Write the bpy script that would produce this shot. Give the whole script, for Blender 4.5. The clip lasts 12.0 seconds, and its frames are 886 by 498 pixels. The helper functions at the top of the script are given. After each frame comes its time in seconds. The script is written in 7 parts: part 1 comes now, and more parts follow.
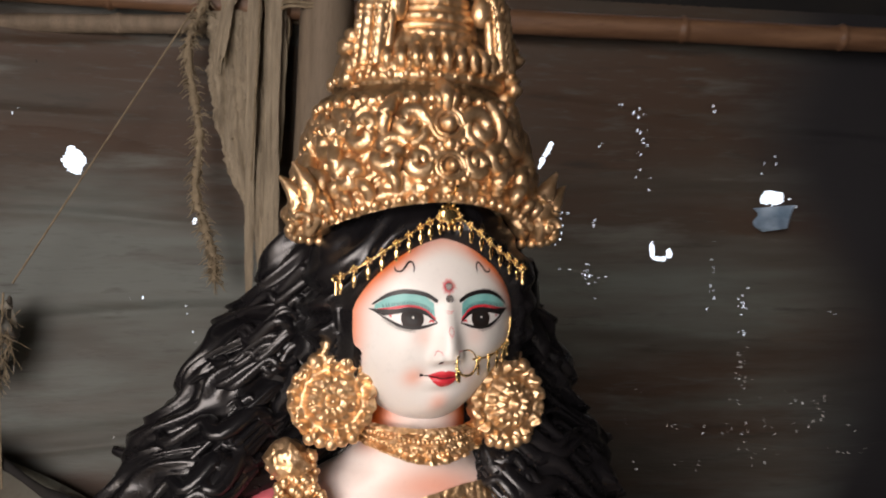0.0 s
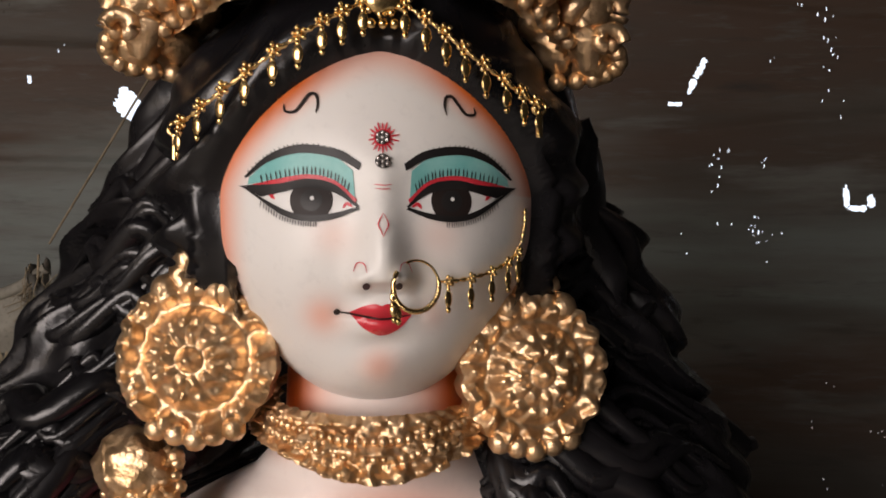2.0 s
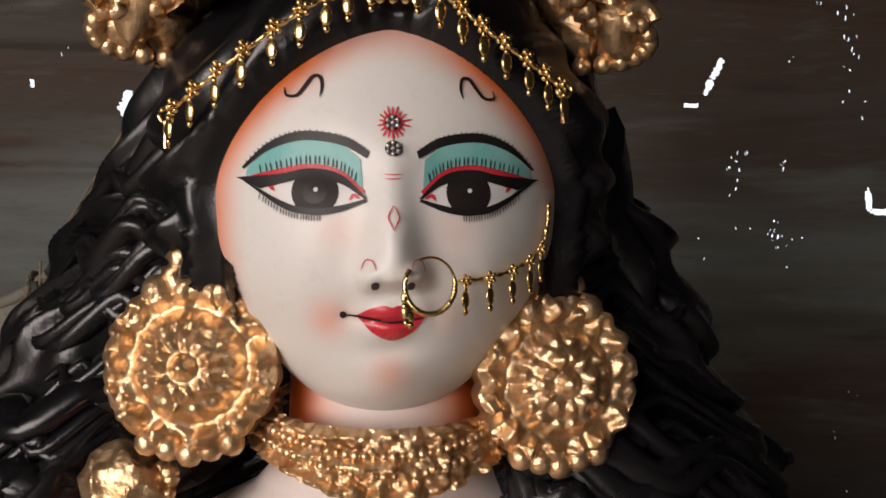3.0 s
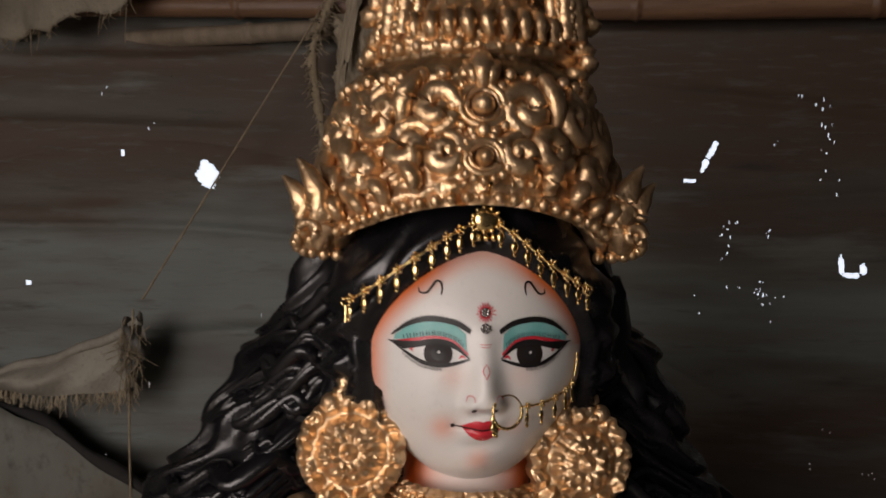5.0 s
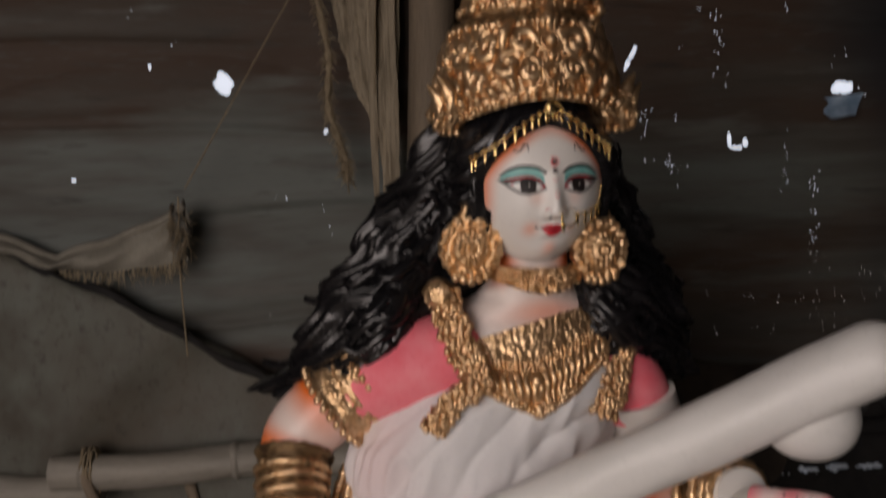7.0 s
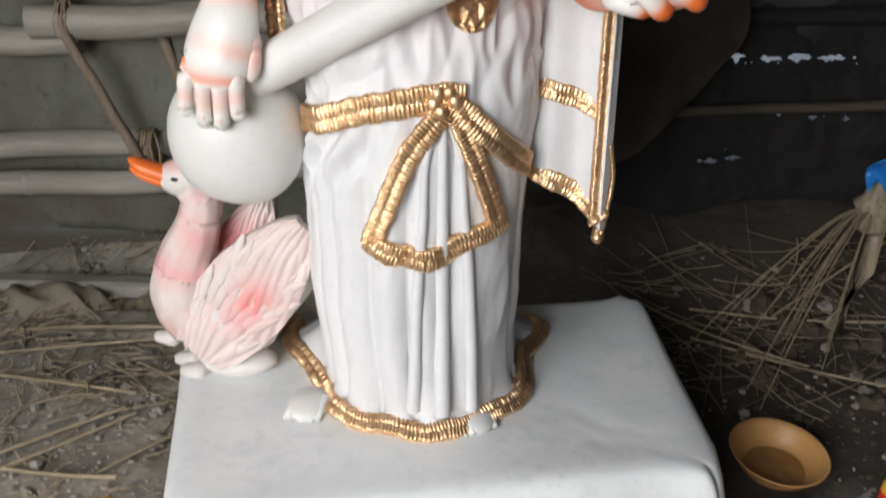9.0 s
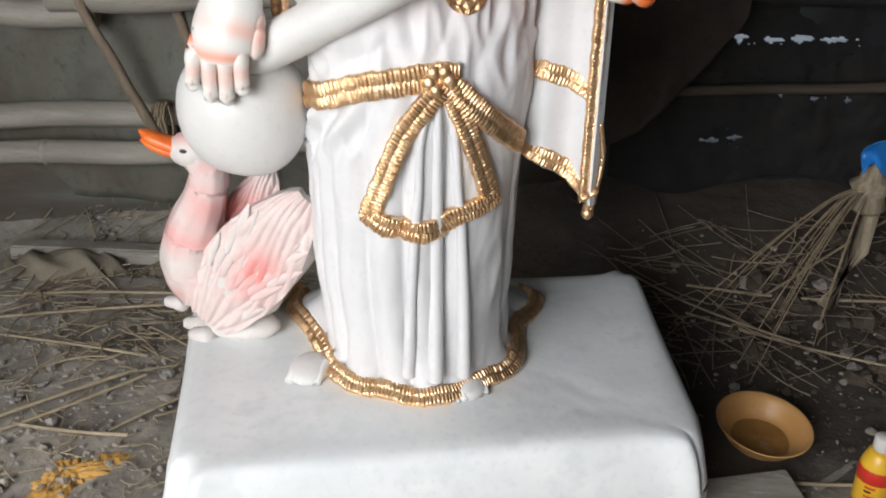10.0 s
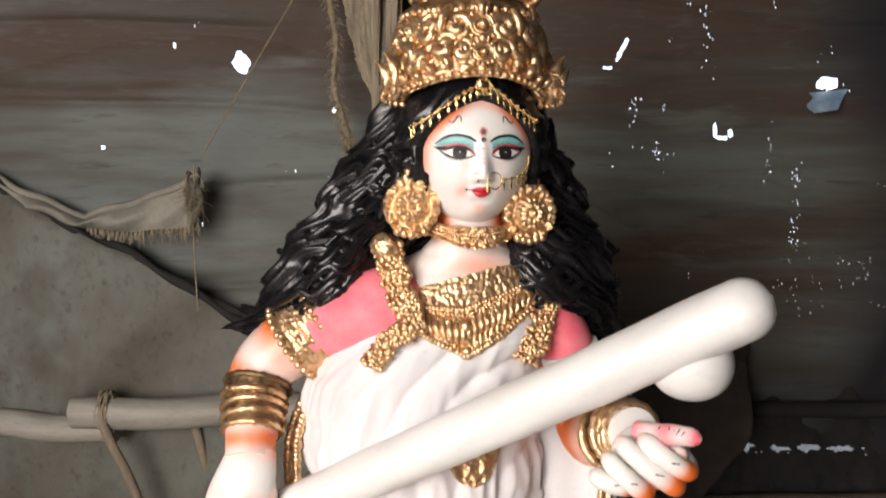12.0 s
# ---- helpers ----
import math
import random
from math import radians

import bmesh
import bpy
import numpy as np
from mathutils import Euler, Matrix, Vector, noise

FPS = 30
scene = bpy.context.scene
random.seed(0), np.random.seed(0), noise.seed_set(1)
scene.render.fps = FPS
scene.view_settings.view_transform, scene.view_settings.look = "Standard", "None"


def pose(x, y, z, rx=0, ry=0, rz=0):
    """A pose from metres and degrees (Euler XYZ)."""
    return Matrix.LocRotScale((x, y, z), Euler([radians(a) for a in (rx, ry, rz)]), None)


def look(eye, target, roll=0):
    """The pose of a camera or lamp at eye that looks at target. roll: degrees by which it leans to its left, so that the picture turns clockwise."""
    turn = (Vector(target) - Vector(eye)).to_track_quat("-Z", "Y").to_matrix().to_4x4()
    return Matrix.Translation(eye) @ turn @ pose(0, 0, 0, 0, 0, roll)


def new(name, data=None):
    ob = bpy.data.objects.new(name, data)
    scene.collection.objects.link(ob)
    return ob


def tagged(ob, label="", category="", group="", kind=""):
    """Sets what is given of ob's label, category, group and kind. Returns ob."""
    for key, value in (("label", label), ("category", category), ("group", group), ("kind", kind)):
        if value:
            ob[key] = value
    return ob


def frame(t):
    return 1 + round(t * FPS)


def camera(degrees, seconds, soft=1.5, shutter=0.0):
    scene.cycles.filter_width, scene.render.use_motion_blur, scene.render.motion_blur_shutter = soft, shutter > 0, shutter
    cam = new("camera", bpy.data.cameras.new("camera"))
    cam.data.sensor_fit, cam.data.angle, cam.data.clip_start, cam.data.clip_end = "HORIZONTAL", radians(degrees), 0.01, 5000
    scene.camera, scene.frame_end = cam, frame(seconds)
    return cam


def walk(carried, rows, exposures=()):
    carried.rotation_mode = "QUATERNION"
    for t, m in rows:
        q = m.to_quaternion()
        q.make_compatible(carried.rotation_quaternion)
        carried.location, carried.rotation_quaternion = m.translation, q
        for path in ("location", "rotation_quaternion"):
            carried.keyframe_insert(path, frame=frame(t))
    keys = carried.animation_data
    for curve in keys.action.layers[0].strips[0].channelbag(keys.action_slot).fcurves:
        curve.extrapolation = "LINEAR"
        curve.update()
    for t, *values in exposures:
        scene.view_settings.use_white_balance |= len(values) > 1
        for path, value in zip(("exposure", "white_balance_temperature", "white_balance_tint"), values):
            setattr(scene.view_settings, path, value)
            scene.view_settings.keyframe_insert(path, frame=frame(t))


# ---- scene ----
cam = camera(52.0, 12.0, 1.8, 0.4)
PATH = [
    (0, (-0.009, -0.013, 1.595), (-0.002, 1.987, 1.606), 0.7),
    (0.5, (0.056, 0.176, 1.556), (-0.126, 2.168, 1.557), 0.5),
    (1, (0.098, 0.295, 1.535), (-0.207, 2.271, 1.537), 0.4),
    (1.5, (0.122, 0.388, 1.519), (-0.247, 2.354, 1.523), 0.1),
    (2, (0.123, 0.445, 1.504), (-0.277, 2.405, 1.513), 0.1),
    (2.5, (0.115, 0.482, 1.503), (-0.307, 2.437, 1.517), 0.0),
    (2.7, (0.111, 0.486, 1.498), (-0.306, 2.442, 1.523), -0.1),
    (4.3, (0.117, 0.399, 1.53), (-0.32, 2.351, 1.562), 0.8),
    (4.5, (0.123, 0.34, 1.551), (-0.313, 2.291, 1.588), 0.9),
    (5, (0.123, 0.196, 1.598), (-0.317, 2.146, 1.637), 0.7),
    (5.5, (0.084, 0.017, 1.628), (-0.325, 1.975, 1.668), 0.2),
    (6, (0.023, -0.178, 1.661), (-0.272, 1.8, 1.698), -0.8),
    (6.5, (-0.029, -0.308, 1.651), (-0.231, 1.682, 1.679), -2.0),
    (7, (-0.034, -0.352, 1.561), (-0.226, 1.631, 1.379), -1.6),
    (7.5, (0.012, -0.377, 1.483), (-0.19, 1.576, 1.101), -0.9),
    (7.7, (0.034, -0.375, 1.452), (-0.17, 1.567, 1.02), -0.8),
    (9.3, (0.124, -0.501, 1.237), (-0.095, 1.277, 0.348), 0.8),
    (9.5, (0.137, -0.516, 1.224), (-0.09, 1.257, 0.326), 1.0),
    (10, (0.154, -0.529, 1.297), (-0.09, 1.243, 0.404), 0.9),
    (10.5, (0.157, -0.541, 1.355), (-0.113, 1.321, 0.677), 0.5),
    (11, (0.156, -0.536, 1.424), (-0.131, 1.385, 0.947), 0.1),
    (11.5, (0.166, -0.517, 1.482), (-0.134, 1.437, 1.177), -0.1),
    (12, (0.16, -0.508, 1.519), (-0.151, 1.458, 1.324), 0.4),
]
walk(cam, [(t, look(eye, target, roll)) for t, eye, target, roll in PATH],
     [(0, 0.14, 7000, 20), (1.0, -0.14, 7000, 20), (2.5, -0.34, 7000, 20), (4.5, -0.56, 7000, 20), (5.5, -0.90, 7050, 21), (6.5, -1.03, 7150, 22), (7.0, -1.12, 7100, 22), (7.6, -0.95, 6950, 20), (8.6, -0.15, 6400, 13), (9.5, 0.2, 6050, 9), (10.2, 0.2, 6200, 11), (11, 0.31, 6600, 15), (11.5, 0.40, 6700, 15), (12, 0.42, 6800, 16)])

# ---- light ----
world = bpy.data.worlds.new("sky")
scene.world = world
world.use_nodes = True
wn = world.node_tree.nodes
sky = wn.new("ShaderNodeTexSky")
sky.sky_type, sky.sun_disc = "NISHITA", False
sky.sun_elevation, sky.sun_rotation = radians(38), radians(205)
sky.dust_density = 3.0
wn["Background"].inputs["Strength"].default_value = 0.15
world.node_tree.links.new(sky.outputs["Color"], wn["Background"].inputs["Color"])

sun = new("sun", bpy.data.lights.new("sun", "SUN"))
sun.data.energy, sun.data.angle, sun.data.color = 1.5, radians(12), (1.0, 0.96, 0.9)
sun.matrix_world = look((-2.0, -4.0, 4.0), (0, 0, 0))

# the shed stands open behind the walker: the sky's light comes in there
door_light = new("doorway_daylight", bpy.data.lights.new("doorway_daylight", "AREA"))
door_light.data.shape, door_light.data.size, door_light.data.size_y = "RECTANGLE", 1.9, 1.7
door_light.data.energy, door_light.data.color = 95, (1.0, 0.985, 0.96)
door_light.matrix_world = look((-1.05, -2.15, 1.70), (-0.1, 1.0, 0.9))


# ---- materials ----
def material(name, low, high, scale=8.0, rough=0.6, metal=0.0, bump=0.15, grain=60.0, stretch=(1, 1, 1), coat=0.0, fleck=None, blush=None, vary=0.0, relief=0.0, edge=0.18, smudge=None):
    """Two-scale noise between two colours, with grain for relief; fleck: (colour, how much); blush: the colour of
    airbrushed paint, or of painted-in shade.
    """
    m = bpy.data.materials.new(name)
    m.use_nodes = True
    nt = m.node_tree
    n, l = nt.nodes, nt.links
    b = n["Principled BSDF"]
    co = n.new("ShaderNodeTexCoord")
    mp = n.new("ShaderNodeMapping")
    mp.inputs["Scale"].default_value = stretch
    l.new(co.outputs["Object"], mp.inputs["Vector"])

    def noise_at(s, detail=6.0):
        t = n.new("ShaderNodeTexNoise")
        t.inputs["Scale"].default_value, t.inputs["Detail"].default_value, t.inputs["Roughness"].default_value = s, detail, 0.6
        l.new(mp.outputs["Vector"], t.inputs["Vector"])
        return t.outputs["Fac"]

    def mix(f, a, c):
        x = n.new("ShaderNodeMix")
        x.data_type = "RGBA"
        for socket, value in ((x.inputs[0], f), (x.inputs[6], a), (x.inputs[7], c)):
            if isinstance(value, (int, float)):
                socket.default_value = value
            elif isinstance(value, tuple):
                socket.default_value = (*value, 1)
            else:
                l.new(value, socket)
        return x.outputs[2]

    def ramp(v, a, c):
        r = n.new("ShaderNodeMapRange")
        r.inputs[1].default_value, r.inputs[2].default_value = a, c
        l.new(v, r.inputs[0])
        return r.outputs[0]

    big, fine = noise_at(scale), noise_at(grain, 4.0)
    col = mix(ramp(big, 0.5 - edge, 0.5 + edge), low, high)
    col = mix(ramp(fine, 0.55, 0.85), col, tuple((0.72 if bump > 0.12 else 0.93) * x for x in low))
    if smudge:
        col = mix(ramp(noise_at(scale * 2.1, 3.0), 0.50, 0.72), col, smudge)
        col = mix(ramp(noise_at(scale * 11, 9.0), 0.58, 0.80), col, tuple(0.55 * x for x in smudge))
    if fleck:
        col = mix(ramp(noise_at(scale * 3.3, 8.0), 0.62 - 0.2 * fleck[1], 0.70), col, fleck[0])
    if vary:
        inf = n.new("ShaderNodeObjectInfo")
        hs = n.new("ShaderNodeHueSaturation")
        l.new(ramp(inf.outputs["Random"], 0.0, 1.0), hs.inputs["Value"])
        hs.inputs["Value"].default_value = 1.0
        mr = n.new("ShaderNodeMapRange")
        mr.inputs[3].default_value, mr.inputs[4].default_value = 1 - vary, 1 + vary
        l.new(inf.outputs["Random"], mr.inputs[0])
        l.new(mr.outputs[0], hs.inputs["Value"])
        l.new(col, hs.inputs["Color"])
        col = hs.outputs["Color"]
    if blush:
        at = n.new("ShaderNodeAttribute")
        at.attribute_name = "blush"
        col = mix(at.outputs["Fac"], col, blush)
    l.new(col, b.inputs["Base Color"])
    rr = n.new("ShaderNodeMapRange")
    rr.inputs[3].default_value, rr.inputs[4].default_value = max(0.03, rough - 0.12), min(1.0, rough + 0.12)
    l.new(big, rr.inputs[0])
    l.new(rr.outputs[0], b.inputs["Roughness"])
    b.inputs["Metallic"].default_value = metal
    b.inputs["Coat Weight"].default_value = coat
    b.inputs["Coat Roughness"].default_value = 0.2
    bp = n.new("ShaderNodeBump")
    bp.inputs["Strength"].default_value, bp.inputs["Distance"].default_value = bump, 0.004
    l.new(fine, bp.inputs["Height"])
    last = bp
    if relief:
        vo = n.new("ShaderNodeTexVoronoi")
        vo.feature = "SMOOTH_F1"
        vo.inputs["Scale"].default_value = relief
        l.new(mp.outputs["Vector"], vo.inputs["Vector"])
        b2 = n.new("ShaderNodeBump")
        b2.invert = True
        b2.inputs["Strength"].default_value, b2.inputs["Distance"].default_value = 0.6, 0.006
        l.new(vo.outputs["Distance"], b2.inputs["Height"])
        l.new(bp.outputs["Normal"], b2.inputs["Normal"])
        last = b2
    l.new(last.outputs["Normal"], b.inputs["Normal"])
    return m


SKIN = material("painted_skin", (0.78, 0.76, 0.73), (0.82, 0.80, 0.76), 9, 0.38, bump=0.03, grain=130, blush=(0.88, 0.19, 0.035))
SARI = material("white_painted_cloth", (0.68, 0.68, 0.69), (0.74, 0.74, 0.745), 10, 0.6, bump=0.08, grain=90, blush=(0.85, 0.42, 0.42))
PINK = material("pink_paint", (0.90, 0.15, 0.20), (0.93, 0.27, 0.31), 16, 0.65, bump=0.08, grain=90)
GOLD = material("gold_paint", (0.64, 0.40, 0.20), (0.95, 0.67, 0.41), 60, 0.33, metal=0.88, bump=0.34, grain=180)
GOLD_FINE = material("gold_relief", (0.62, 0.385, 0.19), (0.93, 0.65, 0.395), 60, 0.35, metal=0.88, bump=0.34, grain=180, relief=125)
# dark gold: bracelets, the crown's worn ledge, and shade coloured into its niche
BRONZE = material("dark_gold_paint", (0.10, 0.060, 0.032), (0.34, 0.22, 0.11), 45, 0.45, metal=0.7, bump=0.4, grain=180)
HAIR = material("black_gloss_paint", (0.005, 0.005, 0.006), (0.009, 0.008, 0.009), 20, 0.27, bump=0.12, grain=90, stretch=(1, 1, 0.6))
BLACK = material("black_line_paint", (0.008, 0.007, 0.007), (0.014, 0.012, 0.012), 60, 0.5, bump=0.05)
WHITE = material("eye_white_paint", (0.78, 0.77, 0.75), (0.82, 0.81, 0.79), 60, 0.35, bump=0.02)
TEAL = material("teal_paint", (0.16, 0.48, 0.46), (0.26, 0.57, 0.54), 45, 0.45, bump=0.03)
HAND_PINK = material("rose_paint", (0.79, 0.66, 0.64), (0.82, 0.74, 0.71), 40, 0.42, bump=0.05, blush=(0.84, 0.09, 0.14))
RED = material("red_paint", (0.62, 0.03, 0.045), (0.72, 0.05, 0.07), 60, 0.32, bump=0.05)
IRIS = material("dark_brown_paint", (0.011, 0.005, 0.004), (0.015, 0.007, 0.005), 60, 0.6, bump=0.02)
CLAY = material("white_primer_clay", (0.70, 0.695, 0.67), (0.77, 0.765, 0.745), 5, 0.42, bump=0.1, grain=70)
SLAB = material("white_primer_slab", (0.74, 0.78, 0.79), (0.86, 0.88, 0.88), 4.5, 0.42, bump=0.12, grain=60, fleck=((0.72, 0.765, 0.77), 0.5))
SWAN = material("swan_white_paint", (0.66, 0.61, 0.58), (0.76, 0.73, 0.70), 14, 0.45, bump=0.1, grain=90, blush=(0.85, 0.24, 0.22))
BEAK = material("orange_beak_paint", (0.75, 0.12, 0.02), (0.85, 0.22, 0.04), 30, 0.35, bump=0.05)
BRASS = material("gilt_chain_metal", (0.84, 0.56, 0.22), (0.95, 0.70, 0.34), 60, 0.22, metal=1.0, bump=0.1)
JEWEL = material("cut_glass_stone", (0.30, 0.28, 0.27), (0.65, 0.62, 0.6), 300, 0.1, metal=0.6, bump=0.2)
# its blush colour is the shade painted on the back wall
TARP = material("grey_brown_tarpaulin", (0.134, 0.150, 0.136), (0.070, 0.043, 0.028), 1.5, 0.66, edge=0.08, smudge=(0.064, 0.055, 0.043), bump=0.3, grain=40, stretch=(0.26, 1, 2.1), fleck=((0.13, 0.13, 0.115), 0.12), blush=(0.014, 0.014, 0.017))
TARP_PALE = material("faded_green_tarpaulin", (0.098, 0.082, 0.060), (0.150, 0.162, 0.138), 2.4, 0.65, bump=0.2, grain=50, stretch=(1, 1, 0.8), edge=0.13, smudge=(0.085, 0.075, 0.058))
# near-black; also stands in for shade at eaves, corner, foot and slung edge
TARP_DARK = material("near_black_sheet", (0.010, 0.010, 0.011), (0.024, 0.021, 0.018), 4, 0.88, bump=0.2, grain=30)
JUTE = material("jute_sacking", (0.16, 0.138, 0.102), (0.29, 0.25, 0.185), 6, 0.9, bump=0.6, grain=140)
BAMBOO = material("old_bamboo", (0.13, 0.065, 0.035), (0.22, 0.12, 0.065), 6, 0.5, bump=0.25, grain=50, stretch=(0.4, 6, 6))
BAMBOO_GREY = material("weathered_bamboo", (0.24, 0.22, 0.185), (0.38, 0.35, 0.30), 5, 0.6, bump=0.3, grain=50, stretch=(0.5, 5, 5))
WOOD = material("weathered_post_wood", (0.17, 0.13, 0.09), (0.27, 0.21, 0.15), 6, 0.75, bump=0.5, grain=60, stretch=(5, 5, 0.5))
PLANK = material("grey_plank_wood", (0.22, 0.20, 0.17), (0.36, 0.33, 0.29), 7, 0.8, bump=0.5, grain=60, stretch=(0.7, 5, 5), fleck=((0.5, 0.5, 0.47), 0.1))
LEAF = material("dried_palm_leaf", (0.17, 0.135, 0.09), (0.40, 0.335, 0.24), 9, 0.8, bump=0.4, grain=60, stretch=(6, 6, 0.6))
SACK_PALE = material("pale_sackcloth", (0.20, 0.185, 0.15), (0.31, 0.29, 0.24), 9, 0.85, bump=0.5, grain=120)
STRAW = material("dry_straw", (0.22, 0.175, 0.11), (0.42, 0.35, 0.24), 12, 0.75, bump=0.2)
ROPE = material("coir_rope", (0.19, 0.145, 0.09), (0.33, 0.265, 0.175), 40, 0.9, bump=0.5, grain=150)
# its blush colour is the shade painted on the right-hand ground
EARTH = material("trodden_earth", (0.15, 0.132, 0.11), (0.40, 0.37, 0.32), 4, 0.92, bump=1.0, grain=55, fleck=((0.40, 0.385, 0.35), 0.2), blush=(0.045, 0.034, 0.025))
POWDER = material("ochre_powder", (0.50, 0.27, 0.06), (0.62, 0.36, 0.09), 25, 0.95, bump=0.7, grain=120)
BOWL = material("ochre_plastic", (0.50, 0.27, 0.09), (0.60, 0.34, 0.13), 8, 0.35, bump=0.05)
PAINT_DREGS = material("ochre_paint_dregs", (0.30, 0.15, 0.04), (0.38, 0.20, 0.06), 14, 0.25, bump=0.15)
TIN_YELLOW = material("yellow_print", (0.75, 0.42, 0.02), (0.80, 0.50, 0.04), 20, 0.35, bump=0.03)
TIN_RED = material("red_print", (0.55, 0.03, 0.02), (0.62, 0.05, 0.03), 20, 0.35, bump=0.03)
CAP = material("off_white_plastic", (0.60, 0.58, 0.54), (0.68, 0.66, 0.62), 20, 0.4, bump=0.05)
FLAP = material("blue_lit_tarpaulin", (0.20, 0.33, 0.48), (0.42, 0.56, 0.70), 20, 0.5, bump=0.15)
BLUE = material("blue_plastic", (0.02, 0.16, 0.50), (0.03, 0.22, 0.60), 15, 0.4, bump=0.1)
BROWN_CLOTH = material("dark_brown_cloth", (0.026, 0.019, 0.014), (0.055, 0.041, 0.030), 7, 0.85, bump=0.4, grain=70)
DARK_WOOD = material("dull_dark_wood", (0.055, 0.042, 0.030), (0.11, 0.086, 0.062), 7, 0.8, bump=0.4, grain=60, stretch=(0.6, 5, 5))
BROWN_CLOD = material("brown_earth_clod", (0.045, 0.034, 0.025), (0.11, 0.085, 0.06), 20, 0.95, bump=0.8, grain=60)
STONE = material("rubble_stone", (0.20, 0.18, 0.16), (0.36, 0.34, 0.31), 20, 0.9, bump=0.6, grain=70, vary=0.2)


# ---- mesh tools ----
def unit(v):
    v = np.asarray(v, float)
    return v / max(1e-9, np.linalg.norm(v))


def spline(points, count):
    """A smooth line (Catmull-Rom) through a few points of any dimension."""
    p = np.asarray(points, float)
    p = np.vstack([2 * p[0] - p[1], p, 2 * p[-1] - p[-2]])
    out = []
    for s in np.linspace(0, len(p) - 3 - 1e-6, count):
        i, f = int(s), s - int(s)
        a, b, c, d = p[i:i + 4]
        out.append(0.5 * (2 * b + (c - a) * f + (2 * a - 5 * b + 4 * c - d) * f * f + (3 * b - a - 3 * c + d) * f ** 3))
    return np.array(out)


def ss(x, a, b):
    """Smooth step from a to b."""
    f = np.clip((np.asarray(x, float) - a) / (b - a), 0, 1)
    return f * f * (3 - 2 * f)


def wobble(p, scale, amount):
    return amount * noise.noise(Vector((p[0] * scale, p[1] * scale, p[2] * scale)))


class Sculpt:
    """Collects patches, tubes and lumps, and links them as one mesh."""

    def __init__(self):
        self.v, self.f, self.m, self.mats, self.tint = [], [], [], [], []

    def slot(self, mat):
        if mat not in self.mats:
            self.mats.append(mat)
        return self.mats.index(mat)

    def grid(self, p, mat, wrap=False, blush=None, skip=None):
        p = np.asarray(p, float)
        b, (nu, nv) = len(self.v), p.shape[:2]
        self.v.extend(map(tuple, p.reshape(-1, 3)))
        self.tint.extend(np.zeros(nu * nv) if blush is None else np.asarray(blush, float).reshape(-1))
        k = self.slot(mat)
        for i in range(nu - 1):
            for j in range(nv if wrap else nv - 1):
                if skip is not None and skip[i, j]:
                    continue
                j2 = (j + 1) % nv
                self.f.append((b + i * nv + j, b + i * nv + j2, b + (i + 1) * nv + j2, b + (i + 1) * nv + j))
                self.m.append(k)
        return b

    def fan(self, ring, centre, mat):
        b = len(self.v)
        self.v.extend(map(tuple, ring))
        self.v.append(tuple(centre))
        self.tint.extend([0.0] * (len(ring) + 1))
        k = self.slot(mat)
        for j in range(len(ring)):
            self.f.append((b + j, b + (j + 1) % len(ring), b + len(ring)))
            self.m.append(k)

    def tube(self, line, radii, mat, n=10, cap=True, flat=1.0, up=(0, 0, 1), blush=None, bumps=None):
        """A tube along a line; radii a number or one for each point; flat squeezes it along up."""
        line = np.asarray(line, float)
        radii = np.full(len(line), radii) if np.isscalar(radii) else np.asarray(radii, float)
        rings = []
        for i, c in enumerate(line):
            d = unit(line[min(i + 1, len(line) - 1)] - line[max(i - 1, 0)])
            w = np.asarray(up, float)
            if abs(d @ unit(w)) > 0.95:
                w = np.array((1.0, 0, 0)) if abs(d[0]) < 0.8 else np.array((0, 1.0, 0))
            x = unit(np.cross(d, w))
            y = np.cross(x, d)
            a = np.linspace(0, 2 * math.pi, n, endpoint=False)
            k = radii[i] * (1 if bumps is None else 1 + bumps(i / (len(line) - 1), a))
            rings.append(c + np.outer(k * np.cos(a), x) + np.outer(k * np.sin(a) * flat, y))
        ring_an = np.linspace(0, 2 * math.pi, n, endpoint=False)
        tint = None if blush is None else np.array([blush(i / (len(line) - 1)) * np.clip(0.85 + 0.35 * np.sin(ring_an + 0.11 * i) + 0.2 * np.sin(2 * ring_an - 0.3 * i), 0.3, 1) for i in range(len(line))])
        self.grid(np.array(rings), mat, wrap=True, blush=tint)
        if cap:
            self.fan(rings[0][::-1], line[0], mat)
            self.fan(rings[-1], line[-1], mat)

    def ball(self, c, r, mat, axes=None, nu=10, nv=14, bumps=None, blush=None, lower=math.pi):
        """An ellipsoid with radii r on the axes (rows), its pole on the third."""
        axes = np.eye(3) if axes is None else np.asarray(axes, float)
        r = np.full(3, r) if np.isscalar(r) else np.asarray(r, float)
        th, ph = np.linspace(0, lower, nu), np.linspace(0, 2 * math.pi, nv, endpoint=False)
        t, f = np.meshgrid(th, ph, indexing="ij")
        q = np.stack([np.sin(t) * np.cos(f), np.sin(t) * np.sin(f), np.cos(t)], -1)
        k = 1.0 if bumps is None else (1 + bumps(q))[..., None]
        p = np.asarray(c) + (q * r * k) @ axes
        self.grid(p, mat, wrap=True, blush=None if blush is None else blush(q))

    def link(self, name, origin=(0, 0, 0), parent=None, smooth=True, label=""):
        o = np.asarray(origin, float)
        me = bpy.data.meshes.new(name)
        me.from_pydata([tuple(np.asarray(v) - o) for v in self.v], [], self.f)
        for m in self.mats:
            me.materials.append(m)
        me.polygons.foreach_set("material_index", self.m)
        me.polygons.foreach_set("use_smooth", [smooth] * len(self.f))
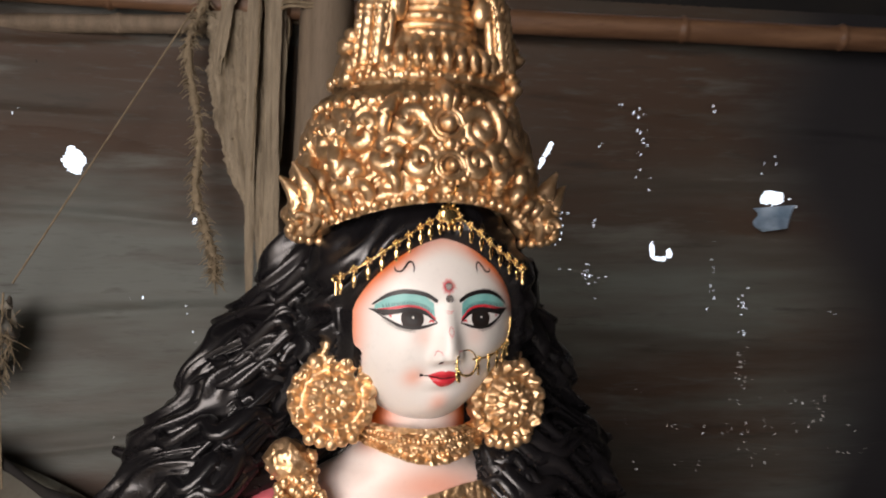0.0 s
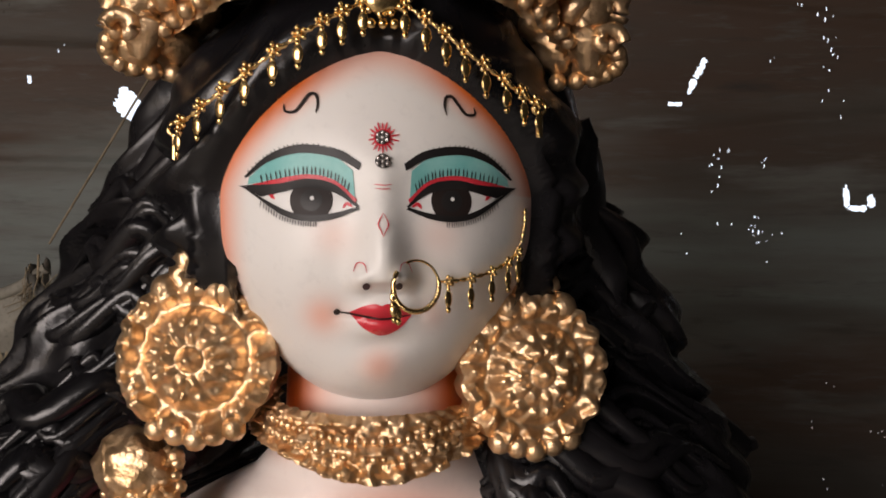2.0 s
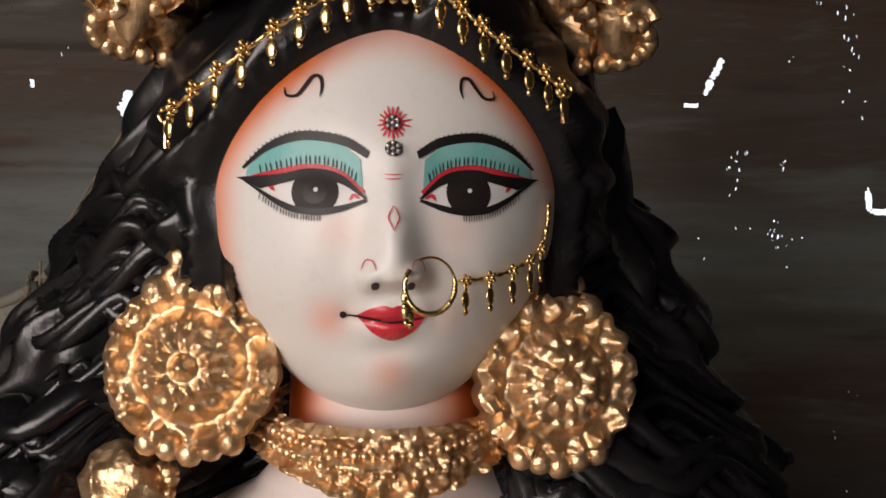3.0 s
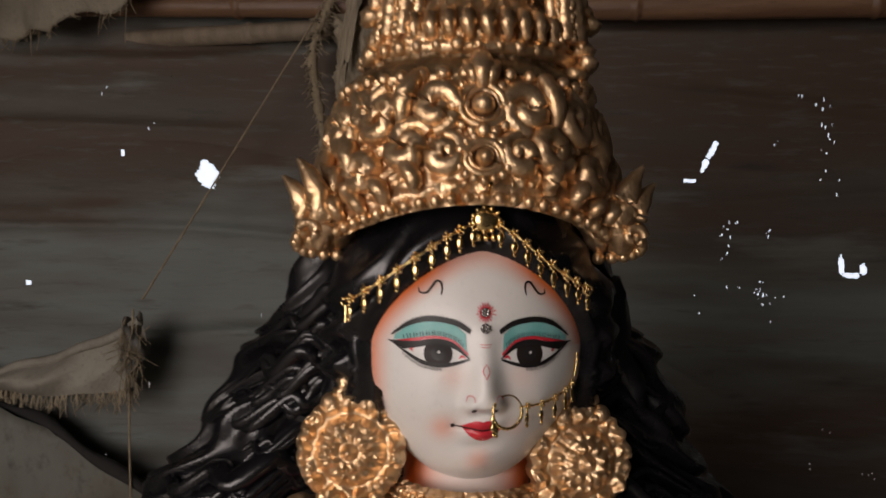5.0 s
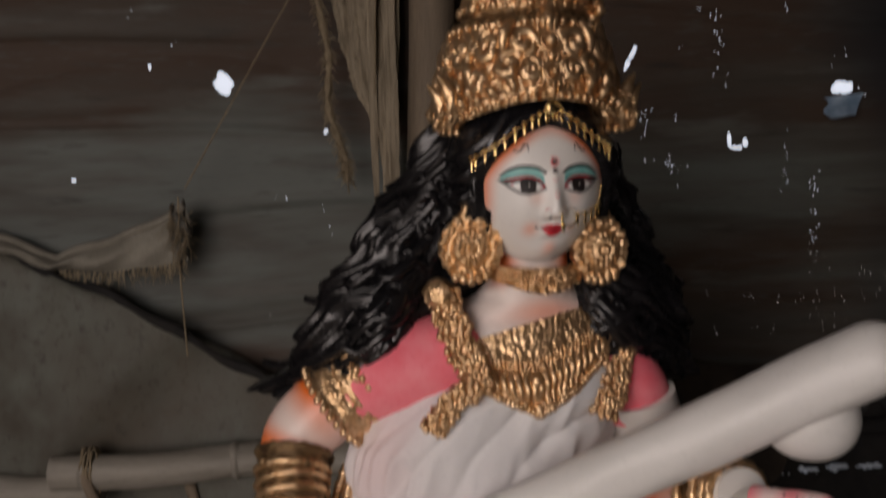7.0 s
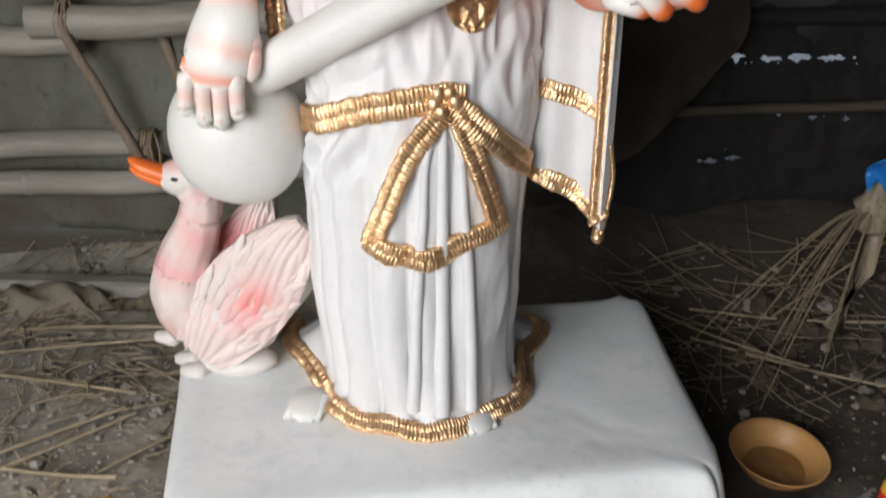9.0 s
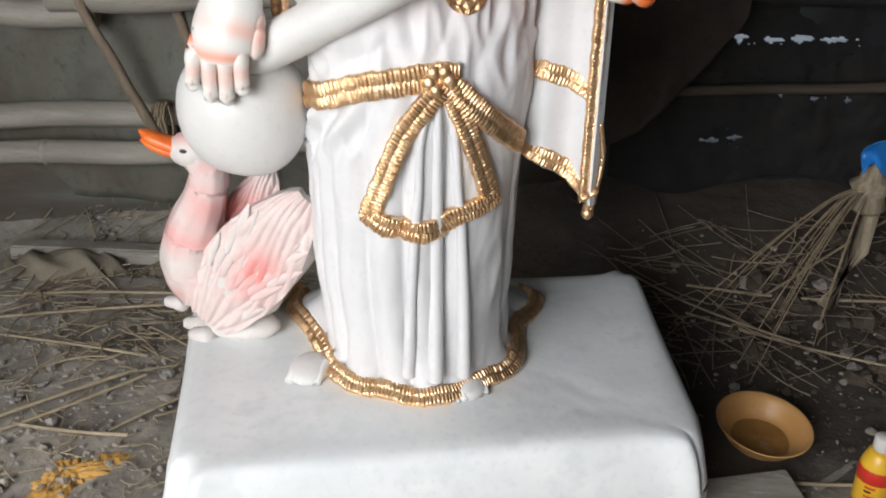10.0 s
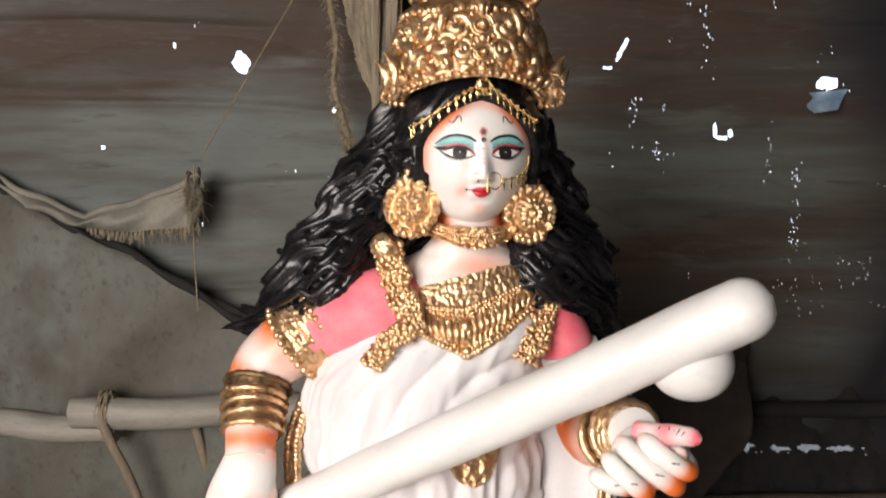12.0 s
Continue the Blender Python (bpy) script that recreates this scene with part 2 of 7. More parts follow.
        if any(self.tint):
            me.attributes.new("blush", "FLOAT", "POINT").data.foreach_set("value", np.asarray(self.tint, np.float32))
        me.update()
        ob = new(name, me)
        if parent is not None:
            ob.parent = parent
            ob.matrix_basis = Matrix.Translation(Vector(o) - parent.location)
        else:
            ob.location = o
        if label:
            ob["label"] = label
        return ob


def thing(name, at, label, category, group=""):
    """An empty at a thing's base, for its parts."""
    ob = new(name)
    ob.location = at
    return tagged(ob, label, category, group)


def box(s, lo, hi, mat, m=None, bevel=0.004, jitter=0.0):
    """A bevelled box into the sculpt s, turned by the matrix m."""
    bm = bmesh.new()
    bmesh.ops.create_cube(bm, size=1)
    lo, hi = Vector(lo), Vector(hi)
    for v in bm.verts:
        v.co = Vector([(lo[i] + hi[i]) / 2 + v.co[i] * (hi[i] - lo[i]) for i in range(3)])
        v.co += Vector([random.uniform(-jitter, jitter) for _ in range(3)])
    bmesh.ops.bevel(bm, geom=bm.edges[:], offset=bevel, segments=2, affect="EDGES")
    if m is not None:
        bm.transform(m)
    b = len(s.v)
    bm.verts.index_update()
    s.v.extend(tuple(v.co) for v in bm.verts)
    s.tint.extend([0.0] * len(bm.verts))
    k = s.slot(mat)
    for f in bm.faces:
        s.f.append(tuple(b + v.index for v in f.verts))
        s.m.append(k)
    bm.free()

# ---- the shed ----
rng = np.random.default_rng(4)


def wall_y(x, z):
    """The back sheet hangs a little askew, in long slack folds."""
    y = 2.2 + 0.12 * x - 0.06 * np.clip(-x - 0.6, 0, 2)
    y = y + 0.012 * np.abs(np.sin(2.1 * z + 0.35 * x + 0.5 * np.sin(2 * x))) ** 0.5 * 2.2 + 0.02 * np.sin(5.2 * z + 0.7 * x) + 0.012 * np.sin(11 * z - 1.3 * x + 1.0) + 0.008 * np.sin(3.1 * x + 2 * z)
    for z0, rise, x0, x1 in ((1.93, 0.02, -1.9, -0.5), (1.62, -0.05, -1.9, -0.3), (1.46, 0.03, -1.2, 0.0), (1.20, 0.06, -1.3, 1.4), (1.98, -0.06, 0.0, 1.4), (1.72, 0.05, 0.1, 1.0), (1.38, -0.03, 0.2, 1.4), (2.10, 0.02, -1.5, 0.5)):
        along = ss(x, x0, x0 + 0.3) * (1 - ss(x, x1 - 0.4, x1))
        y = y - 0.005 * along * np.exp(-((z - z0 - rise * x - 0.015 * np.sin(4 * x + 7 * z0)) / 0.012) ** 2) + 0.005 * along * np.exp(-((z - z0 - 0.03 - rise * x - 0.015 * np.sin(4 * x + 7 * z0)) / 0.02) ** 2)
    return y


def sheet(name, us, vs, place, mat, holes=(), label="", kind="structure", jitter=0.0, thick=0.0, flecks=(), shade_mask=None):
    """A hanging sheet over a grid of us and vs; holes: (u, v, half width, half height), torn right through."""
    s = Sculpt()
    u, v = np.meshgrid(us, vs, indexing="ij")
    skip = np.zeros(u.shape, bool)
    cu, cv = u + (us[1] - us[0]) / 2, v + (vs[1] - vs[0]) / 2
    for hu, hv, ru, rv in holes:
        power = 5 if ru > 0.035 and rv > 0.02 else 2
        d = np.abs((cu - hu) / ru) ** power + np.abs((cv - hv) / rv) ** power
        skip |= d + 0.22 * np.sin(137 * cu + 151 * cv + 9 * hu) + 0.12 * np.sin(311 * cu - 190 * cv) < 1
    slits = []
    for hu, hv in flecks:
        i, j = int(round((hu - us[0]) / (us[1] - us[0]))), int(round((hv - vs[0]) / (vs[1] - vs[0])))
        if 0 <= i < len(us) and 0 <= j < len(vs):
            skip[i, j] = True
            slits.append((i, j, rng.uniform(0.35, 0.8)))
            if rng.random() < 0.30:
                skip[i, j - 1] = True
                slits.append((i, j - 1, slits[-1][2]))
    if jitter:
        u = u + rng.uniform(-jitter, jitter, u.shape)
        v = v + rng.uniform(-jitter, jitter, v.shape)
    p = np.stack(place(u, v), -1)
    s.grid(p, mat, skip=skip, blush=None if shade_mask is None else shade_mask(u, v))
    for i, j, part_ in slits:  # most of a worn spot is still covered by threads
        if i + 1 < len(us) and 0 <= j < len(vs) - 1:
            s.grid(np.array([[p[i, j], p[i, j + 1]], [p[i, j] * (1 - part_) + p[i + 1, j] * part_, p[i, j + 1] * (1 - part_) + p[i + 1, j + 1] * part_]]), mat)
    ob = s.link(name)
    if thick:
        so = ob.modifiers.new("thickness", "SOLIDIFY")
        so.thickness = thick
    return tagged(ob, label, kind=kind)


# worn pinholes, thickest low on the one side, in rows and columns along the old creases
flecks = []
for cx, z0, z1, k in ((0.77, 1.05, 1.5, 22), (0.50, 1.75, 2.12, 8), (0.68, 1.45, 1.6, 5), (0.36, 1.45, 1.6, 5), (0.30, 1.62, 1.75, 6)):
    flecks += [(cx + rng.normal(0, 0.008), rng.uniform(z0, z1)) for _ in range(k)]
for cz, x0, x1, k in ((1.16, 0.35, 1.1, 11), (1.08, 0.4, 1.1, 9), (1.22, 0.6, 1.0, 9), (1.55, 0.2, 0.5, 3), (1.68, 0.15, 0.5, 2), (0.98, -1.2, -0.3, 4), (1.12, -1.1, -0.4, 6)):
    flecks += [(rng.uniform(x0, x1), cz + rng.normal(0, 0.012)) for _ in range(k)]
flecks += [(rng.uniform(0.25, 1.1), rng.uniform(0.7, 2.1)) for _ in range(15)]
flecks += [(rng.uniform(-1.5, -0.4), rng.uniform(1.2, 2.1)) for _ in range(9)]
# each worn spot has finer ones scattered about it
flecks += [(fx + rng.normal(0, 0.012), fz + rng.normal(0, 0.018)) for fx, fz in flecks]
HOLES = [(-0.866, 1.803, 0.024, 0.031), (0.846, 1.75, 0.033, 0.018), (0.212, 1.793, 0.013, 0.0045),
         (0.527, 1.612, 0.006, 0.021), (0.548, 1.590, 0.019, 0.0055), (0.572, 1.604, 0.0062, 0.016),
         (-1.28, 1.55, 0.0065, 0.0055), (-0.60, 1.668, 0.0065, 0.008), (-1.051, 1.852, 0.0045, 0.008), (0.655, 0.665, 0.05, 0.04), (0.84, 0.665, 0.17, 0.035), (0.64, 0.35, 0.10, 0.035), (0.90, 0.49, 0.13, 0.03)] + [(0.238 + 0.0034 * k, 1.818 + 0.0068 * k, 0.0058, 0.0062) for k in range(9) if k not in (3,)]
# shade in the right corner and along the foot is painted into the colour
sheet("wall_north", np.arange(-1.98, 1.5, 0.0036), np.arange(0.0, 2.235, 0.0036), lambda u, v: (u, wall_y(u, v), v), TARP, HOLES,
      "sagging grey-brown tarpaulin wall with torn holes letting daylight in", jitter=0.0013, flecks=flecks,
      shade_mask=lambda u, v: ss(u + 0.10 * np.sin(3.1 * v + 1) + 0.05 * np.sin(9 * v + 4 * u), 0.74, 1.10) + 0.75 * (1 - ss(v + 0.05 * np.sin(4 * u), 0.70, 1.08)) * ss(u, 0.0, 0.3))
# a paler strip above the tie pole, and the dark gap behind it
sheet("wall_upper", np.arange(-1.98, 1.5, 0.0105), np.arange(2.27, 2.75, 0.0105), lambda u, v: (u, 2.16 + 0.12 * u + 0.03 * np.sin(9 * v + u), v + 0.05 * np.clip(u, 0, 2)), TARP_PALE,
      [(0.33, 2.32, 0.008, 0.02), (0.55, 2.33, 0.008, 0.02), (0.72, 2.36, 0.02, 0.014), (0.8, 2.36, 0.018, 0.02)], "pale worn tarpaulin strip under the eaves", jitter=0.0028,
      flecks=[(rng.uniform(0.0, 1.2), 2.33 + rng.normal(0, 0.03)) for _ in range(24)] + [(rng.uniform(-0.75, -0.5), rng.uniform(2.29, 2.4)) for _ in range(5)])
# added board: its black stands in for the shade in the gap
s = Sculpt()
box(s, (-2.7, 2.42, 2.1), (1.9, 2.5, 2.4), TARP_DARK)
tagged(s.link("wall_eaves_board", (-0.4, 2.46, 2.1)), "black board added behind the gap under the eaves, standing in for its shade", kind="structure")

# unseen side walls, added to close the shed; the black one holds back fill
sheet("wall_west", np.arange(-0.6, 2.3, 0.05), np.arange(0, 2.8, 0.05), lambda u, v: (-1.95 + 0.03 * np.sin(4 * v + u), u, v), TARP, label="unseen grey-brown tarpaulin side wall added to close the shed")
sheet("wall_east", np.arange(-2.6, 2.6, 0.05), np.arange(0, 2.8, 0.05), lambda u, v: (1.42 + 0.04 * np.sin(5 * u + v) - 0.12 * ss(u, 1.2, 2.2), u, v), TARP_DARK, label="unseen black sheet side wall added to hold back fill light")
# the open front, out of view: added sheet beside and above a wide entrance
for nm, x0, x1, z0, z1 in (("wall_south_a", -0.6, 0.45, 0, 2.8), ("wall_south_b", 0.45, 1.5, 0, 2.8), ("wall_south_c", -1.85, 0.45, 2.6, 2.8)):
    s = Sculpt()
    box(s, (x0, -2.66, z0), (x1, -2.6, z1), TARP)
    tagged(s.link(nm, ((x0 + x1) / 2, -2.63, z0)), "unseen tarpaulin front wall added beside the open entrance", kind="structure")
# unseen roof, added to close the shed
sheet("ceiling", np.arange(-2.4, 1.7, 0.1), np.arange(-2.7, 2.6, 0.1), lambda u, v: (u, v, 2.78 - 0.02 * np.cos(4 * u) + 0 * v), TARP_DARK, label="unseen dark plastic sheet roof added to close the shed", thick=0.01)


def ground_z(x, y):
    """Trodden level earth, banked up under the back wall."""
    z = 0.22 * ss(y, 1.75, 2.5) + 0.03 * ss(x, 0.7, 1.3) + 0.012 * np.sin(3.1 * x + 1.7 * y) * np.sin(2.3 * y - x)
    return z - 0.012


near = lambda a, b, f, lo, hi: np.unique(np.r_[np.arange(lo, a, f * 8), np.arange(a, b, f), np.arange(b, hi, f * 8)])
gx = np.r_[-60, -30, -12, -6, near(-1.9, 1.4, 0.016, -3.0, 3.0), 6, 12, 30, 60]
gy = np.r_[-60, -30, -12, -6, near(0.4, 2.6, 0.016, -3.0, 3.4), 6, 12, 30, 60]
u, v = np.meshgrid(gx, gy, indexing="ij")
zz = ground_z(u, np.minimum(v, 2.6))
inner = (np.abs(u) < 3) & (np.abs(v) < 3.3)
for i, j in zip(*np.nonzero(inner)):
    q = Vector((u[i, j], v[i, j], 0))
    zz[i, j] += 0.010 * noise.noise(q * 9) + 0.006 * noise.noise(q * 31) + 0.004 * noise.noise(q * 67)
s = Sculpt()
# shade behind and right of the slab, painted into the earth's colour
earth_shade = 0.92 * ss(u + 0.10 * np.sin(3 * v), 0.05, 0.35) * ss(v + 0.1 * np.sin(5 * u), 0.85, 1.15) * inner
s.grid(np.stack([u, v, zz], -1), EARTH, blush=earth_shade)
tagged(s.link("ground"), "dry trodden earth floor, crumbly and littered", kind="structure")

# hazy daylight outside, seen only through the tears
s = Sculpt()
s.grid(np.array([[(-30, 14, -2), (-30, 14, 14)], [(30, 14, -2), (30, 14, 14)]], float), None)
haze = bpy.data.materials.new("bright_haze")
haze.use_nodes = True
haze.node_tree.nodes["Principled BSDF"].inputs["Base Color"].default_value = (0.6, 0.65, 0.7, 1)
haze.node_tree.nodes["Principled BSDF"].inputs["Emission Color"].default_value = (0.60, 0.81, 1.0, 1)
haze.node_tree.nodes["Principled BSDF"].inputs["Emission Strength"].default_value = 1.25
s.mats = [haze]
tagged(s.link("backdrop"), "bright hazy distance outside the shed", kind="structure")

# ---- the statue ----
YAW = radians(13)
BODY = np.array((-0.10, 1.10))
BU, BV = np.array((math.cos(YAW), math.sin(YAW))), np.array((-math.sin(YAW), math.cos(YAW)))


def body(u, v, z):
    """From the statue's own frame (u across, v to its back, z up) to the world."""
    u, v, z = np.broadcast_arrays(np.asarray(u, float), np.asarray(v, float), np.asarray(z, float))
    return np.stack([BODY[0] + u * BU[0] + v * BV[0], BODY[1] + u * BU[1] + v * BV[1], z], -1)


HEAD = np.array((-0.03, 0.985, 1.535))
FACE = radians(18)
HR, HF = np.array((math.cos(FACE), math.sin(FACE), 0)), np.array((math.sin(FACE), -math.cos(FACE), 0))


def head(a, f, c):
    """From the head's frame (a across, f forward, c up) to the world."""
    a, f, c = np.broadcast_arrays(np.asarray(a, float), np.asarray(f, float), np.asarray(c, float))
    return HEAD + a[..., None] * HR + f[..., None] * HF + c[..., None] * np.array((0, 0, 1.0))


# body profile: height, centre across, centre back, half width, half depth
PROFILE = np.array([
    (0.262, -0.018, 0.030, 0.203, 0.235), (0.29, -0.020, 0.022, 0.201, 0.227), (0.34, -0.024, 0.008, 0.199, 0.212), (0.40, -0.028, -0.006, 0.197, 0.198), (0.50, -0.031, -0.020, 0.195, 0.176),
    (0.62, -0.031, -0.036, 0.195, 0.160), (0.76, -0.026, -0.045, 0.198, 0.150), (0.86, -0.014, -0.050, 0.200, 0.146), (0.96, -0.026, -0.052, 0.206, 0.130),
    (1.06, -0.034, -0.055, 0.210, 0.120), (1.14, -0.026, -0.060, 0.206, 0.118), (1.22, 0.006, -0.062, 0.184, 0.118), (1.29, 0.034, -0.060, 0.168, 0.098),
    (1.335, 0.040, -0.070, 0.135, 0.076), (1.365, 0.042, -0.085, 0.078, 0.062), (1.39, 0.042, -0.095, 0.056, 0.056), (1.45, 0.042, -0.105, 0.052, 0.054)])


def train(th, z):
    """How far the robe trails out to both sides at its back, near the slab."""
    return 0.145 * np.sin(th) * ss(-np.cos(th), -0.05, 0.8) * (1 - ss(z, 0.262, 0.37))


def profile(z):
    return [np.interp(z, PROFILE[:, 0], PROFILE[:, k]) for k in range(1, 5)]


def cloth(th, z):
    """Relief of the drapery: deep pleats below the belt, slanting folds over the breast. th = 0 is the front."""
    low = 1 - ss(z, 0.80, 0.90)
    front = 0.30 + 0.70 * np.exp(-(th / 0.75) ** 2)
    ph = 15 * th + 3.2 * np.sin(2.3 * th + 2.0) + 1.2 * np.sin(5.1 * th) + (0.86 - z) * 1.3 * np.sin(3 * th)
    pleat = 0.030 * (np.abs(np.sin(ph / 2)) ** 0.6 - 0.6) * (0.35 + 0.65 * ss(0.86 - z, 0.02, 0.4))
    drift = 27 * z - 6.0 * np.sin(th) + 1.1 * np.sin(2.4 * th + 9 * z)
    swag = 0.016 * (np.abs(np.sin(drift)) ** 0.6 - 0.62) * ss(z, 0.86, 0.95) * (1 - ss(z, 1.22, 1.29)) * (0.45 + 0.55 * ss(np.cos(1.7 * th + 9 * z), -0.6, 0.7))
    gathers = 0.012 * np.sin(60 * z - 14 * th) * np.exp(-((z - 0.80) / 0.07) ** 2) * ss(-th, 0.3, 0.9)
    return pleat * low * front + swag + gathers


def front(u, z, lift=0.0):
    """The point of the body's front at (u, z), lifted off it."""
    cu, cv, ru, rv = profile(z)
    s = np.clip((np.asarray(u, float) - cu) / ru, -0.98, 0.98)
    th = np.arcsin(s)
    k = 1 + (cloth(th, z) + lift) / rv
    return body(cu + ru * s * (1 + lift / ru), cv - rv * np.cos(th) * k, z)


st = Sculpt()
# drapery and neck in one skin
zs = np.r_[np.linspace(0.262, 0.86, 80), np.linspace(0.868, 1.30, 64)]
th = np.linspace(-math.pi, math.pi, 260, endpoint=False)
T, Z = np.meshgrid(th, zs)
cu, cv, ru, rv = profile(Z)
crumple = np.array([[abs(noise.noise(Vector((5.5 * math.sin(t_) + 1.5 * z_, 5.5 * math.cos(t_), 10 * z_ - 2.2 * math.sin(t_))))) for t_ in th] for z_ in zs])
creased = np.exp(-((Z - 0.95) / 0.07) ** 2) + 0.9 * np.exp(-((Z - 0.74) / 0.10) ** 2) * ss(-T, 0.45, 0.9) + 0.5 * np.exp(-((Z - 1.12) / 0.06) ** 2) + 0.25
d = cloth(T, Z) + 0.020 * (0.25 - crumple) * creased
bust = 0.020 * (np.exp(-((T + 0.62) / 0.36) ** 2) + np.exp(-((T - 0.62) / 0.36) ** 2)) * np.exp(-((Z - 1.205) / 0.055) ** 2)
hem = 0.006 * np.sin(7 * T + 1.0) * (1 - ss(Z, 0.262, 0.34)) - 0.010 * ss(Z, 0.27, 0.30) * (1 - ss(Z, 0.36, 0.50))
P = body(cu + (ru + d + hem) * np.sin(T) + train(T, Z), cv - (rv + d + bust + hem) * np.cos(T), Z)
pinkness = 0.55 * np.exp(-((T + 1.0) / 0.35) ** 2) * np.exp(-((Z - 1.13) / 0.09) ** 2) + 0.22 * np.exp(-((T - 0.1) / 0.9) ** 2) * np.exp(-((Z - 1.02) / 0.07) ** 2)
st.grid(P, SARI, wrap=True, blush=pinkness * 0.55)
zs = np.linspace(1.285, 1.45, 34)
T, Z = np.meshgrid(np.linspace(-math.pi, math.pi, 90, endpoint=False), zs)
cu, cv, ru, rv = profile(Z)
neck_blush = 0.10 + 0.95 * np.exp(-((np.abs(T) - 1.05) / 0.45) ** 2) * ss(Z, 1.37, 1.41) + 0.5 * np.exp(-((T - 0.15) / 0.5) ** 2) * np.exp(-((Z - 1.345) / 0.02) ** 2)
st.grid(body(cu + (ru + 0.003) * np.sin(T), cv - (rv + 0.003) * np.cos(T), Z), SKIN, wrap=True, blush=neck_blush)


band_rng = np.random.default_rng(23)


def ribbon(line, width, mat, across=None, thick=0.005, ridges=0):
    """A raised gold band along a line of world points, crimped across like pressed tinsel in two rows with a seam between."""
    line = np.asarray(line, float)
    n = len(line)
    arc = np.r_[0, np.cumsum(np.linalg.norm(np.diff(line, axis=0), axis=1))]
    pitch = 0.0072
    cell = band_rng.uniform(0.45, 1.25, (int(arc[-1] / pitch) + 3, 2))
    shift = band_rng.uniform(-0.16, 0.16, (int(arc[-1] / pitch) + 3, 2))
    edges = (-0.5, -0.5, -0.43, -0.33, -0.20, -0.08, 0.0, 0.08, 0.20, 0.33, 0.43, 0.5, 0.5)
    rows = []
    for i, c in enumerate(line):
        d = unit(line[min(i + 1, n - 1)] - line[max(i - 1, 0)])
        outw = unit(across[i] if across is not None else (0, -1, 0))
        side = unit(np.cross(d, outw))
        w = width * (1 + 0.05 * math.sin(arc[i] * 160) + 0.035 * math.sin(arc[i] * 410))
        row = []
        for k, e in enumerate(edges):
            if k in (0, 12):
                row.append(c + side * w * e - outw * 0.008)
                continue
            h = thick * (0.55 if abs(e) > 0.45 else 0.8)
            if ridges and abs(e) > 0.02:
                half = 0 if e < 0 else 1
                ph = arc[i] / pitch + 0.5 * half + 0.30 * abs(e)
                j = int(ph)
                h += 0.0040 * (math.sin(math.pi * min(1, max(0, ph - j + shift[j, half]))) ** 0.8 - 0.4) * cell[j, half] * (0.7 if abs(e) > 0.4 else 1.0)
            elif ridges:
                h -= 0.0012
            row.append(c + side * w * e + outw * h)
        rows.append(row)
    st.grid(np.array(rows), mat)


def front_band(points, width, count, thick=0.007, ridges=True):
    uz = spline(points, count * 5)
    line = [front(a, z, 0.010) for a, z in uz]
    outs = []
    for a, z in uz:
        cu_, cv_, ru_, rv_ = profile(z)
        s_ = np.clip((a - cu_) / ru_, -0.98, 0.98)
        o = body(s_ / ru_, -math.sqrt(1 - s_ * s_) / rv_, 0) - body(0, 0, 0)
        outs.append(unit(o))
    ribbon(line, width, GOLD, outs, thick, ridges)


# belt, knot ends and hem of gold tinsel
front_band([(-0.212, 0.826), (-0.16, 0.848), (-0.115, 0.866), (-0.05, 0.880), (0.0, 0.887), (0.03, 0.885)], 0.046, 60)
front_band([(0.0, 0.887), (0.03, 0.862), (0.067, 0.824), (0.131, 0.762), (0.148, 0.745)], 0.042, 46)
front_band([(0.0, 0.868), (-0.057, 0.786), (-0.102, 0.675), (-0.116, 0.632)], 0.038, 50)
front_band([(0.012, 0.872), (0.050, 0.786), (0.084, 0.685), (0.094, 0.650)], 0.036, 50)
front_band([(-0.122, 0.645), (-0.092, 0.625), (-0.045, 0.613), (0.0, 0.616), (0.026, 0.634)], 0.038, 34)
front_band([(0.020, 0.632), (0.05, 0.642), (0.080, 0.650), (0.104, 0.662)], 0.034, 26)
for k in range(5):
    ang = k * 1.1
    st.ball(front(0.0 + 0.016 * math.cos(ang), 0.882 + 0.016 * math.sin(ang), 0.012), 0.014, GOLD, nu=7, nv=9)
# the two narrow pleats that hang free inside the knot ends
for a0, a1, w in ((-0.028, -0.033, 0.010), (0.0, 0.0, 0.012), (0.028, 0.036, 0.011)):
    uz = spline([(a0 * 0.3, 0.855), (a0, 0.78), (a1, 0.68), (a1 * 1.2, 0.60), (a1 * 1.4, 0.45), (a1 * 1.5, 0.30)], 40)
    line = [front(a, z, 0.004) for a, z in uz]
    st.tube(line, np.linspace(0.5, 1.25, 40) * w, SARI, n=10)

# hem on the slab, with the trailing end
ht = np.linspace(-2.35, 2.35, 900)
hcu, hcv, hru, hrv = profile(0.268)
hwave = 0.010 + 0.006 * np.sin(7 * ht + 1.0)
hem_w = body(hcu + (hru + hwave + 0.004) * np.sin(ht) + train(ht, 0.262), hcv - (hrv + hwave + 0.004) * np.cos(ht), 0.270 + 0.003 * np.sin(13 * ht))
outs = [unit(np.append(BU * math.sin(t_) - BV * math.cos(t_), 1.3)) for t_ in ht]
ribbon(hem_w, 0.036, GOLD, outs, 0.008, True)
tail_end = spline([hem_w[6] + (0, 0, 0.004), body(-0.30, 0.215, 0.278), body(-0.325, 0.185, 0.272), body(-0.350, 0.165, 0.266)], 70)
ribbon(tail_end, 0.034, GOLD, [unit((-0.25, -0.4, 0.85))] * 70, 0.007, True)

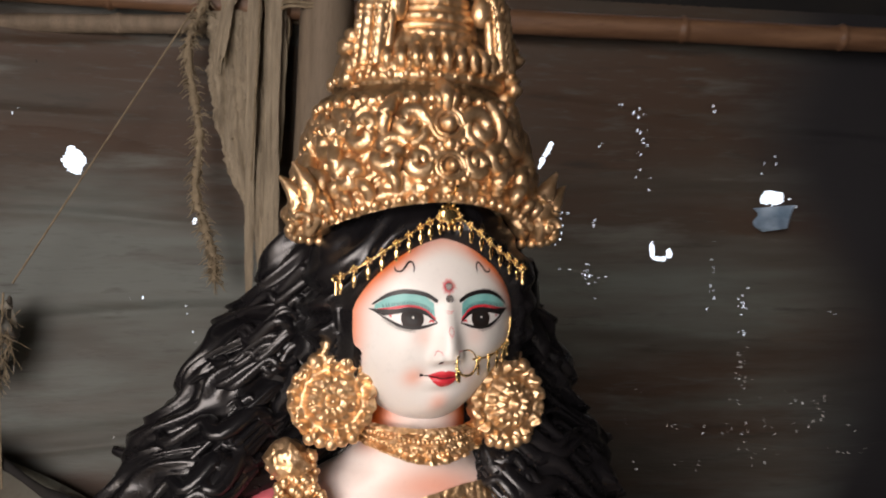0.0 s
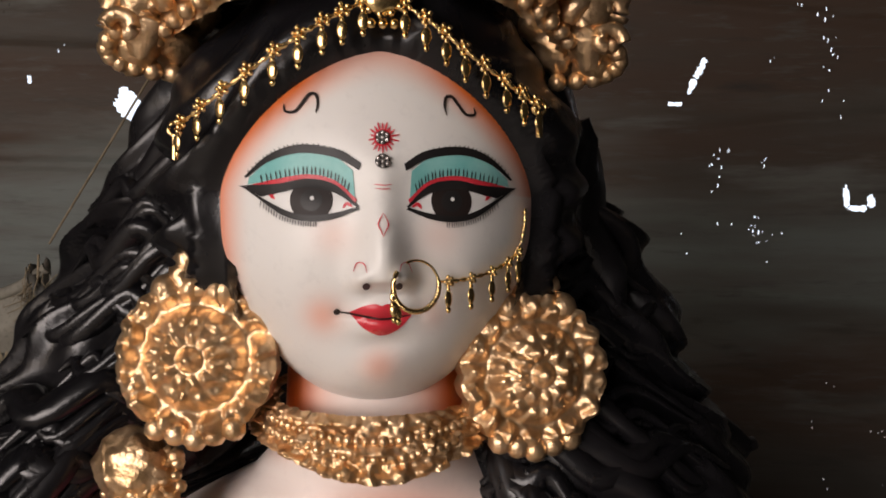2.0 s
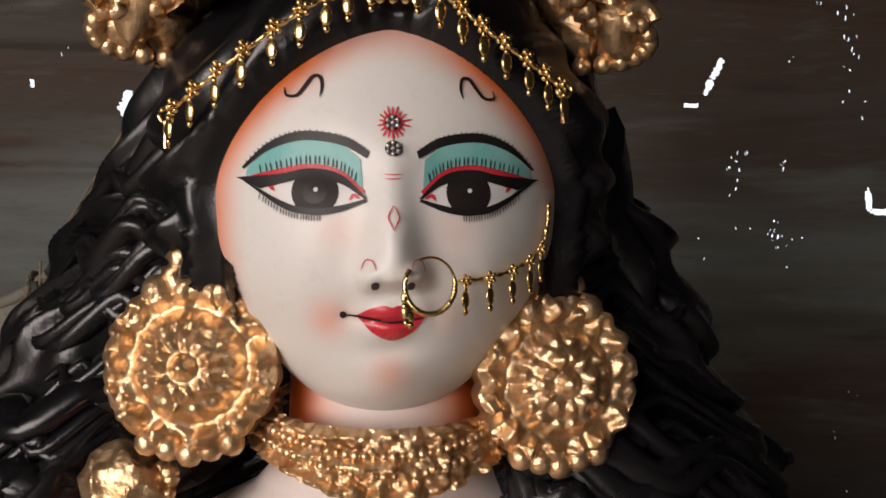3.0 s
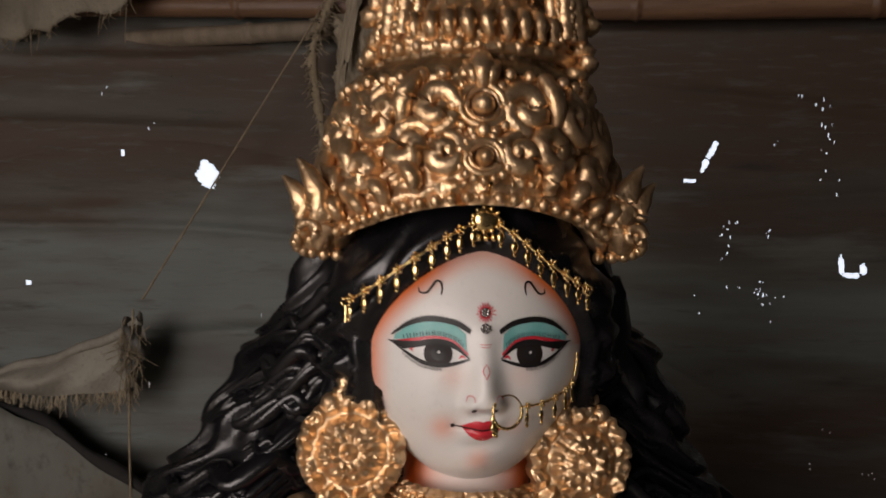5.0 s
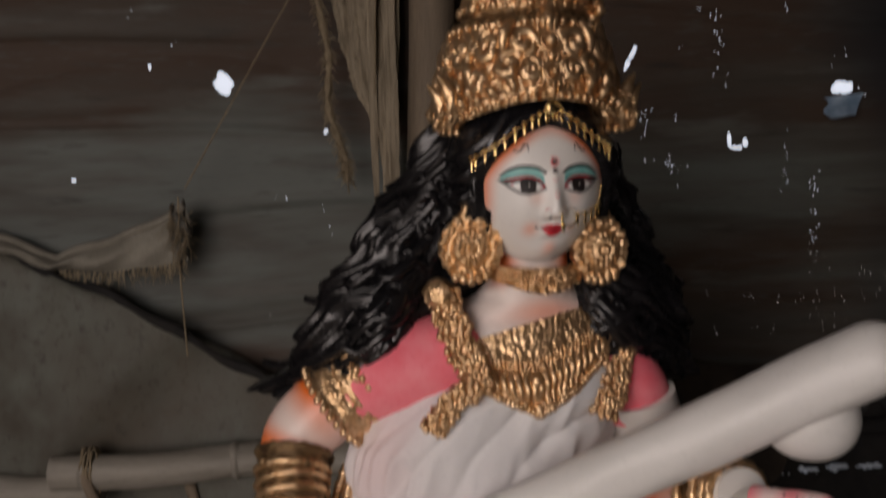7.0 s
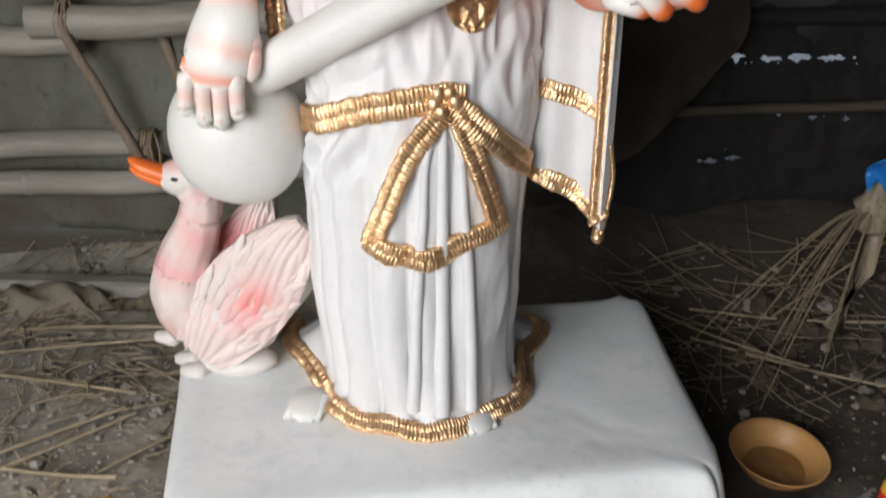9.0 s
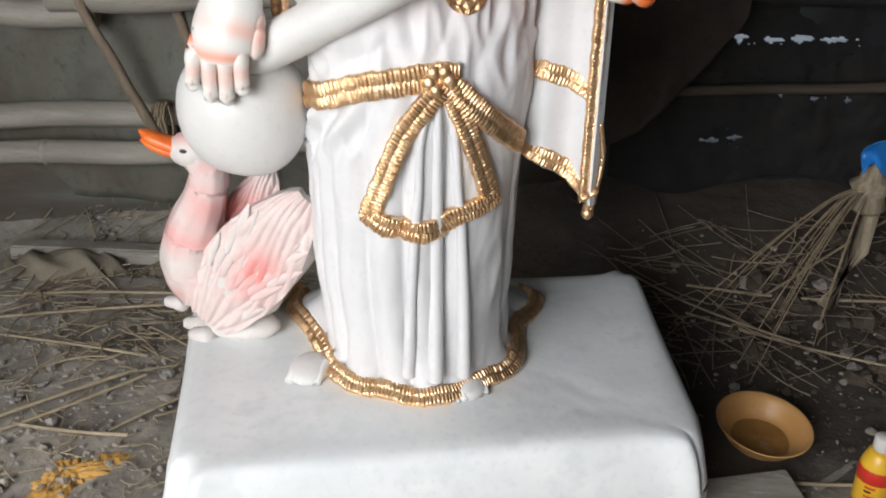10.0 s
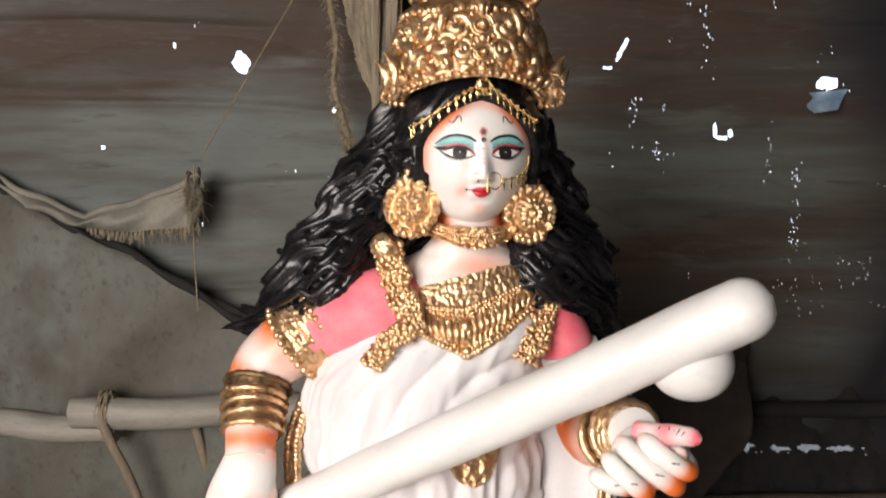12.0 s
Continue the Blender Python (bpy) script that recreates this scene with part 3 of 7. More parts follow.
# toes showing under the hem
for fu, fv, turn in ((-0.258, -0.160, -0.35), (0.070, -0.232, 0.25)):
    for k in range(5):
        a = fu + (k - 2) * 0.015 * math.cos(turn)
        b = fv - 0.008 * math.cos((k - 1) * 0.7) + (k - 2) * 0.015 * math.sin(turn)
        tip, root = body(a, b + 0.018, 0.257 + 0.003 * (k == 1)), body(a * 0.92, b + 0.07, 0.268)
        st.tube([tip + (0, 0, 0.002), tip, (tip + root) / 2 + (0, 0, 0.006), root], (0.003, 0.0078, 0.0082, 0.012), CLAY, n=9)
    st.ball(body(fu * 0.95, fv + 0.06, 0.262), (0.042, 0.055, 0.020), CLAY, nu=8, nv=14)

# ---- shawl hanging from the forearm ----
us, vs = np.linspace(0, 1, 34), np.linspace(0, 1, 60)
A, V = np.meshgrid(us, vs, indexing="ij")
zt, zb = 1.10, 0.715 - 0.085 * us ** 1.6
zt = np.full_like(us, zt)
SX, SY = 0.035 + 0.175 * A, 1.10 - 0.05 * A + 0.014 * np.sin(9 * A + 1) * (0.4 + V) - 0.03 * V * A
SZ = zt[:, None] * (1 - V) + zb[:, None] * V
front_face = np.stack([SX, SY, SZ], -1)
back_face = front_face + np.array((0.012, 0.018, 0))
st.grid(front_face, SARI)
st.grid(back_face, SARI)
for e in ((front_face[-1], back_face[-1]), (front_face[:, -1], back_face[:, -1])):
    st.grid(np.stack(e), SARI)


def shawl_at(a, v):
    i, j = min(a * 33, 32.999), min(v * 59, 58.999)
    i0, j0, fi, fj = int(i), int(j), i - int(i), j - int(j)
    q = front_face
    return (q[i0, j0] * (1 - fi) + q[i0 + 1, j0] * fi) * (1 - fj) + (q[i0, j0 + 1] * (1 - fi) + q[i0 + 1, j0 + 1] * fi) * fj


outw = unit((0.28, -0.95, 0.05))
ribbon([shawl_at(0.955, v) for v in np.linspace(0, 1, 260)], 0.024, GOLD, [outw] * 260, 0.006, True)
ribbon([shawl_at(a, 0.955) for a in np.linspace(0, 1, 110)], 0.034, GOLD, [outw] * 110, 0.006, True)
ribbon([shawl_at(a, 0.575) for a in np.linspace(0, 0.93, 100)], 0.034, GOLD, [outw] * 100, 0.006, True)
tail = spline([(0.213, 1.035, 0.78), (0.222, 1.04, 0.72), (0.216, 1.03, 0.66), (0.208, 1.025, 0.615)], 60)
ribbon(tail, 0.016, GOLD, [outw] * 60, 0.008, True)
st.ball((0.208, 1.022, 0.612), 0.012, GOLD, nu=6, nv=8)

# ---- head ----
HA, HB, HC = 0.1015, 0.100, 0.125


def jaw(c):
    return HA * (1 - 0.13 * ss(-c, 0.02, 0.09))


def face_f(a, c):
    """How far forward the face lies at (a, c): the mask with brow, nose, lips and chin."""
    a, c = np.asarray(a, float), np.asarray(c, float)
    hb = np.where(c < 0, 0.122, HC)
    base = HB * np.sqrt(np.clip(1 - (c / hb) ** 2 - (a / jaw(c)) ** 2, 0, None))
    run = ss(-c, -0.012, 0.041)
    nose = 0.0165 * (0.20 + 0.80 * run ** 1.3) * np.exp(-(a / (0.0088 + 0.0036 * run)) ** 2) * (1 - ss(-c, 0.044, 0.053)) * (1 - ss(c, 0.004, 0.026))
    wings = 0.0075 * np.exp(-((np.abs(a) - 0.0115) / 0.0052) ** 2 - ((c + 0.044) / 0.0062) ** 2)
    socket = -0.0045 * np.exp(-((np.abs(a) - 0.030) / 0.02) ** 2 - ((c - 0.004) / 0.014) ** 2)
    lid = 0.0030 * np.exp(-((np.abs(a) - 0.038) / 0.020) ** 2 - ((c + 0.003) / 0.011) ** 2)
    upper = 0.0042 * np.exp(-(a / 0.012) ** 2 - ((c + 0.0605) / 0.0042) ** 2)
    lower = 0.0052 * np.exp(-(a / 0.0105) ** 2 - ((c + 0.0695) / 0.0048) ** 2)
    part = -0.0022 * np.exp(-(a / 0.016) ** 2 - ((c + 0.0647) / 0.0014) ** 2)
    under = -0.0025 * np.exp(-(a / 0.014) ** 2 - ((c + 0.080) / 0.005) ** 2)
    chin = 0.0060 * np.exp(-(a / 0.020) ** 2 - ((c + 0.096) / 0.013) ** 2)
    cheek = 0.0035 * np.exp(-((np.abs(a) - 0.045) / 0.02) ** 2 - ((c + 0.040) / 0.022) ** 2)
    corner = -0.0016 * np.exp(-((np.abs(a) - 0.0215) / 0.005) ** 2 - ((c + 0.062) / 0.006) ** 2)
    return base + nose + wings + socket + lid + upper + lower + part + under + chin + cheek + corner


cs = np.unique(np.r_[-0.1219, 0.1249, -0.1218 * np.cos(np.linspace(0, math.pi / 2, 20)), np.arange(-0.105, 0.06, 0.0014), np.linspace(0.06, 0.124, 20)])
cs = cs[np.r_[True, np.diff(cs) > 0.0005]]
ts = np.linspace(-math.pi * 0.62, math.pi * 0.62, 190)
C, T = np.meshgrid(cs, ts, indexing="ij")
hb = np.where(C < 0, 0.122, HC)
shrink = np.sqrt(np.clip(1 - (C / hb) ** 2, 0, None))
a = jaw(C) * np.sin(T) * shrink
f = np.where(np.cos(T) > 0, face_f(a, C), HB * np.cos(T) * shrink)
edge = 1 - ((np.abs(a) / 0.097) ** 1.5 + (np.clip(C, 0, 1) / 0.078) ** 1.5)
blush = 1.15 * (1 - ss(edge, 0.0, 0.42)) * ss(np.cos(T), -0.3, 0.2) * (0.45 + 0.55 * ss(np.abs(a), 0.01, 0.05)) * (1 - 0.55 * ss(a, 0, 0.06) * (C < 0))
for ba, bc, br, bk in ((-0.030, -0.064, 0.010, 0.22), (0.028, -0.064, 0.008, 0.10), (0.0, -0.092, 0.010, 0.20), (-0.025, -0.022, 0.010, 0.10), (0.03, -0.022, 0.012, 0.08)):
    blush = np.maximum(blush, 2.2 * bk * np.exp(-((a - ba) ** 2 + (C - bc) ** 2) / br ** 2))
st.grid(head(a, f, C), SKIN, blush=blush)


def on_face(ac, lift=0.0007):
    ac = np.asarray(ac, float)
    return head(ac[..., 0], face_f(ac[..., 0], ac[..., 1]) + lift, ac[..., 1])


def stroke(points, width, mat, lift=0.0009, count=24, taper=True):
    """A brush stroke on the face, thin at its ends."""
    p = spline(np.asarray(points) / 1000, count)
    d = np.gradient(p, axis=0)
    nrm = np.stack([-d[:, 1], d[:, 0]], -1) / np.maximum(1e-9, np.linalg.norm(d, axis=1))[:, None]
    s_ = np.linspace(0, 1, count)
    w = width / 1000 / 2 * ((np.clip(np.sin(s_ * math.pi), 0, 1) ** 0.5 * 0.9 + 0.1) if taper else np.ones(count))
    st.grid(on_face(np.stack([p - nrm * w[:, None], p, p + nrm * w[:, None]]), lift), mat)


def between(low, high, mat, lift, count=32, rows=5):
    """A painted area between two lines."""
    a_, b_ = spline(np.asarray(low) / 1000, count), spline(np.asarray(high) / 1000, count)
    st.grid(on_face(np.stack([a_ + (b_ - a_) * k for k in np.linspace(0, 1, rows)]), lift), mat)


def disc(a, c, r, mat, lift, n=28):
    an = np.linspace(0, 2 * math.pi, n, endpoint=False)
    rings = [np.stack([(a + r * k * np.cos(an)) / 1000, (c + r * k * np.sin(an)) / 1000], -1) for k in (0.02, 0.5, 1.0)]
    st.grid(on_face(np.array(rings), lift), mat, wrap=True)


for sd in (-1, 1):
    o = 0.0 if sd < 0 else 1.2
    brow_lo = [(sd * 12, 11), (sd * 24, 17.5), (sd * 42, 20.2), (sd * 58, 16.5), (sd * 71, 8.5)]
    brow_hi = [(sd * 11, 14.5), (sd * 23, 21.6), (sd * 42, 24.6), (sd * 58, 20.4), (sd * 72, 9.5)]
    lid_hi = [(sd * 13, -4), (sd * 24, 6.0), (sd * 38, 9.3), (sd * 54, 7.2), (sd * 72, 4)]
    between([(sd * 14, -3), (sd * 25, 5), (sd * 40, 8.5), (sd * 55, 6.5), (sd * 70, 5)], [(sd * 15, 11), (sd * 25, 18.2), (sd * 42, 20.8), (sd * 57, 17.2), (sd * 69, 9)], TEAL, 0.0006)
    between(brow_lo, brow_hi, BLACK, 0.0010)
    for k in np.linspace(0.05, 0.95, 26):
        q = spline(np.array(brow_hi), 100)[int(k * 99)]
        stroke([q - (0, 0.8), q + (sd * 0.7, 0.9)], 0.7, BLACK, 0.0011, 4)
    between([(sd * 14, -6), (sd * 24, 3.4), (sd * 38, 7), (sd * 54, 4.6), (sd * 72, 4)], lid_hi, RED, 0.0009)
    for k in np.linspace(0.12, 0.86, 22):
        q = spline(np.array(lid_hi), 100)[int(k * 99)]
        stroke([q - (0, 1.0), q + (sd * (k - 0.45) * 3.0, 4.2)], 0.65, BLACK, 0.0011, 5)
    up = [(sd * 13, -8), (sd * 24, -0.6), (sd * 38, 2.4), (sd * 51, 0.2), (sd * 62, -1.8)]
    dn = [(sd * 13, -8.2), (sd * 25, -11.2), (sd * 37, -12.2), (sd * 50, -9.2), (sd * 62, -1.8)]
    between(dn, up, WHITE, 0.0008)
    disc(sd * 36, -4.2, 11.0, IRIS, 0.0011)
    disc(sd * 36, -4.2, 5.6, BLACK, 0.0013)
    # white dot: a highlight painted on the pupil
    disc(sd * 36 + 0.4, -3.2, 1.1, WHITE, 0.0016, 12)
    between(up, [(sd * 12, -7.6), (sd * 24, 3.8), (sd * 38, 7.0), (sd * 53, 4.8), (sd * 75, 4.6)], BLACK, 0.0014)
    between([(sd * 12, -9), (sd * 25, -13.8), (sd * 37, -15.0), (sd * 51, -11.6), (sd * 70, 1.8)], [(sd * 13, -7.8), (sd * 25, -10.8), (sd * 37, -11.8), (sd * 50, -8.8), (sd * 72, 3.6)], BLACK, 0.0013)
    stroke([(sd * 15, -7.8), (sd * 18, -6.0), (sd * 20, -8.4)], 1.8, RED, 0.0012, 8)
    stroke([(sd * 55, -3.2), (sd * 57, -0.6), (sd * 53, 0.4)], 2.0, RED, 0.0012, 8)
    for k in np.linspace(0.25, 0.92, 22):
        q = spline(np.array([(sd * 25, -13.5), (sd * 37, -14.8), (sd * 51, -11.4), (sd * 66, -1.0)]), 100)[int(k * 99)]
        stroke([q + (0, 0.4), q + (sd * 0.9 * (k - 0.2), -3.4)], 0.5, BLACK, 0.0009, 4)
    # curl of hair painted on the forehead
    stroke([(sd * 51 - o, 47), (sd * 50, 43.0), (sd * 45, 42.5), (sd * 41, 47), (sd * 37.5, 51.5), (sd * 34, 51), (sd * 33, 46), (sd * 34, 41)], 1.9, IRIS, 0.0009, 40)
    stroke([(sd * 8, -41), (sd * 9.5, -36.5), (sd * 13, -36.2), (sd * 15, -41)], 0.5, RED, 0.0010, 14)
    disc(sd * 8.2, -48.0, 2.0, IRIS, 0.0010, 12)
# forehead mark with a sun of rays, two set stones and small strokes
disc(0, 27.8, 4.6, RED, 0.0010)
for k in range(18):
    an = 2 * math.pi * k / 18
    ln = 10.5 if k in (4, 5) else 7.8 + 0.9 * (k % 2)
    stroke([(3.6 * math.sin(an), 27.8 + 3.6 * math.cos(an)), ((ln - 0.5) * math.sin(an) * 0.9, 27.8 + ln * math.cos(an))], 0.9, RED, 0.0009, 6)
for zc, rr in ((27.8, 2.6), (15.5, 2.7)):
    for k in range(7):
        an = 2 * math.pi * k / 6
        r_ = 0 if k == 6 else rr
        q = on_face(np.array((r_ * math.sin(an), zc + r_ * math.cos(an))) / 1000, 0.0018)
        st.ball(q, 0.0013, JEWEL, nu=5, nv=7)
    disc(0, zc, rr + 1.2, IRIS, 0.0013, 16)
stroke([(-5, 3.6), (0, 3.1), (5, 3.6)], 0.5, RED, 0.0009, 8)
stroke([(-4, 1.5), (0, 1.1), (4, 1.5)], 0.5, RED, 0.0009, 8)
for sd in (-1, 1):
    stroke([(0, -11), (sd * 1.6, -14), (sd * 2.6, -17), (sd * 1.2, -20), (0, -23)], 0.6, RED, 0.0009, 14)
# lips, with the painted smile line
between([(-18, -62.6), (-9, -64.2), (0, -65.2), (9, -64.4), (16.5, -63.2)], [(-17, -62.0), (-9, -58.4), (-3.5, -57.4), (0, -58.3), (3.5, -57.4), (9, -58.6), (16, -62.6)], RED, 0.0009)
between([(-15, -64.0), (-9, -70.5), (0, -74.6), (9, -71.2), (15.5, -64.6)], [(-16, -63.0), (-8, -64.6), (0, -65.6), (8, -64.9), (16, -63.4)], RED, 0.0009)
stroke([(-24, -61.8), (-17, -62.4), (-9, -64.0), (0, -65.4), (8, -64.7), (16, -63.4)], 1.3, IRIS, 0.0012, 26)
disc(-23, -61.9, 1.7, IRIS, 0.0012, 12)

# ---- hair ----
cs = np.sin(np.linspace(-0.7, math.pi / 2, 110)) * 0.148
ts = np.linspace(-math.pi, math.pi, 260, endpoint=False)
C, T = np.meshgrid(cs, ts, indexing="ij")
sh = np.sqrt(np.clip(1 - (C / 0.148) ** 2, 0, None))
a0, f0 = 0.128 * np.sin(T) * sh, 0.114 * np.cos(T) * sh
openness = np.where(f0 > 0, (np.abs(a0) / 0.112) ** 1.5 + (np.clip(C, 0, 1) / 0.084) ** 1.5, 9)
waves = 0.0052 * np.sin(95 * (C + 0.55 * np.abs(a0)) + 3.5 * np.sin(26 * a0) + 4 * np.sin(30 * C)) + 0.0022 * np.sin(230 * (C + 0.5 * np.abs(a0)) + 5 * np.sin(40 * a0))
parting = -0.006 * np.exp(-(a0 / 0.004) ** 2) * (f0 > 0)
k = 0.80 + 0.20 * ss(openness, 0.90, 1.06) + (waves + parting) / 0.12 * ss(openness, 1.0, 1.08)
k = k - 0.05 * (1 - ss(openness, 1.0, 1.25)) * (openness >= 1)
st.grid(head(a0 * k, f0 * k, C * (0.93 + 0.07 * ss(openness, 0.90, 1.06))), HAIR, wrap=True, skip=(openness < 0.82))

HAIR_ROWS = np.array([  # height, one edge, other edge, centre back, half depth
    (1.66, -0.132, 0.060, 1.03, 0.07), (1.60, -0.192, 0.082, 1.06, 0.09), (1.54, -0.245, 0.108, 1.08, 0.095), (1.48, -0.286, 0.146, 1.10, 0.10), (1.43, -0.322, 0.164, 1.10, 0.115),
    (1.38, -0.362, 0.192, 1.095, 0.13), (1.335, -0.376, 0.205, 1.09, 0.145), (1.29, -0.394, 0.212, 1.09, 0.135), (1.25, -0.432, 0.222, 1.10, 0.12), (1.215, -0.475, 0.226, 1.11, 0.09), (1.18, -0.40, 0.20, 1.13, 0.04)])
zs = np.linspace(1.66, 1.18, 150)
ts = np.linspace(-math.pi, math.pi, 300, endpoint=False)
Z, T = np.meshgrid(zs, ts, indexing="ij")
hx = [np.interp(-Z, -HAIR_ROWS[:, 0], HAIR_ROWS[:, i]) for i in range(1, 5)]
cx, rx = (hx[0] + hx[1]) / 2, (hx[1] - hx[0]) / 2
side = np.sin(T)
out_x = np.abs(rx * np.sin(T))
lock = 88 * (Z + 0.55 * out_x) + 1.6 * np.sin(24 * out_x + 9 * Z) + 1.1 * np.sin(47 * Z + 3 * side)
rel = 0.014 * (np.abs(np.sin(lock)) ** 0.8 - 0.55) + 0.0035 * np.sin(3.3 * lock + 40 * out_x) + 0.004 * np.sin(70 * Z + 9 * side) + 0.0020 * np.sin(5.1 * lock + 55 * Z)
ex = np.sign(np.sin(T)) * np.abs(np.sin(T)) ** 0.8
ey = np.sign(np.cos(T)) * np.abs(np.cos(T)) ** 0.8
st.grid(np.stack([cx + (rx + 1.0 * rel + 0.007 * np.sin(58 * Z + 2 * np.sin(21 * Z))) * ex, hx[2] - (np.where(ey > 0, 0.05 + (hx[3] - 0.05) * ss(np.abs(ex), 0.10, 0.62), hx[3]) + rel) * ey + 0.20 * rx * ex * 0.8, Z + 0.004 * np.sin(lock)], -1), HAIR, wrap=True)
# single locks on the outline, curling out at their tips
for pts, r0 in (([(-0.25, 1.06, 1.50), (-0.30, 1.08, 1.42), (-0.36, 1.10, 1.36), (-0.405, 1.11, 1.345)], 0.022), ([(-0.30, 1.06, 1.38), (-0.36, 1.09, 1.30), (-0.42, 1.12, 1.245), (-0.488, 1.14, 1.232)], 0.026),
                ([(0.10, 1.14, 1.50), (0.14, 1.16, 1.42), (0.19, 1.18, 1.365), (0.222, 1.19, 1.352)], 0.022), ([(0.16, 1.14, 1.36), (0.19, 1.16, 1.30), (0.20, 1.17, 1.25), (0.226, 1.17, 1.21)], 0.026),
                ([(-0.13, 0.985, 1.60), (-0.17, 1.00, 1.52), (-0.19, 1.02, 1.45), (-0.25, 1.03, 1.39)], 0.026), ([(-0.18, 1.00, 1.46), (-0.23, 1.02, 1.38), (-0.31, 1.04, 1.32), (-0.37, 1.07, 1.29)], 0.026),
                ([(-0.15, 0.99, 1.50), (-0.18, 1.00, 1.42), (-0.26, 1.02, 1.35), (-0.33, 1.05, 1.30)], 0.024), ([(-0.13, 1.00, 1.40), (-0.20, 1.01, 1.355), (-0.28, 1.03, 1.33), (-0.34, 1.05, 1.31)], 0.022),
                ([(0.08, 1.04, 1.58), (0.10, 1.06, 1.50), (0.12, 1.08, 1.43), (0.16, 1.10, 1.37)], 0.024), ([(0.09, 1.06, 1.46), (0.12, 1.08, 1.40), (0.16, 1.10, 1.33), (0.18, 1.11, 1.27)], 0.026)):
    line = spline(pts, 24)
    line = line + np.stack([0.004 * np.sin(np.arange(24) * 0.8), np.zeros(24), 0.004 * np.cos(np.arange(24) * 0.8)], -1)
    st.tube(line, r0 * np.linspace(1, 0.18, 24) ** 0.7, HAIR, n=12, flat=0.8, bumps=lambda q, an: 0.10 * np.sin(3 * an + 14 * q))

# many thin wavy strands laid over the mass
strand_rng = np.random.default_rng(11)
for k in range(96):
    sd = -1 if k % 2 else 1
    z0 = strand_rng.uniform(1.24, 1.60)
    xl, xr, cy, dp = (np.interp(-z0, -HAIR_ROWS[:, 0], HAIR_ROWS[:, i]) for i in range(1, 5))
    q = np.linspace(0, 1, 26)
    reach = strand_rng.uniform(0.55, 0.98)
    start = 0.36 if z0 > 1.4 else 0.42
    e_ = start + (reach - start) * q
    zq = z0 - strand_rng.uniform(0.03, 0.07) * q + 0.0085 * np.sin(strand_rng.uniform(12, 19) * q + strand_rng.uniform(0, 6))
    xl, xr, cy, dp = (np.interp(-zq, -HAIR_ROWS[:, 0], HAIR_ROWS[:, i]) for i in range(1, 5))
    hw = (xr - xl) / 2
    dep = 0.05 + (dp - 0.05) * ss(e_, 0.10, 0.62)
    yq = cy - dep * np.clip(1 - e_ ** 2.5, 0, 1) ** 0.4 + sd * 0.16 * hw * e_ - 0.004
    line = np.stack([(xl + xr) / 2 + sd * hw * e_, yq, zq], -1)
    st.tube(line, strand_rng.uniform(0.008, 0.0145) * np.sin(np.linspace(0.5, 2.95, 26)), HAIR, n=10, flat=0.8, bumps=lambda q_, an_: 0.12 * np.sin(3 * an_ + 9 * q_))


# ---- crown ----
def crown_r(c):
    """Radius of the crown's tiers at height c over the head's centre."""
    return np.interp(c, (0.098, 0.112, 0.14, 0.185, 0.203, 0.212, 0.220, 0.235, 0.25, 0.27, 0.285, 0.30, 0.335, 0.37, 0.39), (0.127, 0.131, 0.127, 0.114, 0.108, 0.103, 0.090, 0.092, 0.088, 0.078, 0.066, 0.058, 0.052, 0.036, 0.012))


def crown_at(t, c, lift=0.0):
    t, c = np.asarray(t, float), np.asarray(c, float)
    r = crown_r(c) + lift
    return head(r * np.sin(t) - 0.004, -0.012 + 0.92 * r * np.cos(t), c + 0.013 - 0.034 * np.sin(t) ** 2 * (1 - ss(c, 0.14, 0.22)))


cs, ts = np.linspace(0.098, 0.39, 150), np.linspace(-math.pi, math.pi, 260, endpoint=False)
C, T = np.meshgrid(cs, ts, indexing="ij")
lump = np.array([[0.004 * noise.noise(Vector((9 * math.sin(t_), 9 * math.cos(t_), 60 * c_))) + 0.0045 * noise.noise(Vector((20 * math.sin(t_), 20 * math.cos(t_), 130 * c_))) for t_ in ts] for c_ in cs])
st.grid(crown_at(T, C, lump)[:55], GOLD_FINE, wrap=True)
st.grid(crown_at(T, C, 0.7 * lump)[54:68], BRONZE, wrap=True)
st.grid(crown_at(T, C, 0.6 * lump)[67:], GOLD, wrap=True)


def curl(t0, c0, size, hand, turns=1.35, r=0.0075, lift=0.003, start=0.0):
    """A fat scroll laid on the crown, thick at its stem and fine at its eye."""
    s_ = np.linspace(0, 1, 24)
    an = start + hand * turns * 2 * math.pi * s_
    rad = size * (1 - 0.80 * s_)
    line = crown_at(t0 + rad * np.cos(an) / crown_r(c0), c0 + rad * np.sin(an), lift + 0.003 * s_)
    st.tube(line, r * (0.35 + 0.75 * np.sin(np.linspace(0.5, 2.7, 24))), GOLD, n=8)


def bead(t, c, r, lift=0.0):
    st.ball(crown_at(t, c, lift), r, GOLD, nu=6, nv=8)


def plume(t0, c0, c1, lean, r, lift=0.004):
    """A leaf rising from the brim, bent over at its tip."""
    q_ = np.linspace(0, 1, 14)
    st.tube(crown_at(t0 + lean * (q_ ** 1.5 - 0.25 * np.sin(3 * q_)), c0 + (c1 - c0) * q_, lift + 0.005 * np.sin(3 * q_)), r * (0.30 + 0.85 * np.sin(np.linspace(0.35, 2.75, 14))), GOLD, n=9, flat=0.8)


crown_rng = np.random.default_rng(8)
for k in range(-26, 27):
    bead(k * 0.094, 0.1035, 0.0048 + 0.0008 * crown_rng.random(), 0.003)
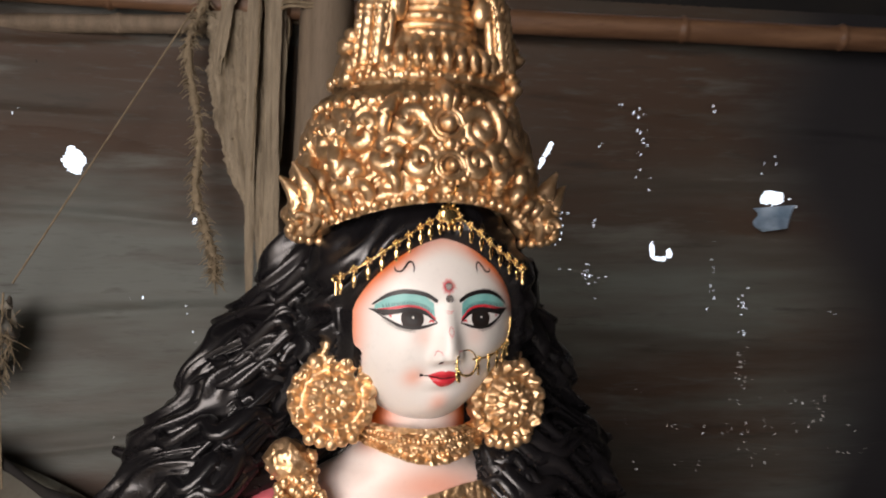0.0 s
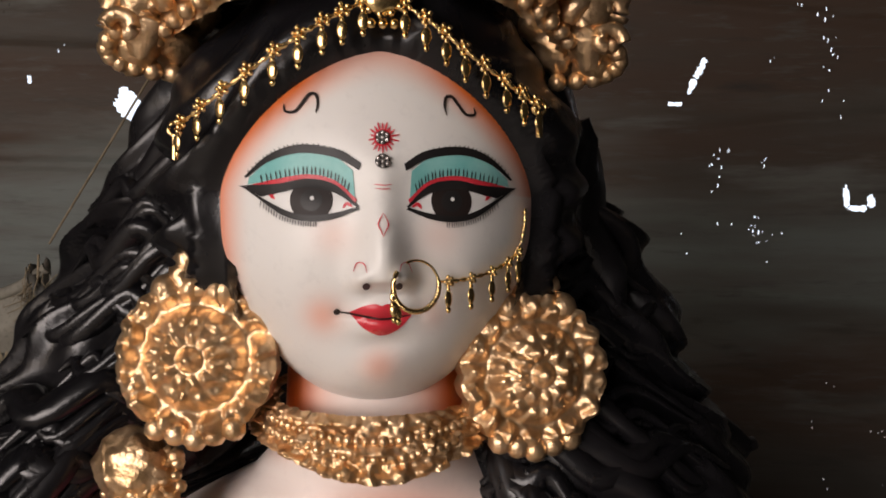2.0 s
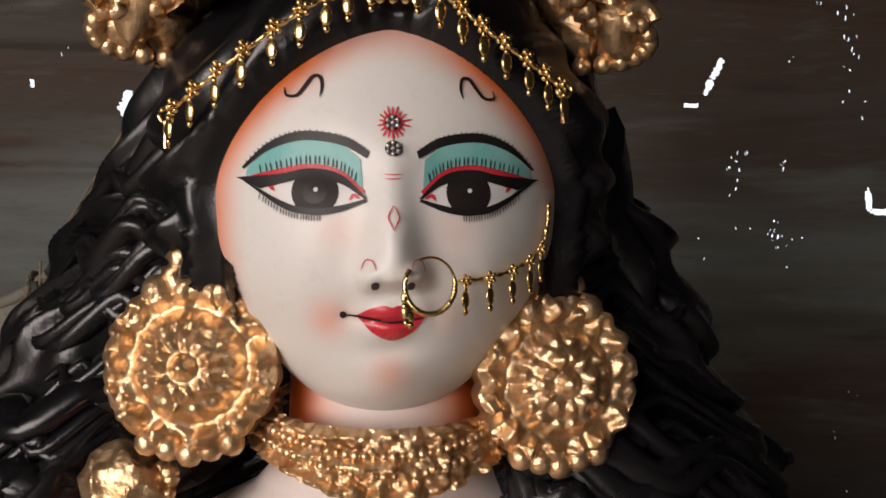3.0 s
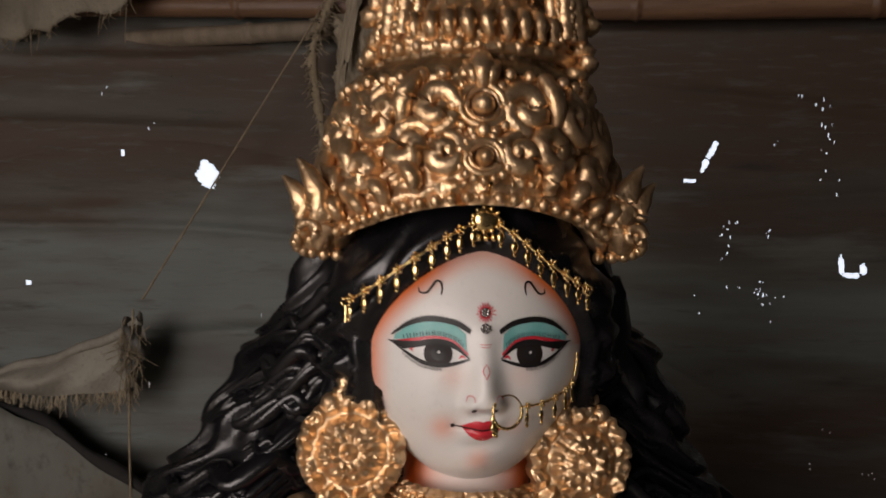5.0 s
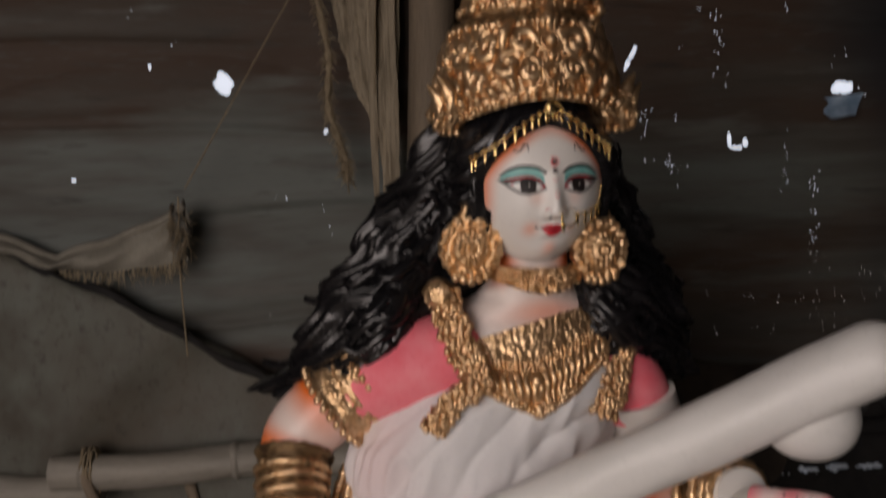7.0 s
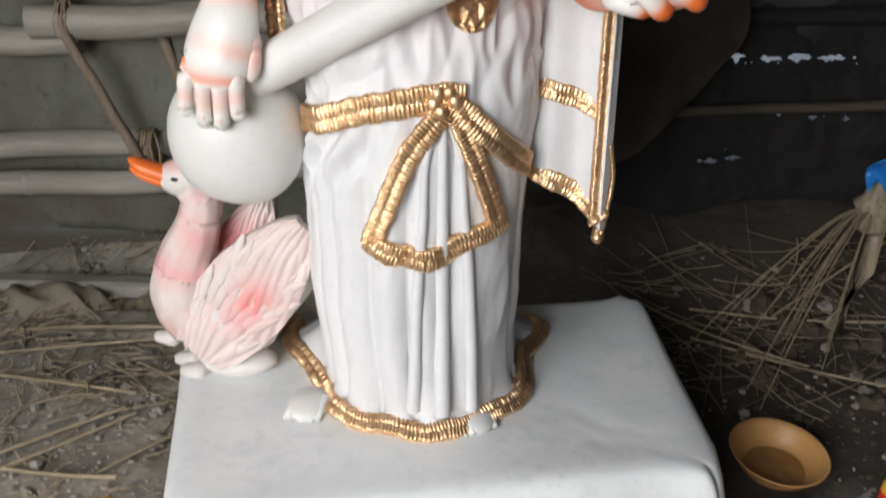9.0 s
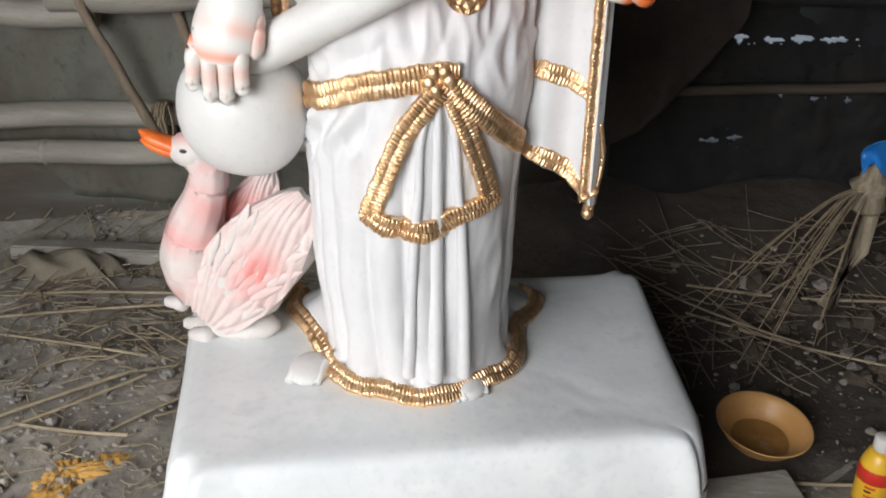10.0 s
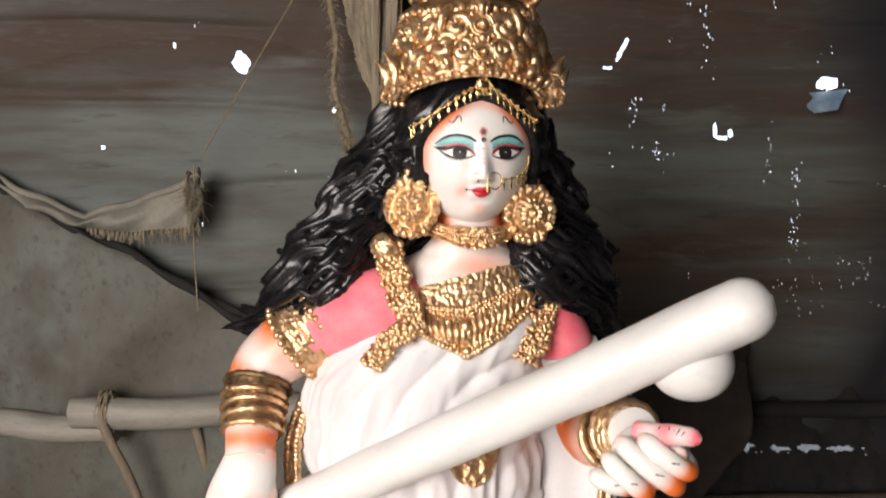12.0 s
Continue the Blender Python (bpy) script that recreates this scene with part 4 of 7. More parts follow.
for k in range(-19, 20):
    bead(k * 0.162 + 0.05, 0.203, 0.0052 + 0.002 * crown_rng.random(), 0.002)
# scrolls and plumes in pairs away from the front rosette
for sd in (-1, 1):
    curl(sd * 0.30, 0.176, 0.019, -sd, r=0.0085, start=-math.pi / 2)
    curl(sd * 0.23, 0.139, 0.015, sd, r=0.0075, start=math.pi / 2)
    curl(sd * 0.46, 0.150, 0.018, -sd, r=0.0085, start=0.4)
    plume(sd * 0.40, 0.112, 0.140, sd * 0.10, 0.0080)
    plume(sd * 0.52, 0.168, 0.204, -sd * 0.06, 0.0095)
    for j, t0 in enumerate((0.70, 1.06, 1.42, 1.80, 2.2, 2.6)):
        curl(sd * t0, 0.178, 0.018, sd if j % 2 else -sd, r=0.0085, start=math.pi / 2)
        curl(sd * (t0 + 0.10), 0.138, 0.018, -sd if j % 2 else sd, r=0.0088, start=-math.pi / 2)
        curl(sd * (t0 + 0.21), 0.184, 0.012, sd, r=0.0062, start=math.pi)
        plume(sd * (t0 + 0.20), 0.142, 0.174, sd * 0.12, 0.0080)
        plume(sd * (t0 - 0.10), 0.110, 0.132, sd * 0.10, 0.0078)
        plume(sd * (t0 + 0.06), 0.108, 0.124, sd * 0.08, 0.0065)
    for k in range(22):
        bead(sd * crown_rng.uniform(0.2, 1.7), crown_rng.uniform(0.112, 0.200), crown_rng.uniform(0.003, 0.006), 0.003)
# the front rosette and its drop
for c0, r0 in ((0.176, 0.0185), (0.134, 0.0145)):
    st.ball(crown_at(0.0, c0, 0.007), (r0 * 0.50, 0.012, r0 * 0.50), GOLD, axes=np.array((HR, HF, (0, 0, 1))), nu=10, nv=14)
    for k in range(16):
        an = 2 * math.pi * k / 16
        bead(1.22 * r0 * math.cos(an) / 0.120, c0 + 1.22 * r0 * math.sin(an), 0.0043, 0.006)
    an = np.linspace(0, 2 * math.pi, 26)
    for ring_r, tube_r in ((0.92, 0.0034), (0.68, 0.0022)):
        st.tube(crown_at(ring_r * r0 * np.cos(an) / 0.120, c0 + ring_r * r0 * np.sin(an), 0.007), tube_r, GOLD, n=7)
plume(0.0, 0.190, 0.222, 0.0, 0.0090, 0.006)
for sd in (-1, 1):
    plume(sd * 0.06, 0.192, 0.212, sd * 0.05, 0.0060, 0.006)
bead(0, 0.155, 0.007, 0.007)
# upper tiers: bead rings, the fluted collar, and the smooth bands between
for c0, n_, r_ in ((0.230, 34, 0.0058),):
    for k in range(n_):
        bead(2 * math.pi * k / n_, c0, r_ * (0.8 + 0.4 * crown_rng.random()), 0.002)
an = np.linspace(0, 2 * math.pi, 60)
for c0, r0, rr in ((0.236, 0.090, 0.0062), (0.280, 0.066, 0.0050)):
    st.tube(head(r0 * np.sin(an), -0.012 + 0.92 * r0 * np.cos(an), c0 + 0.006), rr, GOLD, n=8)
for k in range(34):
    t0 = 2 * math.pi * k / 34
    st.tube([head(0.003 + (0.078 + b_) * math.sin(t0), -0.006 + (0.078 + b_) * 0.95 * math.cos(t0), c_) for c_, b_ in ((0.246, 0.002), (0.252, 0.008), (0.260, 0.010), (0.268, 0.007), (0.275, -0.001))], (0.003, 0.0060, 0.0072, 0.0062, 0.003), GOLD, n=7)


def horseshoe(w, f0, top, count):
    """A line up one leg of the arched panel, over its head and down the other."""
    leg = np.linspace(0.250, 0.305, count // 4)
    an_ = np.linspace(math.pi, 0, count // 2)
    a_ = np.r_[-w * (1.08 - 0.08 * (leg - 0.25) / 0.055), w * np.cos(an_), w * (1.08 - 0.08 * (leg[::-1] - 0.25) / 0.055)]
    c_ = np.r_[leg, 0.305 + (top - 0.305) * np.sin(an_), leg[::-1]]
    return head(0.004 + a_, f0 - 0.012 * np.clip((c_ - 0.30) / 0.07, 0, 1) + 0 * a_, c_ + 0.004)


for w, f0, top, r_ in ((0.074, 0.042, 0.368, 0.0085), (0.064, 0.050, 0.357, 0.0075), (0.0535, 0.050, 0.346, 0.0055)):
    line = horseshoe(w, f0, top, 64)
    st.tube(line, r_ * (1 + 0.10 * np.sin(np.arange(len(line)) * 2.1)), GOLD, n=9)
for w, f0, top, r_, n_ in ((0.0805, 0.034, 0.376, 0.0064, 48), (0.069, 0.052, 0.362, 0.0036, 60), (0.0588, 0.054, 0.351, 0.0030, 56)):
    for k, q_ in enumerate(horseshoe(w, f0, top, n_)):
        st.ball(q_ + crown_rng.normal(0, 0.0008, 3), r_ * crown_rng.uniform(0.75, 1.2), GOLD, nu=6, nv=7)
# the niche's back, shade coloured into it, and the ringed dome inside
an, rr = np.meshgrid(np.linspace(0, 2 * math.pi, 48, endpoint=False), np.linspace(0.02, 1, 12), indexing="ij")
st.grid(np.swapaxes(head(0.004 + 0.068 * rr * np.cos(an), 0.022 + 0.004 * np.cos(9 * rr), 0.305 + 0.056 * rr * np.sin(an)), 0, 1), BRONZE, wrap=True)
for c0, w, r_ in ((0.286, 0.046, 0.0062), (0.295, 0.046, 0.0045), (0.304, 0.044, 0.0060), (0.313, 0.040, 0.0045), (0.321, 0.036, 0.0062), (0.331, 0.028, 0.0062), (0.340, 0.018, 0.0060)):
    an = np.linspace(-1.5, 1.5, 26)
    st.tube(head(0.004 + w * np.sin(an), 0.020 + 0.034 * np.cos(an), np.full(26, c0 + 0.004)), r_, GOLD if r_ < 0.006 else GOLD_FINE, n=8)
for sd in (-1, 1):
    st.ball(head(0.004 + sd * 0.047, 0.046, 0.318), (0.012, 0.010, 0.017), GOLD, axes=np.array((HR, HF, (0, 0, 1))))
    for k in range(7):
        st.ball(head(0.004 + sd * (0.088 + 0.006 * math.sin(2.1 * k)), 0.026, 0.285 - 0.011 * k), (0.010 + 0.002 * (k % 2), 0.012, 0.009), GOLD, nu=7, nv=10, bumps=lambda q: 0.18 * np.sin(9 * q[..., 0] + 7 * q[..., 2]))
# finial of clustered buds
for c0, a0_, r_ in ((0.380, 0.0, 0.018), (0.394, 0.0, 0.014), (0.405, 0.002, 0.009), (0.386, -0.018, 0.010), (0.386, 0.020, 0.010), (0.397, -0.012, 0.008), (0.397, 0.013, 0.008)):
    st.ball(head(0.004 + a0_, 0.034, c0), r_, GOLD_FINE, nu=10, nv=12, bumps=lambda q: 0.16 * np.sin(11 * q[..., 0] + 3) * np.sin(9 * q[..., 2]))
for k in range(6):
    st.tube(head(np.full(5, -0.014 + 0.007 * k), np.full(5, 0.052), np.linspace(0.368, 0.388, 5)), 0.0038, GOLD, n=6)
# leaf-shaped wings standing out at the brim's two ends
for sd in (-1, 1):
    for k, (da, dc, ln, r_, lean) in enumerate(((0.128, 0.078, 0.072, 0.0125, 0.018), (0.142, 0.084, 0.052, 0.0105, 0.016), (0.116, 0.092, 0.056, 0.0115, 0.012), (0.138, 0.074, 0.034, 0.0135, 0.006), (0.118, 0.080, 0.030, 0.0130, 0.0), (0.104, 0.098, 0.030, 0.0105, 0.0))):
        s_ = np.linspace(0, 1, 16)
        line = head(sd * (da + lean * s_ ** 2 - 0.007 * np.sin(3 * s_)) - 0.004, 0.040 - 0.006 * k + 0.012 * np.sin(2.5 * s_), dc + ln * s_)
        st.tube(line, r_ * np.sin(0.5 + s_ * 2.5), GOLD, n=12, bumps=lambda q, an_: 0.16 * np.sin(4 * an_ + 16 * q))
    for k in range(12):
        st.ball(head(sd * (0.100 + 0.046 * math.sin(k * 0.26)) - 0.004, 0.058 - 0.003 * k, 0.112 - 0.040 * math.sin(k * 0.14)), 0.0058, GOLD, nu=6, nv=8)
    for a_, c_, z_ in ((0.122, 0.106, 0.012), (0.134, 0.090, 0.010), (0.112, 0.098, 0.009)):
        an_ = np.linspace(0, 4.4, 20)
        st.tube(head(sd * (a_ + z_ * (1 - 0.15 * an_) * np.cos(an_)) - 0.004, 0.056 + 0 * an_, c_ + z_ * (1 - 0.15 * an_) * np.sin(an_)), 0.0042, GOLD, n=7)


# ---- ear discs ----
def ear_disc(centre, r0, axes):
    """Embossed disc: boss, two rings of leaves, and a scalloped rim; axes: across, up, outwards."""
    rr, an = np.meshgrid(np.linspace(0, 1, 52), np.linspace(0, 2 * math.pi, 144, endpoint=False), indexing="ij")
    lumps = np.array([[noise.noise(Vector((3.4 * q_ * math.cos(t_) + 9 * centre[0], 3.4 * q_ * math.sin(t_), 4.0))) + 0.6 * noise.noise(Vector((8 * q_ * math.cos(t_), 8 * q_ * math.sin(t_), 9 + 30 * centre[0]))) for t_ in an[0]] for q_ in rr[:, 0]])
    h = 0.30 * np.clip(1 - (rr / 0.66) ** 2, 0, 1) + 0.12 * np.exp(-(rr / 0.10) ** 2) - 0.05 * np.exp(-((rr - 0.17) / 0.05) ** 2)
    h += 0.085 * np.abs(np.sin(5.5 * an + 0.8 * lumps)) * np.exp(-((rr - 0.33) / 0.08) ** 2) + 0.10 * np.abs(np.sin(8 * an + 1.1 * lumps)) * np.exp(-((rr - 0.53) / 0.08) ** 2)
    h += (0.17 + 0.10 * lumps) * ss(rr, 0.68, 0.84) * (1 - 0.35 * ss(rr, 0.93, 1.0)) * np.abs(np.sin(8.5 * an + 0.9 * lumps)) ** 0.8 - 0.10 * rr ** 2 + 0.05 * lumps * ss(rr, 0.1, 0.3)
    out = r0 * rr * (1 + 0.045 * rr * np.abs(np.sin(9 * an)))
    p = np.asarray(centre) + out[..., None] * (np.cos(an)[..., None] * axes[0] + np.sin(an)[..., None] * axes[1]) + (r0 * h)[..., None] * axes[2]
    st.grid(p, GOLD, wrap=True)
    st.grid(np.stack([p[-1], p[-1] - 0.35 * r0 * axes[2], np.repeat((np.asarray(centre) - 0.4 * r0 * axes[2])[None], 144, 0)]), GOLD, wrap=True)


for ea, ec, tw in ((-0.103, -0.091, -0.12), (0.094, -0.102, 0.16)):
    out = unit(HF + tw * HR + (0, 0, 0.05))
    acr = unit(np.cross(out, (0, 0, 1))) * -1
    upv = np.cross(acr, out) * -1
    ax = (acr, np.array((0, 0, 1.0)), out)
    ear_disc(head(ea, 0.034, ec), 0.0445, ax)
    top = head(ea, 0.030, ec + 0.049)
    q = np.linspace(0, 2 * math.pi, 18)
    st.tube(top + np.outer(np.cos(q) * 0.010, acr) + np.outer(np.sin(q) * 0.010, (0, 0, 1)), 0.006, GOLD, n=9, cap=False)
    for k in (-1, 1):
        st.ball(top + acr * 0.017 * k - np.array((0, 0, 0.010)), 0.009, GOLD, nu=7, nv=9)
    for k in range(5):
        st.ball(head(ea, 0.030, ec) + acr * (k - 2) * 0.011 - np.array((0, 0, 0.046 - 0.003 * abs(k - 2))), 0.0075, GOLD, nu=6, nv=8)

# ---- choker, necklace, shoulder pieces ----
jewel_rng = np.random.default_rng(17)
ts, vs = np.linspace(-2.2, 2.2, 220), np.linspace(0, 1, 34)
T, V = np.meshgrid(ts, vs, indexing="ij")
drop = 0.014 * np.cos(T / 1.5)
hgt = 0.020 + 0.016 * np.exp(-(T / 0.75) ** 2)
rad = 0.064 + 0.010 * V
emb = np.array([[0.0042 * noise.noise(Vector((9 * t_, 5 * v_, 1.0))) + 0.0034 * noise.noise(Vector((21 * t_, 9 * v_, 4.0))) for v_ in vs] for t_ in ts]) + 0.0022 * np.sin(15 * V) + 0.003 * np.sin(math.pi * V)
st.grid(head((rad + emb) * np.sin(T), -0.012 + (rad * 1.02 + emb) * np.cos(T), -0.108 - drop - hgt * V), GOLD_FINE)
for row, n_ in ((0.36, 58), (0.62, 54)):
    for k in range(n_):
        t0 = -2.0 + 4.0 * k / (n_ - 1)
        r_ = 0.066 + 0.010 * row
        st.ball(head(r_ * math.sin(t0), -0.012 + 1.03 * r_ * math.cos(t0), -0.108 - 0.014 * math.cos(t0 / 1.5) - (0.020 + 0.016 * math.exp(-(t0 / 0.75) ** 2)) * row), jewel_rng.uniform(0.0018, 0.0036), GOLD, nu=5, nv=7)

# the broad necklace: a slanting smooth plate over a pointed fringe of embossed leaves


def collar_edges(a_):
    """Across, upper and lower height of the collar at a_ in -1..1."""
    return (np.interp(a_, (-1, -0.6, -0.1, 0.45, 1), (-0.072, -0.044, 0.018, 0.082, 0.150)), np.interp(a_, (-1, -0.75, -0.1, 0.45, 1), (1.290, 1.304, 1.328, 1.345, 1.352)),
            np.interp(a_, (-1, -0.6, 0.0, 0.5, 0.8, 1), (1.268, 1.243, 1.204, 1.238, 1.268, 1.300)))


us, vs = np.linspace(-1, 1, 170), np.linspace(0, 1, 60)
A, V = np.meshgrid(us, vs, indexing="ij")
cu_, top_z, low_z = collar_edges(A)
ZZ = top_z * (1 - V) + low_z * V
plate = 1 - ss(V, 0.36, 0.44)
emb = np.array([[0.0030 * noise.noise(Vector((26 * a_, 11 * v_, 2.0))) + 0.0040 * abs(noise.noise(Vector((17 * a_, 9 * v_, 7.0)))) for v_ in vs] for a_ in us]) * (1 - 0.65 * plate)
emb += 0.0045 * np.abs(np.sin(13 * A + 3.5 * (1 - V) * np.sign(A))) ** 0.7 * ss(V, 0.50, 0.65) + 0.004 * np.sin(math.pi * V) + 0.0035 * np.exp(-((V - 0.43) / 0.03) ** 2)
st.grid(np.array([[front(cu_[i, j], ZZ[i, j], 0.008 + emb[i, j]) for j in range(60)] for i in range(170)]), GOLD_FINE)


def on_collar(a_, v_, lift):
    c_, t_, l_ = collar_edges(a_)
    return front(c_, t_ * (1 - v_) + l_ * v_, lift)


for k in range(46):
    a_ = -1 + 2 * k / 45
    for v_, r_ in ((0.42, 0.0042), (0.50, 0.0034), (1.0, 0.0062)):
        st.ball(on_collar(a_, v_, 0.013), r_ * jewel_rng.uniform(0.75, 1.25), GOLD, nu=6, nv=7)
for k in range(24):
    a_ = -0.96 + 1.92 * k / 23
    q_ = np.linspace(0, 1, 9)
    st.tube([on_collar(a_ * (1 - 0.10 * b_) , 0.54 + 0.40 * b_, 0.011 + 0.005 * math.sin(3 * b_)) for b_ in q_], 0.0062 * np.sin(np.linspace(0.4, 2.9, 9)), GOLD, n=7)
for k in range(70):
    st.ball(on_collar(jewel_rng.uniform(-0.95, 0.95), jewel_rng.uniform(0.46, 1.0), 0.013), jewel_rng.uniform(0.003, 0.006), GOLD, nu=5, nv=7)
for v_, r_ in ((0.62, 0.011), (0.80, 0.0095), (0.93, 0.008)):
    st.ball(on_collar(0.0, v_, 0.014), r_, GOLD, nu=8, nv=10)


def crust(points, width, depth, n_):
    """A thick strip of crusted gold: two rows of rosettes and grains on a padded cord."""
    line = spline(points, 40)
    st.tube(line, width * 0.5 * (0.85 + 0.12 * np.sin(np.arange(40) * 0.9)), GOLD_FINE, n=18, flat=0.42, up=(0.2, 1, 0), bumps=lambda q, an_: 0.10 * np.sin(7 * an_ + 40 * q))
    for _ in range(n_):
        i_ = jewel_rng.integers(0, 40)
        d_ = unit(line[min(i_ + 1, 39)] - line[max(i_ - 1, 0)])
        side_ = unit(np.cross(d_, (0.2, -1, 0)))
        w_ = jewel_rng.uniform(-0.5, 0.5)
        st.ball(line[i_] + side_ * width * w_ + np.array((0.2, -1, 0)) * depth * math.sqrt(1 - (1.7 * w_) ** 2 if abs(w_) < 0.55 else 0), jewel_rng.uniform(0.0030, 0.0064), GOLD, nu=5, nv=7)


def garland(points, n_, r_):
    """A cord of gold beads through a few points."""
    for k, q in enumerate(spline(points, n_)):
        st.ball(q, r_ * (1 + 0.18 * math.sin(k * 2.3)), GOLD, nu=6, nv=8)


# shoulder pieces, the gilt border of the robe, and the bead cords
def at_breast(uvz):
    return [tuple(body(a_, b_, c_)) for a_, b_, c_ in uvz]


crust(at_breast([(-0.097, -0.135, 1.380), (-0.086, -0.150, 1.338), (-0.072, -0.165, 1.295), (-0.052, -0.178, 1.262)]), 0.048, 0.011, 210)
crust(at_breast([(0.154, -0.105, 1.356), (0.170, -0.118, 1.312), (0.166, -0.140, 1.262), (0.150, -0.158, 1.225), (0.130, -0.170, 1.192)]), 0.044, 0.011, 220)
crust(at_breast([(-0.036, -0.186, 1.262), (-0.075, -0.192, 1.243), (-0.102, -0.188, 1.218), (-0.124, -0.178, 1.188)]), 0.038, 0.009, 150)
for q in at_breast([(-0.099, -0.140, 1.376), (0.148, -0.118, 1.350)]):
    st.ball(q, (0.025, 0.020, 0.024), GOLD_FINE, nu=12, nv=16, bumps=lambda q_: 0.16 * np.sin(8 * q_[..., 0] + 3) * np.sin(7 * q_[..., 2]))
garland([(-0.325, 0.995, 1.10), (-0.340, 0.975, 1.05), (-0.343, 0.965, 1.0), (-0.340, 0.96, 0.955)], 20, 0.0085)
garland([(-0.310, 0.985, 1.10), (-0.322, 0.962, 1.05), (-0.323, 0.952, 1.0), (-0.321, 0.95, 0.955)], 20, 0.0085)
# waist pendant under the instrument's neck
us, vs = np.meshgrid(np.linspace(-1, 1, 24), np.linspace(0, 1, 24), indexing="ij")
pu, pz = 0.044 + 0.046 * us * np.sqrt(np.clip(1 - vs ** 2.2, 0, 1)), 1.06 - 0.078 * vs
st.grid(np.array([[front(pu[i, j], pz[i, j], 0.006 + 0.003 * math.sin(9 * us[i, j]) * math.sin(8 * vs[i, j])) for j in range(24)] for i in range(24)]), GOLD_FINE)


# ---- arms ----
def skin_blush(*spots):
    return lambda q: sum(k * math.exp(-((q - c) / w) ** 2) for c, w, k in spots)


# arm with the hand laid on the gourd
st.tube(spline([(-0.11, 1.00, 1.275), (-0.17, 0.985, 1.272), (-0.215, 0.985, 1.258), (-0.270, 0.995, 1.238), (-0.312, 1.005, 1.218)], 26), [0.05, 0.058, 0.064, 0.067, 0.069, 0.070] + list(np.linspace(0.070, 0.062, 20)), PINK, n=26,
        bumps=lambda q, an_: 0.02 * np.sin(5 * an_ + 11 * q))
arm = spline([(-0.275, 1.015, 1.25), (-0.340, 1.01, 1.205), (-0.392, 0.995, 1.155), (-0.400, 0.965, 1.11), (-0.393, 0.93, 1.065), (-0.388, 0.90, 1.02)], 46)
st.tube(arm, spline([(0.058,), (0.060,), (0.057,), (0.050,), (0.045,), (0.040,)], 46)[:, 0], SKIN, n=24, blush=skin_blush((0.22, 0.12, 1.15), (0.50, 0.10, 1.0), (0.90, 0.07, 1.2)))
cuff = spline([(-0.280, 1.010, 1.242), (-0.308, 1.008, 1.221), (-0.338, 1.004, 1.199)], 12)
st.tube(cuff, 0.0735 + 0.004 * np.sin(np.arange(12) * 1.9), GOLD_FINE, n=40, bumps=lambda q, an_: 0.035 * np.sin(14 * an_))
for i0 in (0, 11):
    d_ = unit(cuff[-1] - cuff[0])
    x_ = unit(np.cross(d_, (0, 0, 1)))
    y_ = np.cross(x_, d_)
    for k in range(30):
        an_ = 2 * math.pi * k / 30
        st.ball(cuff[i0] + 0.0755 * (math.cos(an_) * x_ + math.sin(an_) * y_), 0.0075, GOLD, nu=5, nv=7)
bracer = arm[23:38]
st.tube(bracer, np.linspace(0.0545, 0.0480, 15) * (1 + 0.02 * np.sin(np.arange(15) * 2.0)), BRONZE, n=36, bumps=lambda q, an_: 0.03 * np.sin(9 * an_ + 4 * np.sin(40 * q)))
for k, i0 in enumerate((24, 28, 31, 34, 37)):
    d_ = unit(arm[i0 + 1] - arm[i0 - 1])
    x_ = unit(np.cross(d_, (0, 1, 0)))
    y_ = np.cross(x_, d_)
    q = np.linspace(0, 2 * math.pi, 40)
    r_ = 0.0555 - 0.0016 * k
    st.tube(arm[i0] + r_ * (np.outer(np.cos(q), x_) + np.outer(np.sin(q), y_)), 0.0058 * (1 + 0.25 * np.sin(np.arange(40) * 2.4)), BRONZE if k == 0 else GOLD, n=8, cap=False)
for k in range(5):
    st.ball(arm[26] + np.array((-0.034 + 0.016 * k, -0.046 + 0.004 * abs(k - 2), 0.016)), 0.0095, BRONZE, nu=7, nv=9)

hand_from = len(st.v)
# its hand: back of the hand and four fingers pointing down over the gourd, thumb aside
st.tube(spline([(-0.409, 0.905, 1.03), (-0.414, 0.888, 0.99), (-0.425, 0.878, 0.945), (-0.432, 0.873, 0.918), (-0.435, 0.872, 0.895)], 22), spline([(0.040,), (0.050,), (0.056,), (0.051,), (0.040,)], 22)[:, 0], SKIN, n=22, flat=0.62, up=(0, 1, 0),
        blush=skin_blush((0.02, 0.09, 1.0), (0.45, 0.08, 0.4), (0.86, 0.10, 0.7)))
